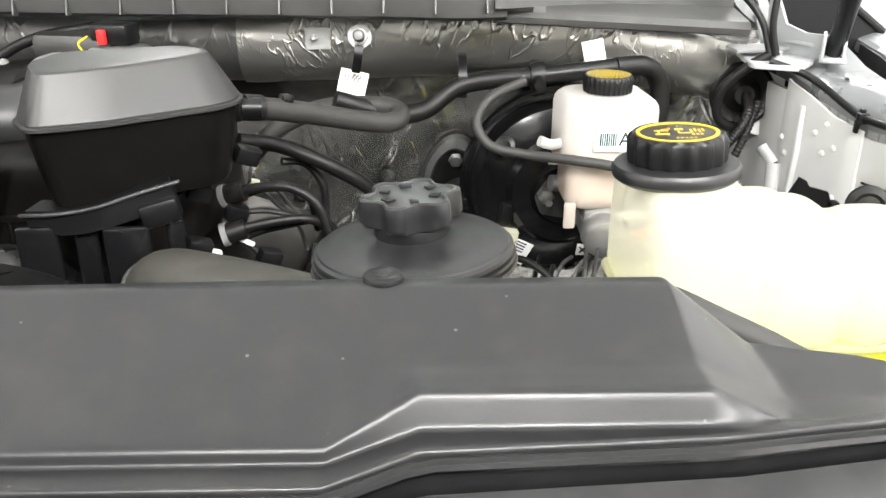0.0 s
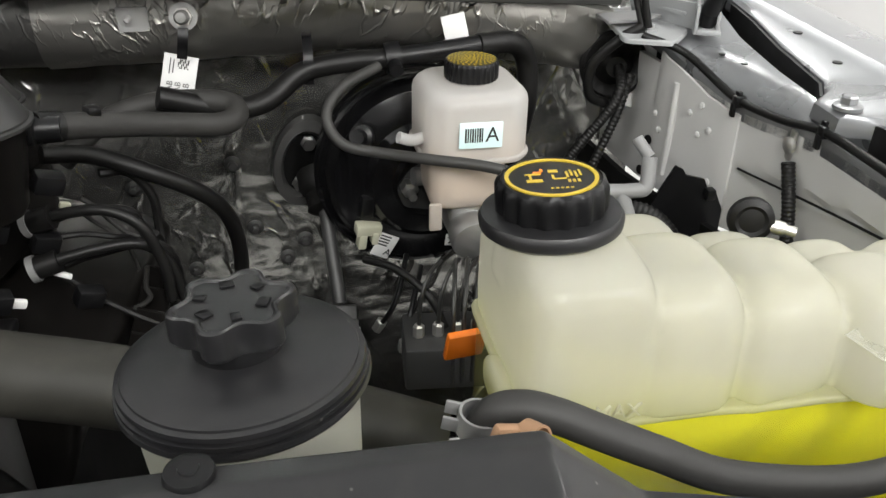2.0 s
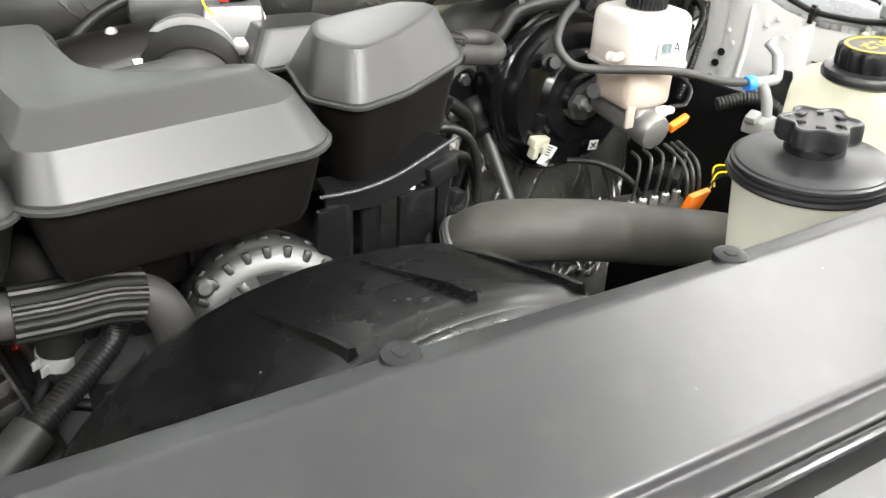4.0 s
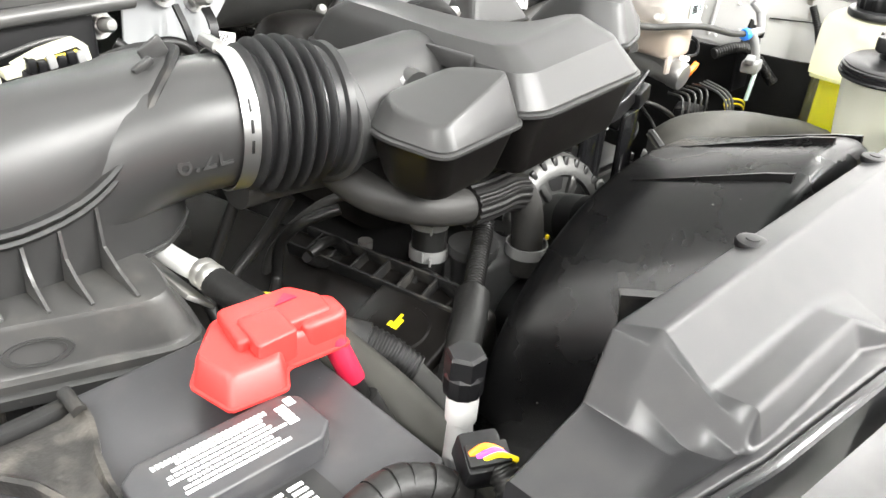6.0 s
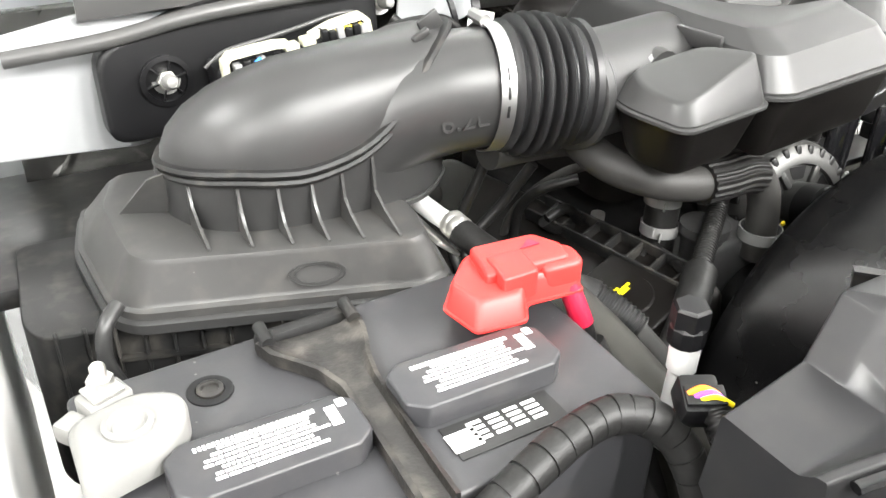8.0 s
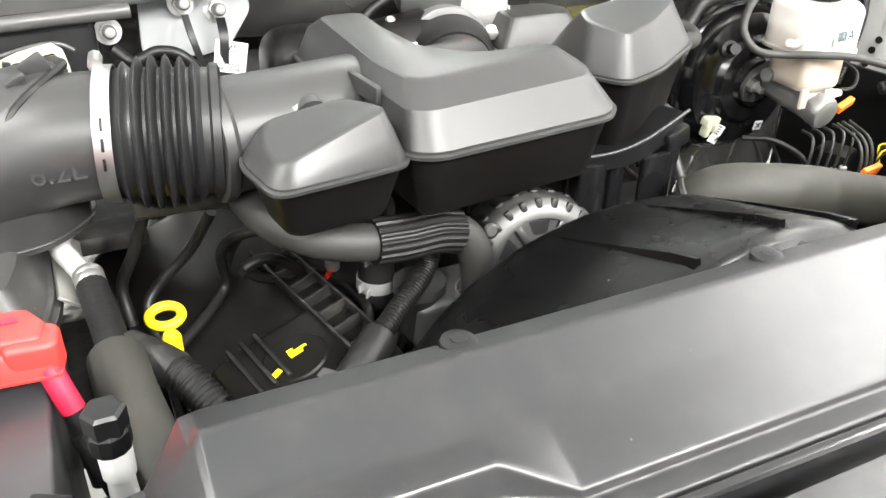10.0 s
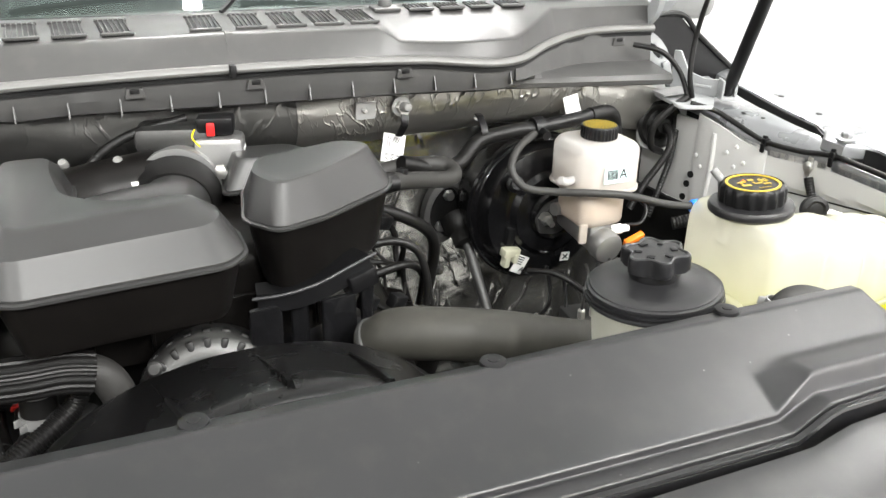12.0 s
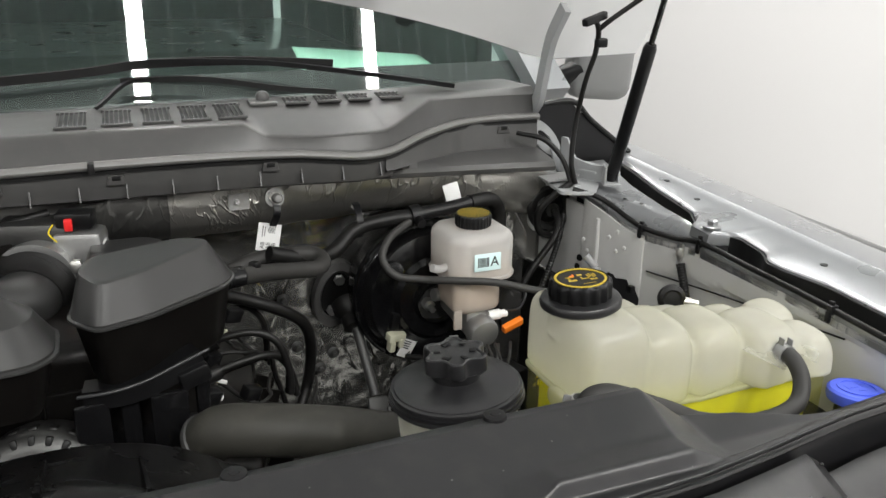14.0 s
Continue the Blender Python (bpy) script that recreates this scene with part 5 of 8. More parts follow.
tilt_rim(part("rim", pillar(inset(tank_plan, 0.002), 1.139, 1.1455, 0.02, 0.003, 0.003), DEGAS, tank, "moulded joint rim"))
tilt_rim(part("lower_shell", pillar(inset(tank_plan, 0.006), 0.985, 1.138, 0.02, 0.002, 0.012), DEGASLOW, tank, "clear lower half"))
part("coolant", pillar(inset(tank_plan, 0.018), 0.992, 1.153, 0.02, 0.002, 0.012), COOLANT, tank, "yellow-green coolant inside the tank")
CM = pose(0.188, 0.580, 1.262, -2.5, -3, 0)
part("neck_flange", lathe([(0.034, -0.012), (0.042, -0.009), (0.0455, -0.006), (0.046, -0.001), (0.044, 0.0025), (0.036, 0.004)], 56, CM), COVER, tank, "black cap flange")
cap = part("pressure_cap", flutes([(0.0335, 0.003, 0.6), (0.0345, 0.006, 1), (0.0345, 0.019, 1), (0.0335, 0.0225, 0.7), (0.0315, 0.0245, 0), (0.0312, 0.0236, 0), (0.004, 0.0238, 0)], 16, 0.0013, 128, CM), BLACK, tank, "ribbed black pressure cap", 30)
ring_o = [(0.0290, 0.0236), (0.0290, 0.0246), (0.0265, 0.0246), (0.0265, 0.0236)]
piece = part("yellow_ring", stack([circle(r, 56, z) for r, z in ring_o], False, False), YELLOW, cap)
piece.data.transform(CM)
sym = [(-0.011, 0.005, 0.010, 0.002), (-0.013, -0.001, 0.0016, 0.011), (-0.011, -0.005, 0.010, 0.004), (0.002, 0.009, 0.006, 0.004), (0.001, 0.000, 0.0016, 0.006), (0.005, -0.003, 0.008, 0.0016)]
sym += [(0.010 + 0.0028 * i, 0.003 + 0.002 * (i % 2), 0.0015, 0.009) for i in range(4)] + [(-0.002 + 0.003 * i, -0.017, 0.0018, 0.0016) for i in range(5)] + [(0.010 + 0.003 * i, -0.007, 0.0018, 0.004) for i in range(3)]
part("cap_symbols", bars(sym, CM @ pose(0, 0, 0.0238, 0, 0, -8)), YELLOW, cap)
part("cap_symbol_red", bars([(-0.008, 0.007, 0.005, 0.0035), (-0.005, 0.0105, 0.0018, 0.004)], CM @ pose(0, 0, 0.0240, 0, 0, -8)), ORANGE, cap)
part("left_ear", pillow((0.152, 0.548, 1.156), (0.008, 0.024, 0.012), 0.7), DEGAS, tank)
lettering("embossed_mark", "MAX", 0.014, pose(0.213, 0.4968, 1.166, 90, 0, 0), DEGAS, tank, 0.001)
# web fins and nipple on the end lobe
part("fin", stack([[(0.356 + d, 0.500, 1.205), (0.366 + d, 0.500, 1.209), (0.384 + d, 0.462, 1.207), (0.381 + d, 0.460, 1.194)] for d in (0, 0.003)]), FINCLEAR, tank, "clear plastic web fin")
part("fin", stack([[(0.406 + d, 0.492, 1.207), (0.414 + d, 0.492, 1.211), (0.428 + d, 0.462, 1.208), (0.425 + d, 0.460, 1.195)] for d in (0, 0.003)]), FINCLEAR, tank)
part("nipple", lathe([(0.010, 0), (0.009, 0.03)], 18, frame_of((0.394, 0.512, 1.205), (-0.05, -1, 0.03))), DEGAS, tank)


def hose(name, pts, r, mat, label, ripple=None, n=14, sub=8, cat="hose", group=""):
    return single(name, tube(pts, r, n, sub, ripple), mat, label, cat, group)


def spring_clamp(p, axis, r, mat=None, group="hose clamps"):
    """Band clamp with two raised ears."""
    t = thing("hose_clamp", p, "zinc spring clamp on a rubber hose", "clamp", group)
    M = frame_of(p, axis)
    piece = part("band", stack([circle(k, 28, z) for k, z in ((r, -0.006), (r + 0.0015, -0.006), (r + 0.0015, 0.006), (r, 0.006))], False, False), mat or CLIPZ, t)
    piece.data.transform(M)
    for s in (-1, 1):
        part("ear", moved(rbox(s * 0.004, r + 0.004, s * 0.002, 0.002, 0.009, 0.008, 0.0006), M), mat or CLIPZ, t)
    return t


ch = thing("coolant_hose", (0.09, 0.44, 1.2), "dark grey rubber coolant hose drooping from the tank nipple", "hose")
part("hose", tube([(0.392, 0.487, 1.207), (0.390, 0.458, 1.206), (0.386, 0.438, 1.190), (0.366, 0.424, 1.172), (0.316, 0.42, 1.167), (0.245, 0.42, 1.182), (0.20, 0.424, 1.203), (0.172, 0.43, 1.215), (0.150, 0.436, 1.224), (0.134, 0.441, 1.227), (0.120, 0.445, 1.222), (0.112, 0.448, 1.204)], 0.0094, 18, 10), GREYHOSE, ch)
part("end_bead", lathe([(0.0094, -0.003), (0.0102, -0.001), (0.0102, 0.001), (0.0094, 0.003)], 24, frame_of((0.392, 0.481, 1.207), (0.1, -1, -0.1))), GREYHOSE, ch)
spring_clamp((0.391, 0.474, 1.207), (0.0, -1, -0.05), 0.0098)
spring_clamp((0.113, 0.447, 1.216), (0.15, -0.05, 1), 0.0098)
rag = thing("rusty_clip", (0.11, 0.415, 1.225), "rusty brown spring clip behind the radiator cover", "clip")
part("band", moved(stack([circle(k, 24, z) for k, z in ((0.0065, -0.005), (0.0078, -0.005), (0.0078, 0.005), (0.0065, 0.005))], False, False), frame_of((0.130, 0.412, 1.234), (0.5, -0.8, 0.2))), COPPER, rag)
part("ear", rbox(0.119, 0.414, 1.236, 0.018, 0.006, 0.010, 0.002, (0, 20, 15)), COPPER, rag)

wc = thing("washer_filler", (0.473, 0.436, 1.10), "bright blue washer fluid cap on a black filler neck", "cap")
part("neck", lathe([(0.022, 0), (0.022, 0.05)], 24, pose(0.473, 0.436, 1.10)), BLACK, wc)
part("cap", lathe([(0.024, 0.045), (0.031, 0.048), (0.0325, 0.053), (0.032, 0.060), (0.029, 0.0625), (0.003, 0.063)], 40, pose(0.473, 0.436, 1.10, -4, 3, 0)), WASHER, wc, "blue snap cap with moulded ring")
piece = part("cap_ring", stack([circle(r, 36, z) for r, z in ((0.022, 0.0625), (0.022, 0.0642), (0.019, 0.0642), (0.019, 0.0625))], False, False), WASHER, wc)
piece.data.transform(pose(0.473, 0.436, 1.10, -4, 3, 0))
part("cap_marks", bars([(-0.01, 0.004, 0.004, 0.010), (-0.002, 0.002, 0.010, 0.002), (0.009, 0.005, 0.003, 0.009), (0.002, -0.007, 0.012, 0.002)], pose(0.473, 0.436, 1.10, -4, 3, 0) @ pose(0, 0, 0.0632)), WASHER, wc)

# ---- brake booster and master cylinder ----
booster = thing("brake_booster", (0.165, 1.06, 1.09), "gloss black round brake booster on the bulkhead", "brake booster")
BM = frame_of((0.180, 1.040, 1.090), (0.03, -1, 0.06))
part("rear_shell", lathe([(0.05, -0.09), (0.09, -0.085), (0.112, -0.065), (0.118, -0.04), (0.118, -0.012), (0.123, -0.010), (0.124, -0.002), (0.121, 0.002)], 64, BM), GLOSS, booster, "black rear shell")
part("front_shell", lathe([(0.121, -0.001), (0.1185, 0.003), (0.112, 0.008), (0.109, 0.020), (0.103, 0.031), (0.085, 0.038), (0.070, 0.040), (0.062, 0.048), (0.040, 0.050), (0.036, 0.060)], 64, BM), GLOSS, booster, "stepped black front shell", 30)
for a in range(0, 360, 45):
    part("crimp", moved(rbox(0.120, 0, 0.0, 0.006, 0.014, 0.010, 0.001), BM @ pose(0, 0, 0, 0, 0, a + 12)), GLOSS, booster)
part("vacuum_port", join(lathe([(0.013, 0), (0.013, 0.012), (0.008, 0.014), (0.008, 0.03)], 18, frame_of((0.11, 0.985, 1.155), (-0.3, -0.8, 0.3)))), BLACK, booster)
con = thing("booster_sensor", (0.124, 0.99, 1.03), "cream and black sensor plug with a white tag", "connector")
part("black_plug", rbox(0.112, 1.000, 1.064, 0.016, 0.018, 0.03, 0.003, (8, 6, 10)), BLACK, con)
part("cream_body", join(rbox(0.113, 0.993, 1.038, 0.030, 0.016, 0.014, 0.002, (8, 6, 10)), rbox(0.105, 0.992, 1.024, 0.010, 0.014, 0.020, 0.002, (8, 6, 10)), rbox(0.120, 0.992, 1.027, 0.008, 0.014, 0.016, 0.002, (8, 6, 10))), CREAM, con)
tg = part("tag", rbox(0.132, 0.995, 1.012, 0.024, 0.0012, 0.032, 0.0004, (8, 28, 10)), LABEL, con)
lettering("tag_letter", "A", 0.013, pose(0.1345, 0.9935, 1.003, 98, 28, 10), INK, tg)
part("tag_bars", bars([(0, 0.004 * i - 0.004, 0.014, 0.002) for i in range(4)], pose(0.1305, 0.9937, 1.018, 98, 28, 10)), INK, tg)
xl = single("booster_sticker", join(rbox(0.212, 0.990, 1.016, 0.016, 0.001, 0.016, 0.0003, (6, 5, 0))), LABEL, "small white sticker with a cross mark on the booster", "sticker")
part("cross_mark", join(rbox(0.212, 0.9892, 1.016, 0.0022, 0.001, 0.012, 0, (6, 45, 0)), rbox(0.212, 0.9892, 1.016, 0.0022, 0.001, 0.012, 0, (6, -45, 0))), INK, xl)

mc = thing("master_cylinder", (0.195, 0.93, 1.09), "grey cast aluminium brake master cylinder", "master cylinder")
MD = Vector((0.06, -1, -0.16)).normalized()
part("barrel", lathe([(0.030, -0.05), (0.030, -0.02), (0.0235, -0.018), (0.0225, 0.070), (0.0235, 0.074), (0.0242, 0.078), (0.0242, 0.092), (0.0225, 0.0965), (0.017, 0.0988), (0.008, 0.0998), (0.001, 0.1000)], 36, frame_of((0.205, 0.962, 1.096), MD)), ALU, mc, "cast barrel with a plain rounded end")
part("flange", moved(pillar([(-0.055, -0.012), (-0.03, -0.028), (0.03, -0.028), (0.055, -0.012), (0.055, 0.012), (0.03, 0.028), (-0.03, 0.028), (-0.055, 0.012)], 0, 0.012, 0.006, 0.002), frame_of((0.200, 0.985, 1.102), MD, 20)), STEELDARK, mc)
for s in (-1, 1):
    part("nut", lathe([(0.010, 0), (0.010, 0.012), (0.005, 0.014), (0.005, 0.026)], 6, frame_of((0.200 + s * 0.043, 0.972, 1.108 + s * 0.008), MD)), STEEL, mc)
part("boss", rbox(0.207, 0.922, 1.102, 0.038, 0.070, 0.028, 0.006), ALU, mc)
part("outlet", lathe([(0.008, 0), (0.008, 0.018), (0.006, 0.02), (0.006, 0.03)], 14, frame_of((0.228, 0.895, 1.098), (1, -0.1, 0.05))), WHITE, mc)
part("side_port", lathe([(0.010, 0), (0.010, 0.02)], 12, frame_of((0.178, 0.95, 1.12), (-1, -0.2, 0.1))), ALU, mc)

br = thing("brake_fluid_reservoir", (0.213, 0.91, 1.12), "milky white brake fluid reservoir with a black and yellow cap", "fluid reservoir")
bp = [(0.161, 0.890), (0.180, 0.872), (0.252, 0.878), (0.268, 0.898), (0.264, 0.972), (0.246, 0.988), (0.176, 0.982), (0.158, 0.962)]
bl = [(0.166, 0.886), (0.182, 0.876), (0.236, 0.880), (0.246, 0.895), (0.243, 0.955), (0.230, 0.968), (0.178, 0.964), (0.166, 0.950)]
part("upper_body", pillar(bp, 1.165, 1.234, 0.010, 0.014), RESERV, br, "milky upper chamber")
part("joint_rim", pillar(inset(bp, -0.003), 1.163, 1.169, 0.010, 0.002, 0.002), RESERV, br)
part("lower_body", pillar(bl, 1.112, 1.166, 0.010, 0.001, 0.010), RESERV, br, "milky lower chamber tinted amber")
part("fluid", pillar(inset(bl, 0.004), 1.118, 1.160, 0.010, 0.001, 0.010), FLUID, br, "amber brake fluid")
part("fluid_upper", pillar(inset(bp, 0.005), 1.168, 1.196, 0.010, 0.001), FLUID, br)
part("side_spout", tube([(0.168, 0.905, 1.185), (0.15, 0.90, 1.183), (0.136, 0.897, 1.188)], 0.006, 12), RESERV, br)
part("left_tab", rbox(0.156, 0.90, 1.163, 0.018, 0.010, 0.004, 0.001), RESERV, br)
part("leg", rbox(0.171, 0.880, 1.106, 0.013, 0.006, 0.030, 0.002), RESERV, br)
KM = pose(0.214, 0.928, 1.232)
part("neck", lathe([(0.024, 0), (0.024, 0.01)], 28, KM), RESERV, br)
bcap = part("cap", flutes([(0.0262, 0.004, 1), (0.0268, 0.006, 1), (0.0268, 0.020, 1), (0.0255, 0.0225, 0.4), (0.004, 0.023, 0)], 30, 0.0006, 120, KM), BLACK, br, "ribbed black cap with yellow print", 30)
sp = [(0.0165 * math.cos(a) * k, 0.0165 * math.sin(a) * k, 0.0019, 0.0014) for k in (0.2, 0.4, 0.6, 0.8, 1.0, 1.2, 1.38) for a in (i * 2 * math.pi / int(6 + 14 * k) + k for i in range(int(6 + 14 * k)))]
part("cap_print", bars(sp, KM @ pose(0, 0, 0.0229)), YELLOW, bcap)
lab = part("label", rbox(0.213, 0.8714, 1.196, 0.044, 0.001, 0.026, 0.0004, (-4, 2, 4.5)), CYAN, br, "pale blue printed label")
lettering("label_letter", "A", 0.021, pose(0.2245, 0.8716, 1.1955, 86, 2, 4.5), INK, lab, 0.0003)
part("barcode", bars([(-0.007 + 0.0024 * i, 0, 0.0013 if i % 3 else 0.0018, 0.014) for i in range(8)], pose(0.2045, 0.8703, 1.1965, 86, 2, 4.5)), INK, lab)
part("flag_tag", rbox(0.214, 1.008, 1.260, 0.026, 0.002, 0.036, 0.001, (-10, -12, 0)), LABEL, br, "white paper tag")

# ---- hoses round the bulkhead ----
hh = thing("heater_hose", (-0.1, 0.87, 1.23), "dark grey heater hose doubling back to the bulkhead", "hose")
part("hose", tube([(-0.160, 0.803, 1.251), (-0.135, 0.826, 1.243), (-0.10, 0.86, 1.229), (-0.06, 0.892, 1.214), (-0.032, 0.908, 1.207), (-0.018, 0.924, 1.208), (-0.022, 0.943, 1.213), (-0.05, 0.953, 1.215), (-0.10, 0.958, 1.212), (-0.15, 0.955, 1.195), (-0.19, 0.95, 1.16)], 0.0112, 16, 8), GREYHOSE, hh)
part("end_sleeve", tube([(-0.165, 0.799, 1.2525), (-0.150, 0.812, 1.2485)], 0.0128, 16), RUBBER, hh, "black end sleeve")
part("clip", rbox(-0.128, 0.832, 1.252, 0.012, 0.012, 0.010, 0.002, (0, 10, 40)), BLACK, hh)
hose("vacuum_pipe", [(-0.09, 0.94, 1.225), (-0.03, 0.955, 1.205), (0.01, 0.97, 1.205), (0.05, 0.99, 1.228), (0.10, 0.99, 1.237), (0.14, 0.985, 1.24)], 0.011, RUBBER, "black rubber vacuum hose along the bulkhead")
vt = thing("vacuum_valve", (0.14, 0.985, 1.24), "black plastic check valve joining vacuum hoses", "valve")
part("barrel", tube([(0.125, 0.986, 1.239), (0.20, 0.985, 1.247), (0.235, 0.99, 1.25)], 0.0105, 14), BLACK, vt)
part("collar", lathe([(0.016, -0.008), (0.017, 0), (0.016, 0.008)], 22, frame_of((0.143, 0.985, 1.241), (1, 0, 0.1))), BLACK, vt)
part("tee", tube([(0.143, 0.985, 1.241), (0.143, 0.955, 1.236)], 0.007, 12), BLACK, vt)
hose("vacuum_hose_bend", [(0.235, 0.99, 1.25), (0.275, 1.0, 1.248), (0.295, 1.01, 1.225), (0.298, 1.01, 1.18), (0.295, 1.02, 1.14)], 0.012, RUBBER, "black rubber hose bending down beside the reservoir")
hose("fuel_vapour_hose", [(0.125, 0.962, 1.240), (0.085, 0.935, 1.228), (0.068, 0.918, 1.205), (0.082, 0.902, 1.182), (0.12, 0.893, 1.174), (0.165, 0.865, 1.176), (0.22, 0.852, 1.170), (0.28, 0.835, 1.155), (0.320, 0.828, 1.150)], 0.0055, GREYHOSE, "thin grey rubber hose looping past the reservoir", sub=10)
bc = thing("quick_connector", (0.325, 0.827, 1.15), "blue and grey quick connector on a thin hose", "connector")
part("blue_collar", lathe([(0.009, -0.006), (0.0105, -0.004), (0.0105, 0.005), (0.009, 0.007)], 20, frame_of((0.323, 0.827, 1.149), (1, -0.1, 0.05))), BLUE, bc, "blue locking collar")
part("elbow", tube([(0.325, 0.827, 1.149), (0.355, 0.822, 1.150), (0.368, 0.822, 1.154), (0.372, 0.832, 1.18)], 0.0075, 14), GREYPL, bc)
part("down_leg", tube([(0.343, 0.824, 1.149), (0.350, 0.815, 1.125), (0.352, 0.81, 1.10)], 0.0075, 14), GREYPL, bc)
part("spigot", tube([(0.372, 0.832, 1.18), (0.362, 0.845, 1.195)], 0.006, 12), GREYPL, bc)
hook = thing("pipe_clip", (0.056, 1.0, 1.24), "black strap clip on a white stud holding the hose", "clip")
part("strap", band(glide([(0.056, 1.012, 1.262), (0.056, 1.0, 1.258), (0.056, 0.985, 1.24), (0.056, 0.99, 1.215)], 6), 0.010, 0.003), BLACK, hook)
part("stud", lathe([(0.005, 0), (0.005, 0.004), (0.003, 0.006), (0.003, 0.014)], 14, frame_of((0.056, 1.015, 1.256), (0, -1, 0.1))), WHITE, hook)
hose("drain_pipe", [(-0.19, 0.885, 1.195), (-0.15, 0.905, 1.183), (-0.097, 0.905, 1.160), (-0.052, 0.925, 1.122), (-0.034, 0.955, 1.07), (-0.034, 0.98, 1.0), (-0.048, 0.97, 0.965), (-0.07, 0.95, 0.94)], 0.0085, RUBBER, "black hose running down to the bulkhead")
# harness tags
def harness_tag(x, y, z, w, h, rot, letters):
    t = thing("harness_tag", (x, y, z), "white printed tag on a black cable tie", "tag", "harness tags")
    M = pose(x, y, z, 90) @ pose(0, 0, 0, -14, 0, rot)
    p = part("card", moved(rbox(0, 0, 0, w, h, 0.0012, 0.0004), M), LABEL, t)
    blocks = [(0.0016 * (i % 7) - 0.002, h * 0.18 + 0.0016 * (i // 7), 0.0013, 0.0013) for i in range(42) if (i * 7 + i // 5) % 3]
    part("print", bars(blocks + [(-w * 0.3, h * 0.2, 0.001, h * 0.4), (-w * 0.2, h * 0.2, 0.001, h * 0.35)], M @ pose(0, 0, 0.0008)), INK, p)
    if letters:
        for i in range(3):
            lettering("letters", "AB", 0.0085, M @ pose(-w * 0.24 + w * 0.24 * i, -h * 0.30, 0.0009, 0, 0, 90), INK, p, 0.0002)
    return t


harness_tag(-0.076, 1.012, 1.223, 0.034, 0.041, -14, True)
single("tag_strap", band(glide([(-0.064, 0.995, 1.276), (-0.066, 0.992, 1.262), (-0.070, 1.005, 1.243)], 6), 0.010, 0.003), BLACK, "black strap running from the ground stud", "strap")
single("tag_strap", band(glide([(-0.081, 1.022, 1.203), (-0.087, 1.024, 1.19), (-0.092, 1.02, 1.17)], 6), 0.010, 0.003), BLACK, "black strap below the printed tag", "strap")
harness_tag(-0.622, 0.975, 1.236, 0.036, 0.034, -14, True)
single("tag_strap", band(glide([(-0.625, 0.995, 1.274), (-0.626, 0.98, 1.258), (-0.630, 0.974, 1.23)], 6), 0.010, 0.003), BLACK, "black strap running from the ground stud", "strap")
single("tag_strap", band(glide([(-0.663, 0.99, 1.283), (-0.66, 0.975, 1.26), (-0.652, 0.97, 1.225)], 6), 0.007, 0.003), BLACK, "black strap running from the ground stud", "strap")
hose("battery_harness", [(-0.742, 0.965, 1.262), (-0.725, 0.955, 1.250), (-0.70, 0.955, 1.258), (-0.675, 0.95, 1.250), (-0.655, 0.945, 1.215), (-0.66, 0.93, 1.15)], 0.006, RUBBER, "black cable loop beside the stud plate", cat="cable")

# steering column plate and shaft
plate = thing("column_plate", (0.06, 1.1, 1.0), "black oval steering column recess with two bolts", "plate")
PX0, PZ0 = 0.047, 1.075
oval_p = [(0.026 * math.cos(a) + 0.006 * math.sin(a), 0.040 * math.sin(a)) for a in (i * math.pi / 14 for i in range(28))]
piece = part("rim", stack([[(PX0 + k * x, yy, PZ0 + k * z) for x, z in oval_p] for k, yy in ((1.5, 1.118), (1.42, 1.104), (1.10, 1.101), (0.98, 1.106), (0.95, 1.115))], False, False), COWL, plate, "grey moulded flange", 40)
part("recess", stack([[(PX0 + k * x, yy, PZ0 + k * z) for x, z in oval_p] for k, yy in ((1.05, 1.1118), (1.05, 1.110))]), DARK, plate, "black recess")
for x, z in ((0.054, 1.100), (0.040, 1.047)):
    part("bolt", lathe([(0.010, 0), (0.010, 0.003), (0.0075, 0.004), (0.0075, 0.010)], 6, frame_of((x, 1.110, z), (0, -1, 0))), STEEL, plate)
part("boot", lathe([(0.026, 0), (0.027, 0.02), (0.020, 0.03), (0.022, 0.05), (0.014, 0.055)], 24, frame_of((0.062, 1.10, 1.065), (0.1, -0.6, -0.5))), RUBBER, plate)
sh = thing("steering_shaft", (0.07, 0.98, 0.90), "steel steering shaft with a universal joint", "shaft")
part("rod", tube([(0.065, 1.08, 1.06), (0.076, 0.99, 0.94)], 0.0082, 16), STEELDARK, sh)
part("yoke", join(rbox(0.078, 0.98, 0.923, 0.034, 0.012, 0.035, 0.004, (-30, 4, 0)), rbox(0.065, 0.97, 0.905, 0.006, 0.02, 0.04, 0.002, (-30, 4, 0)), rbox(0.092, 0.97, 0.905, 0.006, 0.02, 0.04, 0.002, (-30, 4, 0))), STEELDARK, sh)
part("cross", lathe([(0.008, -0.02), (0.008, 0.02)], 14, frame_of((0.078, 0.97, 0.907), (1, 0, 0))), STEEL, sh)
part("lower_rod", tube([(0.078, 0.965, 0.905), (0.07, 0.905, 0.785)], 0.013, 16), GLOSS, sh)

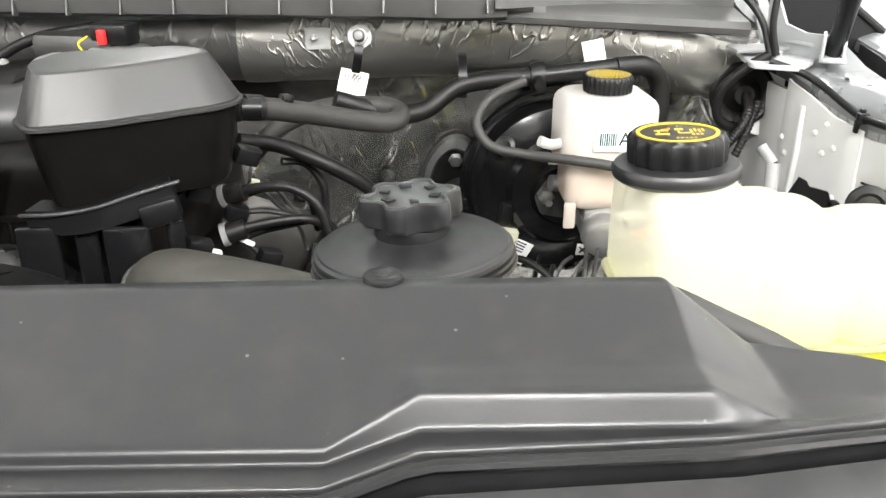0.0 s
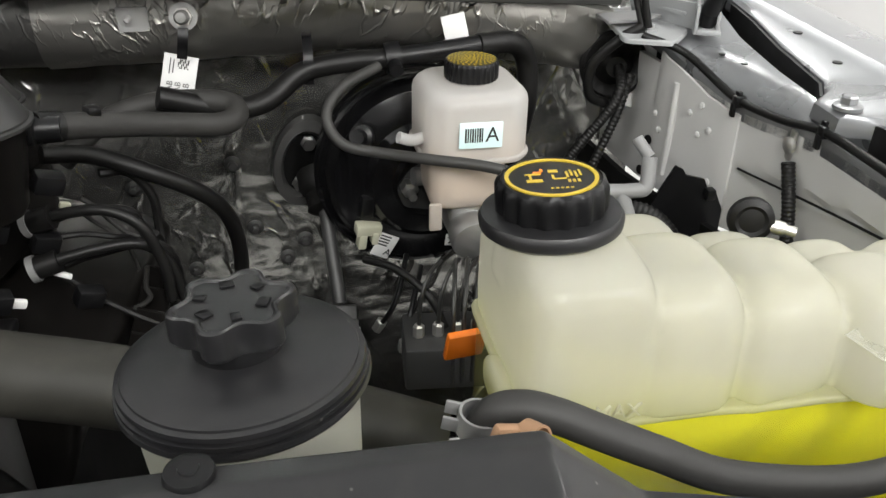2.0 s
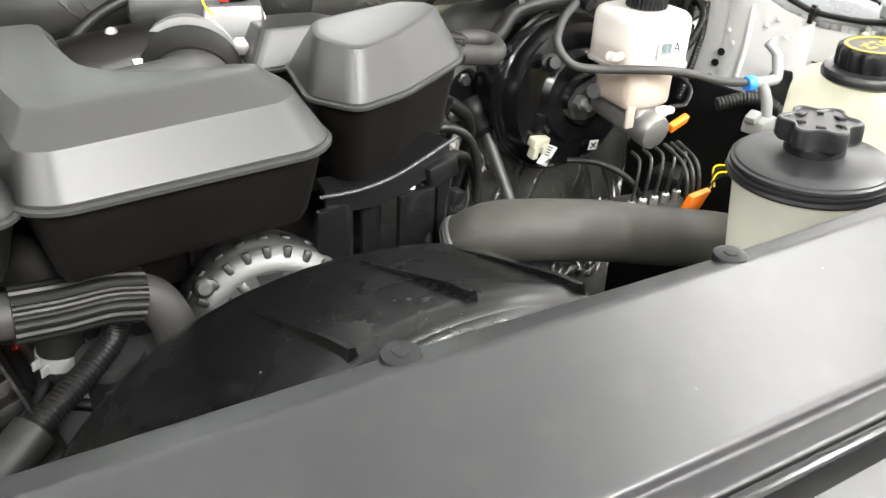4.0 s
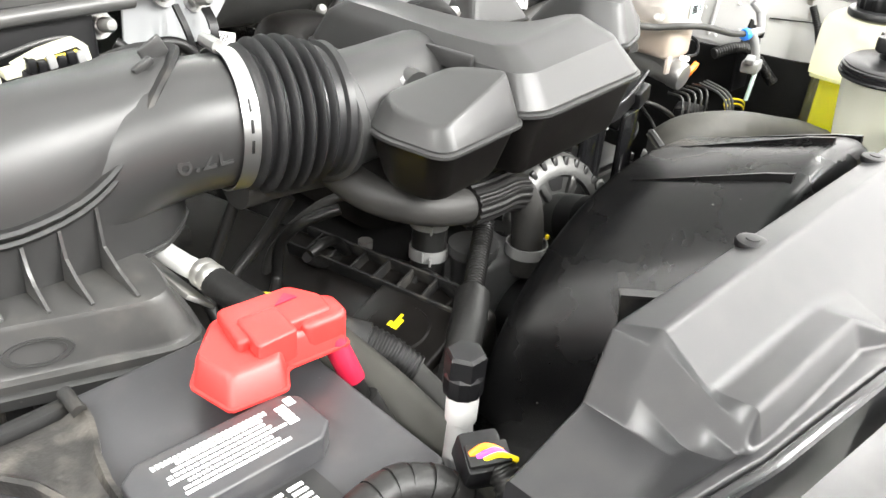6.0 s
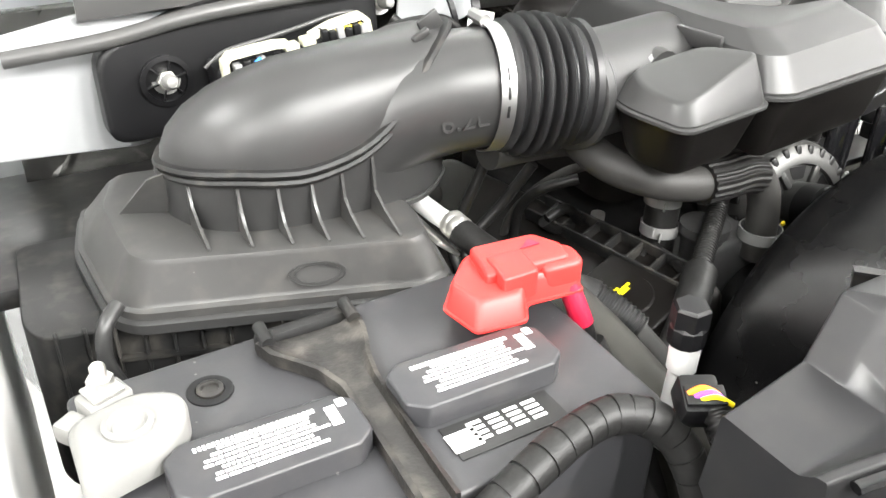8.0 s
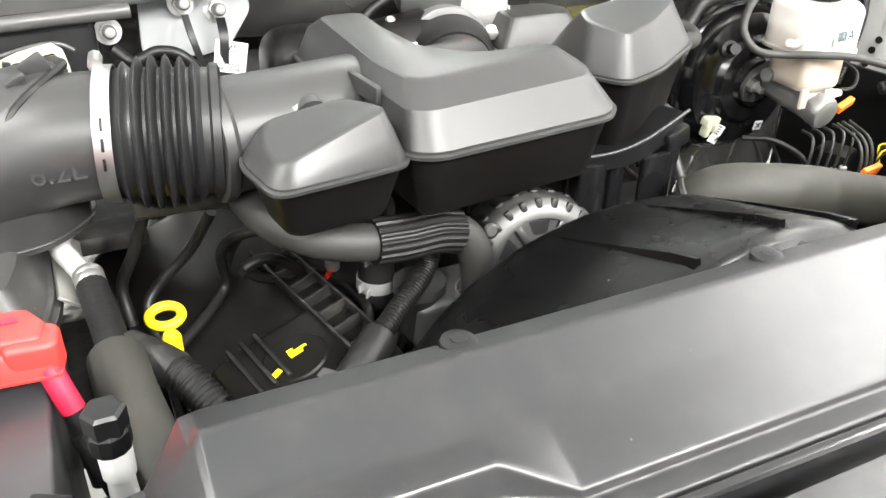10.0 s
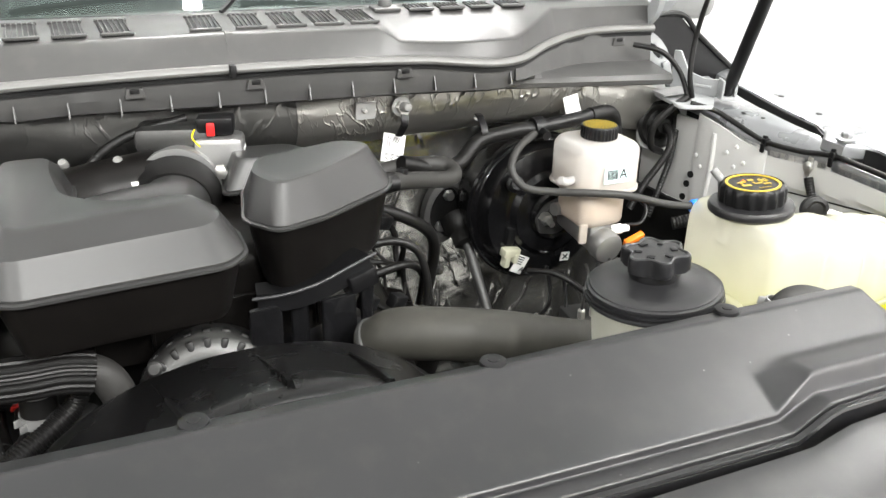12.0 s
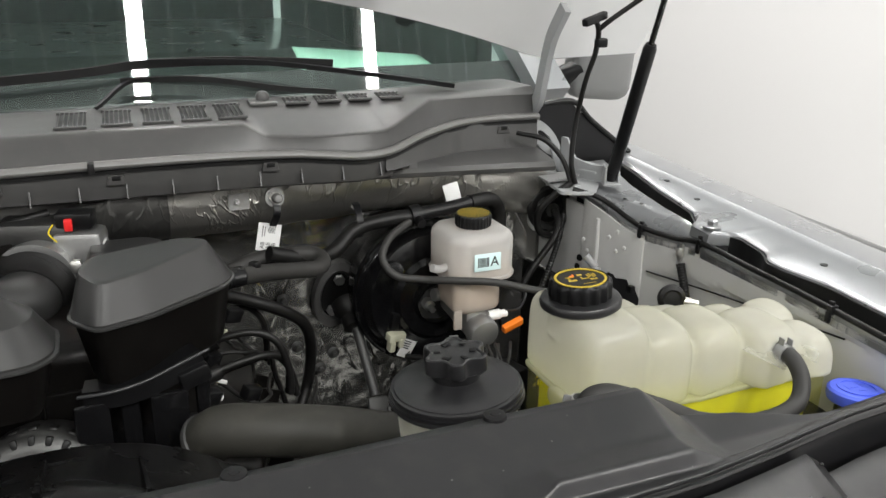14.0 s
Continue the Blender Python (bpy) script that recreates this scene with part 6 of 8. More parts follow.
# ABS unit with brake pipes and orange clip
abs_unit = thing("abs_block", (0.19, 0.82, 0.93), "aluminium brake hydraulic block with pipe fittings", "hydraulic block")
part("block", rbox(0.185, 0.83, 0.975, 0.11, 0.07, 0.05, 0.004, (0, 0, -5)), STEELDARK, abs_unit)
for i in range(5):
    x = 0.145 + 0.02 * i
    f = part("fitting", lathe([(0.006, 0), (0.006, 0.012), (0.004, 0.014)], 6, pose(x, 0.825, 1.0)), ZINC, abs_unit)
    part("pipe", tube([(x, 0.825, 1.01), (x + 0.002, 0.823, 1.045), (x + 0.012, 0.835, 1.065), (x + 0.03, 0.87, 1.06)], 0.0022, 8), CAST, f, "steel brake pipe")
single("pipe_clip", rbox(0.176, 0.750, 1.040, 0.038, 0.008, 0.036, 0.002, (20, 0, 8)), ORANGE, "orange plastic clip on the brake pipes", "clip", "orange clips")
single("pipe_clip", rbox(0.263, 0.881, 1.083, 0.036, 0.010, 0.013, 0.002, (20, -14, 10)), ORANGE, "orange plastic clip on the brake pipes", "clip", "orange clips")
single("abs_connector", rbox(0.245, 0.86, 1.0, 0.05, 0.05, 0.05, 0.006, (0, 0, 20)), BLACK, "black connector beside the hydraulic block", "connector")
for k in range(3):
    hose("brake_pipe", [(0.166 + 0.010 * k, 0.757, 0.99), (0.166 + 0.010 * k, 0.756, 1.03), (0.166 + 0.010 * k, 0.757, 1.065), (0.170 + 0.011 * k, 0.775, 1.085), (0.18 + 0.012 * k, 0.82, 1.09)], 0.0022, CAST, "steel brake pipe held in an orange clip", n=8, cat="pipe", group="brake pipes")
hose("brake_pipe", [(0.255, 0.893, 1.104), (0.275, 0.885, 1.108), (0.292, 0.90, 1.125), (0.29, 0.94, 1.13), (0.275, 0.96, 1.10), (0.28, 0.95, 1.04)], 0.003, BLACK, "thin black brake pipe looping from the master cylinder", n=8, cat="pipe")
for k in range(4):
    hose("yellow_wire", [(0.255 + 0.004 * k, 0.80, 1.02), (0.275, 0.80 + 0.004 * k, 1.035 + 0.003 * k), (0.30, 0.79, 1.03 + 0.004 * k), (0.32, 0.80, 1.0)], 0.0016, YELPL if k % 2 else BLACK, "thin wire in a bundle beside the hydraulic block", n=6, cat="wire", group="wire bundle")
for i, (a, b) in enumerate((((0.11, 0.90, 0.96), (0.13, 0.89, 1.0)), ((0.135, 0.87, 0.95), (0.142, 0.862, 1.0)))):
    ft = thing("pipe_fitting", a, "small brass and steel brake pipe fitting", "fitting", "pipe fittings")
    part("nut", lathe([(0.006, 0), (0.0065, 0.014), (0.004, 0.016)], 6, frame_of(a, Vector(b) - Vector(a))), ZINC, ft)
    part("pipe", tube([a, b, (b[0] + 0.02, b[1] + 0.05, b[2] + 0.03)], 0.003, 8), BLACK, ft)
hose("abs_cable", [(0.10, 0.91, 1.045), (0.13, 0.88, 1.048), (0.16, 0.85, 1.03), (0.175, 0.835, 1.0)], 0.0042, RUBBER, "black cable running down to the hydraulic block", cat="cable")

# grommet and harness at the corner
gr = thing("harness_grommet", (0.416, 1.06, 1.2), "round black rubber grommet with a wiring harness", "grommet")
GM = frame_of((0.415, 1.055, 1.202), (-0.12, -1, 0.1))
part("plate", moved(pillar([(-0.038, -0.036), (0.05, -0.06), (0.055, 0.05), (-0.034, 0.04)], -0.006, 0, 0.02, 0.002), GM), PAINT, gr, "grey painted corner plate")
part("ring", lathe([(0.040, 0), (0.041, 0.006), (0.036, 0.010), (0.028, 0.008), (0.024, 0.004), (0.016, 0.010), (0.012, 0.020)], 40, GM), RUBBER, gr, "ribbed rubber ring")
hose("corner_harness", [(0.415, 1.035, 1.205), (0.41, 1.01, 1.19), (0.395, 1.0, 1.165), (0.36, 1.0, 1.12), (0.335, 1.0, 1.08)], 0.0056, RUBBER, "ribbed black harness conduit leaving the grommet", (0.004, 0.0007), cat="conduit")
hose("corner_harness", [(0.425, 1.02, 1.20), (0.405, 1.0, 1.16), (0.385, 0.99, 1.12), (0.36, 0.98, 1.07)], 0.0045, RUBBER, "ribbed black harness conduit leaving the grommet", (0.005, 0.001), cat="conduit")
hose("corner_loop", [(0.42, 0.995, 1.262), (0.395, 1.0, 1.245), (0.372, 1.01, 1.215), (0.375, 1.015, 1.18), (0.40, 1.02, 1.165)], 0.006, RUBBER, "black cable loop round the grommet", cat="cable")
hose("hood_cable", [(0.425, 0.99, 1.262), (0.418, 0.995, 1.30), (0.424, 1.0, 1.36), (0.428, 0.985, 1.43), (0.434, 0.972, 1.475), (0.432, 0.965, 1.51), (0.415, 0.955, 1.53)], 0.0042, RUBBER, "black cable rising to the raised hood", cat="cable")
hose("hood_cable", [(0.432, 0.965, 1.51), (0.45, 0.95, 1.53), (0.485, 0.93, 1.56)], 0.004, RUBBER, "black cable rising to the raised hood", cat="cable")
single("cable_anchor", join(rbox(0.418, 0.955, 1.527, 0.05, 0.012, 0.012, 0.003, (0, -12, 20)), rbox(0.44, 0.968, 1.49, 0.018, 0.014, 0.014, 0.003)), BLACK, "black cable anchor on the hood hinge", "clip")
hose("cowl_cable", [(0.35, 1.06, 1.338), (0.385, 1.03, 1.330), (0.41, 1.01, 1.30), (0.42, 0.995, 1.262)], 0.0042, RUBBER, "black cable dropping from the cowl end", cat="cable")
hose("rail_cable", [(0.412, 0.975, 1.258), (0.445, 0.960, 1.248), (0.461, 0.940, 1.238), (0.473, 0.90, 1.224), (0.481, 0.868, 1.217), (0.493, 0.81, 1.219), (0.503, 0.76, 1.226), (0.506, 0.66, 1.224), (0.508, 0.55, 1.222), (0.510, 0.40, 1.216), (0.512, 0.3, 1.21)], 0.0042, RUBBER, "black cable clipped along the fender rail", cat="cable", sub=10)
for cx, cy, cz in ((0.479, 0.872, 1.217), (0.503, 0.762, 1.226), (0.507, 0.52, 1.222)):
    cl = thing("rail_clip", (cx, cy, cz), "black plastic cable clip on the fender rail", "clip", "rail clips")
    part("saddle", rbox(cx, cy, cz, 0.012, 0.009, 0.012, 0.002), BLACK, cl)
    part("tab", rbox(cx - 0.005, cy, cz - 0.009, 0.004, 0.007, 0.014, 0.001), BLACK, cl)
    part("ear", rbox(cx, cy + 0.002, cz + 0.007, 0.005, 0.007, 0.006, 0.001), BLACK, cl)
gw = thing("ground_wire", (0.465, 0.755, 1.15), "black ground cable with a crimped ring terminal", "cable")
part("cable", tube([(0.493, 0.790, 1.185), (0.491, 0.778, 1.165), (0.489, 0.765, 1.14), (0.487, 0.75, 1.09)], 0.006, 12, 8, (0.004, 0.0008)), RUBBER, gw)
part("terminal", join(rbox(0.496, 0.796, 1.200, 0.003, 0.009, 0.03, 0.001, (6, 0, 0)), lathe([(0.008, 0), (0.008, 0.004), (0.005, 0.006)], 14, frame_of((0.496, 0.796, 1.200), (-1, 0, 0)))), ZINC, gw)
hn = thing("bump_stop", (0.393, 0.678, 1.17), "round black rubber cap with a metal stem behind the tank", "rubber cap")
part("disc", lathe([(0.008, -0.02), (0.016, -0.009), (0.0188, -0.002), (0.0182, 0.004), (0.013, 0.007), (0.010, 0.005), (0.004, 0.006)], 28, frame_of((0.393, 0.678, 1.190), (-0.35, -0.9, 0.15))), RUBBER, hn)
part("stem", lathe([(0.006, 0), (0.006, 0.010), (0.0045, 0.012), (0.0045, 0.02)], 12, frame_of((0.408, 0.672, 1.186), (0.8, -0.5, -0.1))), ZINC, hn)
part("lead", tube([(0.396, 0.690, 1.185), (0.402, 0.71, 1.15), (0.42, 0.72, 1.08), (0.45, 0.73, 1.03)], 0.006, 10), RUBBER, hn)
apb = thing("apron_bracket", (0.44, 0.864, 1.05), "black steel bracket standing beside the inner apron", "bracket")
part("plate", stack([[(x, y, z) for x, z in ((0.394, 1.108), (0.418, 1.154), (0.426, 1.150), (0.430, 1.143), (0.452, 1.137), (0.456, 1.128), (0.468, 1.12), (0.478, 1.10), (0.478, 1.02), (0.40, 1.02))] for y in (0.862, 0.866)]), BLACK, apb)
part("tab", rbox(0.458, 0.858, 1.122, 0.010, 0.012, 0.012, 0.002), BLACK, apb)
hose("apron_conduit", [(0.33, 0.88, 1.10), (0.37, 0.86, 1.11), (0.40, 0.84, 1.10), (0.43, 0.80, 1.05)], 0.009, RUBBER, "ribbed black conduit behind the coolant tank", (0.005, 0.001), cat="conduit")
single("sensor_block", join(rbox(0.34, 0.81, 1.095, 0.045, 0.03, 0.02, 0.004, (0, 0, 15)), rbox(0.318, 0.805, 1.11, 0.02, 0.016, 0.012, 0.003, (0, -20, 15))), GREYPL, "grey plastic connector behind the coolant tank", "connector")
single("blue_tape", rbox(0.335, 0.80, 1.06, 0.012, 0.004, 0.05, 0.001, (0, 12, 0)), CYAN, "strip of pale blue tape on a cable", "tape")

# ---- engine: hose to the radiator ----
rh = thing("radiator_hose", (-0.05, 0.61, 1.12), "thick olive grey radiator hose behind the fan shroud", "hose")
part("hose", tube([(-0.225, 0.655, 1.125), (-0.205, 0.638, 1.145), (-0.165, 0.622, 1.147), (-0.10, 0.612, 1.136), (-0.03, 0.605, 1.117), (0.05, 0.60, 1.095), (0.12, 0.59, 1.07)], 0.0285, 24, 8), OLIVEHOSE, rh)
part("end_bead", lathe([(0.0285, -0.004), (0.0305, -0.002), (0.0305, 0.002), (0.0285, 0.004)], 28, frame_of((-0.222, 0.652, 1.129), (-0.6, 0.5, -0.6))), STEELDARK, rh, "thin grey end band")


# ---- air intake: resonator boxes, duct and bellows ----
intake = thing("intake_resonator", (-0.45, 0.70, 1.19), "matte black plastic intake resonator with a swept arm", "intake resonator")
a_low = [(-0.566, 0.612), (-0.545, 0.600), (-0.372, 0.618), (-0.352, 0.640), (-0.352, 0.700), (-0.385, 0.722), (-0.448, 0.722), (-0.485, 0.745), (-0.498, 0.80), (-0.498, 0.885), (-0.575, 0.885), (-0.575, 0.70)]
a_mid = [(-0.561, 0.626), (-0.543, 0.617), (-0.384, 0.642), (-0.369, 0.662), (-0.369, 0.695), (-0.395, 0.708), (-0.455, 0.708), (-0.494, 0.738), (-0.506, 0.80), (-0.506, 0.87), (-0.568, 0.87), (-0.568, 0.70)]
a_top = [(-0.549, 0.655), (-0.535, 0.647), (-0.402, 0.672), (-0.390, 0.682), (-0.390, 0.688), (-0.405, 0.694), (-0.465, 0.693), (-0.505, 0.730), (-0.515, 0.80), (-0.515, 0.85), (-0.560, 0.85), (-0.558, 0.70)]
RA = [0.014] * 12
RA[6] = 0.03


def blend(p, q, t):
    return [(lerp(a[0], b[0], t), lerp(a[1], b[1], t)) for a, b in zip(p, q)]


part("upper_shell", stack([at_z(rpoly(p, RA, 5), z) for p, z in ((a_low, 1.2625), (a_low, 1.2655), (blend(a_low, a_mid, 0.85), 1.289), (a_mid, 1.2935), (blend(a_mid, a_top, 0.35), 1.2985), (blend(a_mid, a_top, 0.9), 1.306), (a_top, 1.3075), (inset(a_top, 0.005), 1.3085))]), BOX, intake, "satin black upper shell", 22)
part("seam", stack([at_z(rpoly(inset(a_low, d), RA, 5), z) for d, z in ((-0.001, 1.2585), (-0.0035, 1.2595), (-0.0035, 1.2622), (-0.001, 1.263))]), BOX, intake)
# The lower half takes the darker copy of BOX as painted shade.
a_bot = inset(a_low, 0.016)
part("lower_shell", stack([at_z(rpoly(p, RA, 5), z) for p, z in ((inset(a_bot, 0.012), 1.196), (inset(a_bot, 0.004), 1.199), (a_bot, 1.206), (inset(a_low, 0.003), 1.258), (inset(a_low, 0.002), 1.2605))]), BOXLOW, intake, "lower shell, its shade put into the colour", 25)
duct_line = glide([(-0.700, 0.714, 1.257), (-0.64, 0.722, 1.256), (-0.58, 0.735, 1.255), (-0.53, 0.75, 1.252)], 8)
part("duct", sweep(duct_line, [(0.049 * math.cos(a), 0.048 * math.sin(a)) for a in (i * math.pi / 18 for i in range(36))]), BOX, intake, "round duct to the bellows")
part("duct_step", lathe([(0.050, 0), (0.0535, 0.002), (0.0535, 0.010), (0.050, 0.014)], 36, frame_of((-0.702, 0.7135, 1.257), (1, 0.11, 0))), BOX, intake)
elbow = glide([(-0.537, 0.84, 1.228), (-0.535, 0.895, 1.226), (-0.49, 0.935, 1.226), (-0.44, 0.945, 1.230), (-0.40, 0.945, 1.235)], 8)
part("elbow", sweep(elbow, [(0.042 * math.cos(a), 0.040 * math.sin(a)) for a in (i * math.pi / 16 for i in range(32))]), BOXLOW, intake, "dark rear chamber of the intake")
inner = glide([(-0.50, 0.815, 1.225), (-0.47, 0.835, 1.226), (-0.43, 0.850, 1.226), (-0.397, 0.865, 1.226), (-0.386, 0.915, 1.228)], 8)
part("throttle_duct", sweep(inner, [(0.040 * math.cos(a), 0.037 * math.sin(a)) for a in (i * math.pi / 16 for i in range(32))]), BOX, intake, "curved duct to the throttle body")
part("mount_boss", lathe([(0.013, 0), (0.014, 0.006), (0.012, 0.010), (0.004, 0.0115)], 22, pose(-0.627, 0.694, 1.278, 12, 0, 0)), GREYPL, intake)
part("brace", rbox(-0.572, 0.69, 1.292, 0.006, 0.05, 0.016, 0.002, (0, 0, 8)), BOX, intake)


def resonator(name, label, low, top, z0, zs, r, down=0.014):
    """Two-part moulded box; top gives the rim of the upper facet with its heights."""
    t = thing(name, (low[0][0], low[0][1], z0), label, "resonator box", "resonator boxes")
    n = len(low)
    fit = np.linalg.lstsq(np.array([(p[0], p[1], 1.0) for p in top]), np.array([p[2] for p in top]), rcond=None)[0]
    top = [(p[0], p[1], float(fit[0] * p[0] + fit[1] * p[1] + fit[2])) for p in top]

    def ring(k, e):
        flat = blend(low, top, k)
        p = rpoly(inset(flat, e) if e else flat, r, 5)
        return [(q.x, q.y, lerp(zs, float(fit[0] * q.x + fit[1] * q.y + fit[2]), min(1.0, k ** 0.88))) for i, q in enumerate(p)]
    tops = [[(q[0], q[1], q[2]) for q in ring(1.0, 0)]]
    cen = Vector((sum(p[0] for p in top) / n, sum(p[1] for p in top) / n, sum(p[2] for p in top) / n))
    rim = [[tuple(Vector(q).lerp(cen, f) + Vector((0, 0, h))) for q in tops[0]] for f, h in ((0.05, 0.0012), (0.10, 0.0015), (0.3, 0.0015), (0.6, 0.0015), (0.9, 0.0015))]
    rings = [at_z(rpoly(low, r, 5), zs), at_z(rpoly(low, r, 5), zs + 0.002)] + [ring(k, 0) for k in (0.5, 0.9, 0.95)] + tops + rim
    part("upper_shell", stack(rings), BOX, t, "satin black upper shell", 18)
    part("seam", stack([at_z(rpoly(inset(low, d), r, 5), z) for d, z in ((-0.001, zs - 0.004), (-0.003, zs - 0.003), (-0.003, zs - 0.0005), (-0.001, zs + 0.0004))]), BOX, t)
    b = inset(low, down)
    part("lower_shell", stack([at_z(rpoly(p, r, 5), z) for p, z in ((inset(b, 0.012), z0), (inset(b, 0.004), z0 + 0.003), (b, z0 + 0.010), (inset(low, 0.002), zs - 0.003), (inset(low, 0.001), zs - 0.001))]), BOXLOW, t, "lower shell, its shade put into the colour", 25)
    return t


rs = resonator("small_resonator", "small faceted black resonator box beside the intake", [(-0.688, 0.650), (-0.678, 0.588), (-0.570, 0.602), (-0.562, 0.636), (-0.582, 0.685), (-0.675, 0.685)],
               [(-0.675, 0.645, 1.275), (-0.672, 0.600, 1.277), (-0.581, 0.613, 1.295), (-0.590, 0.634, 1.306), (-0.604, 0.657, 1.304), (-0.665, 0.674, 1.278)], 1.208, 1.261, 0.016)
part("neck", tube([(-0.62, 0.68, 1.275), (-0.62, 0.715, 1.277)], 0.016, 16), BOX, rs)
rb = resonator("rear_resonator", "faceted black resonator box above the valve cover", [(-0.340, 0.712), (-0.313, 0.674), (-0.262, 0.692), (-0.178, 0.748), (-0.163, 0.772), (-0.165, 0.80), (-0.20, 0.83), (-0.325, 0.80)],
               [(-0.328, 0.728, 1.308), (-0.307, 0.690, 1.304), (-0.262, 0.712, 1.309), (-0.205, 0.757, 1.309), (-0.187, 0.776, 1.306), (-0.190, 0.790, 1.307), (-0.215, 0.80, 1.312), (-0.315, 0.765, 1.312)], 1.185, 1.266, 0.014)
part("hose_spigot", join(lathe([(0.010, 0), (0.013, 0.004), (0.013, 0.010), (0.010, 0.012), (0.010, 0.03)], 18, frame_of((-0.176, 0.795, 1.253), (1, 0.15, -0.05)))), BLACK, rb)
resonator("rear_plenum_box", "dark faceted plastic box beside the throttle body", [(-0.335, 0.875), (-0.215, 0.885), (-0.205, 0.93), (-0.23, 0.965), (-0.325, 0.96)], [(-0.316, 0.893, 1.268), (-0.232, 0.900, 1.266), (-0.224, 0.925, 1.264), (-0.243, 0.948, 1.266), (-0.314, 0.945, 1.268)], 1.19, 1.235, 0.014)
plen = thing("intake_plenum", (-0.40, 0.86, 1.10), "dark plastic intake plenum under the ducts", "plenum")
PLAN = [(-0.60, 0.75), (-0.25, 0.75), (-0.20, 0.98), (-0.60, 0.98)]
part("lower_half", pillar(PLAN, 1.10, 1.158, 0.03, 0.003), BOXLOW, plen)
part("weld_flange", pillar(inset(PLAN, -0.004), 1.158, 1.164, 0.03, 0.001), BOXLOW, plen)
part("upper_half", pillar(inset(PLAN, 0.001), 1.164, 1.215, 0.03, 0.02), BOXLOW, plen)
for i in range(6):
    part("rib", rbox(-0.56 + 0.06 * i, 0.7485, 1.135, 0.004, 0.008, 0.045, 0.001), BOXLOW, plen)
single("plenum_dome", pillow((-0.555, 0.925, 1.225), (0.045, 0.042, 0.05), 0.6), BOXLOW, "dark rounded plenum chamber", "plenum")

bell = thing("intake_bellows", (-0.735, 0.72, 1.2), "black ribbed rubber intake bellows with a steel clamp", "bellows")
AX = Vector((1, -0.20, -0.05)).normalized()
BMx = frame_of((-0.772, 0.733, 1.266), AX)
prof = [(0.049, 0.0)]
for i in range(6):
    b = 0.010 + 0.0108 * i
    k = (0.0565, 0.0605, 0.062, 0.062, 0.0605, 0.057)[i]
    prof += [(0.0515, b), (k - 0.002, b + 0.0022), (k, b + 0.0040), (k - 0.002, b + 0.0058), (0.0515, b + 0.0085)]
prof += [(0.0515, 0.078), (0.055, 0.080), (0.055, 0.086), (0.05, 0.088)]
part("ribs", lathe(prof, 56, BMx), BELLOWS, bell, "rubber ribs", 50)
piece = part("clamp_band", stack([circle(r, 56, z) for r, z in ((0.0535, -0.006), (0.0545, -0.006), (0.0545, 0.007), (0.0535, 0.007))], False, False), STEEL, bell, "shiny worm-drive clamp band")
piece.data.transform(BMx)
for ang in (0, 16, 32):
    part("clamp_slot", moved(rbox(0.0547, 0, 0.0005, 0.0012, 0.010, 0.0022, 0.0004), BMx @ pose(0, 0, 0, 0, 0, ang + 150)), SEAL, bell)
part("clamp_screw", lathe([(0.0055, -0.012), (0.0055, 0.012)], 8, frame_of((-0.772, 0.745, 1.322), (0.1, 1, 0))), STEEL, bell)

# ---- air cleaner ----
ac = thing("air_cleaner", (-0.98, 0.72, 1.05), "large black air cleaner housing with a domed lid and ribs", "air cleaner")
outl = glide([(-0.772, 0.733, 1.266), (-0.81, 0.742, 1.263), (-0.85, 0.754, 1.250), (-0.89, 0.765, 1.222), (-0.92, 0.775, 1.185)], 8)
part("outlet", sweep(outl, [(0.0505 * math.cos(a), 0.0505 * math.sin(a)) for a in (i * math.pi / 20 for i in range(40))], [1 + 0.0006 * i for i in range(len(outl))]), BOX, ac, "round outlet pipe")
lettering("embossed_size", "6.2L", 0.024, pose(-0.815, 0.6925, 1.258, 84, -6, -14), BOX, ac, 0.0014)
# domed snorkel: half-round sections from the blunt end to the outlet collar
DX = [-1.036, -1.033, -1.026, -1.012, -0.992, -0.968, -0.94, -0.90, -0.868, -0.848, -0.832, -0.815, -0.803, -0.797]
DF = [0.778, 0.768, 0.752, 0.735, 0.722, 0.714, 0.710, 0.710, 0.713, 0.716, 0.722, 0.735, 0.748, 0.757]
DR = [0.786, 0.796, 0.806, 0.812, 0.816, 0.817, 0.816, 0.814, 0.812, 0.808, 0.802, 0.790, 0.778, 0.765]
DJ = [1.232, 1.233, 1.235, 1.237, 1.238, 1.236, 1.235, 1.243, 1.261, 1.284, 1.302, 1.311, 1.315, 1.3165]
DT = [1.236, 1.246, 1.260, 1.276, 1.289, 1.299, 1.307, 1.3115, 1.313, 1.314, 1.3155, 1.317, 1.318, 1.3175]
rows = []
for xf, yf_, yr_, zj_, zt_ in zip(DX, DF, DR, DJ, DT):
    row = []
    for j in range(19):
        a = math.pi * j / 18
        c, s_ = math.cos(a), math.sin(a)
        row.append((xf, (yf_ + yr_) / 2 - (yr_ - yf_) / 2 * math.copysign(abs(c) ** 0.92, c), zj_ + (zt_ - zj_) * abs(s_) ** 0.97))
    rows.append(row)
part("dome", sheet(rows), BOX, ac, "smooth satin black domed snorkel", 70)
jl = [Vector((a, b, c)) for a, b, c in zip(DX, DF, DJ)] + [Vector((a, b, c)) for a, b, c in list(zip(DX, DR, DJ))[::-1]]
jl = glide(jl + jl[:1], 3)[:-1]
for dz, w in ((0.0, 0.0075), (-0.007, 0.0070)):
    line = [v + Vector((0, 0, dz)) for v in jl]
    part("joint_rim", sweep(line + line[:2], [(w * math.cos(a) * 0.75, w * math.sin(a) * 0.5) for a in (i * math.pi / 4 for i in range(8))]), DUSTY, ac)
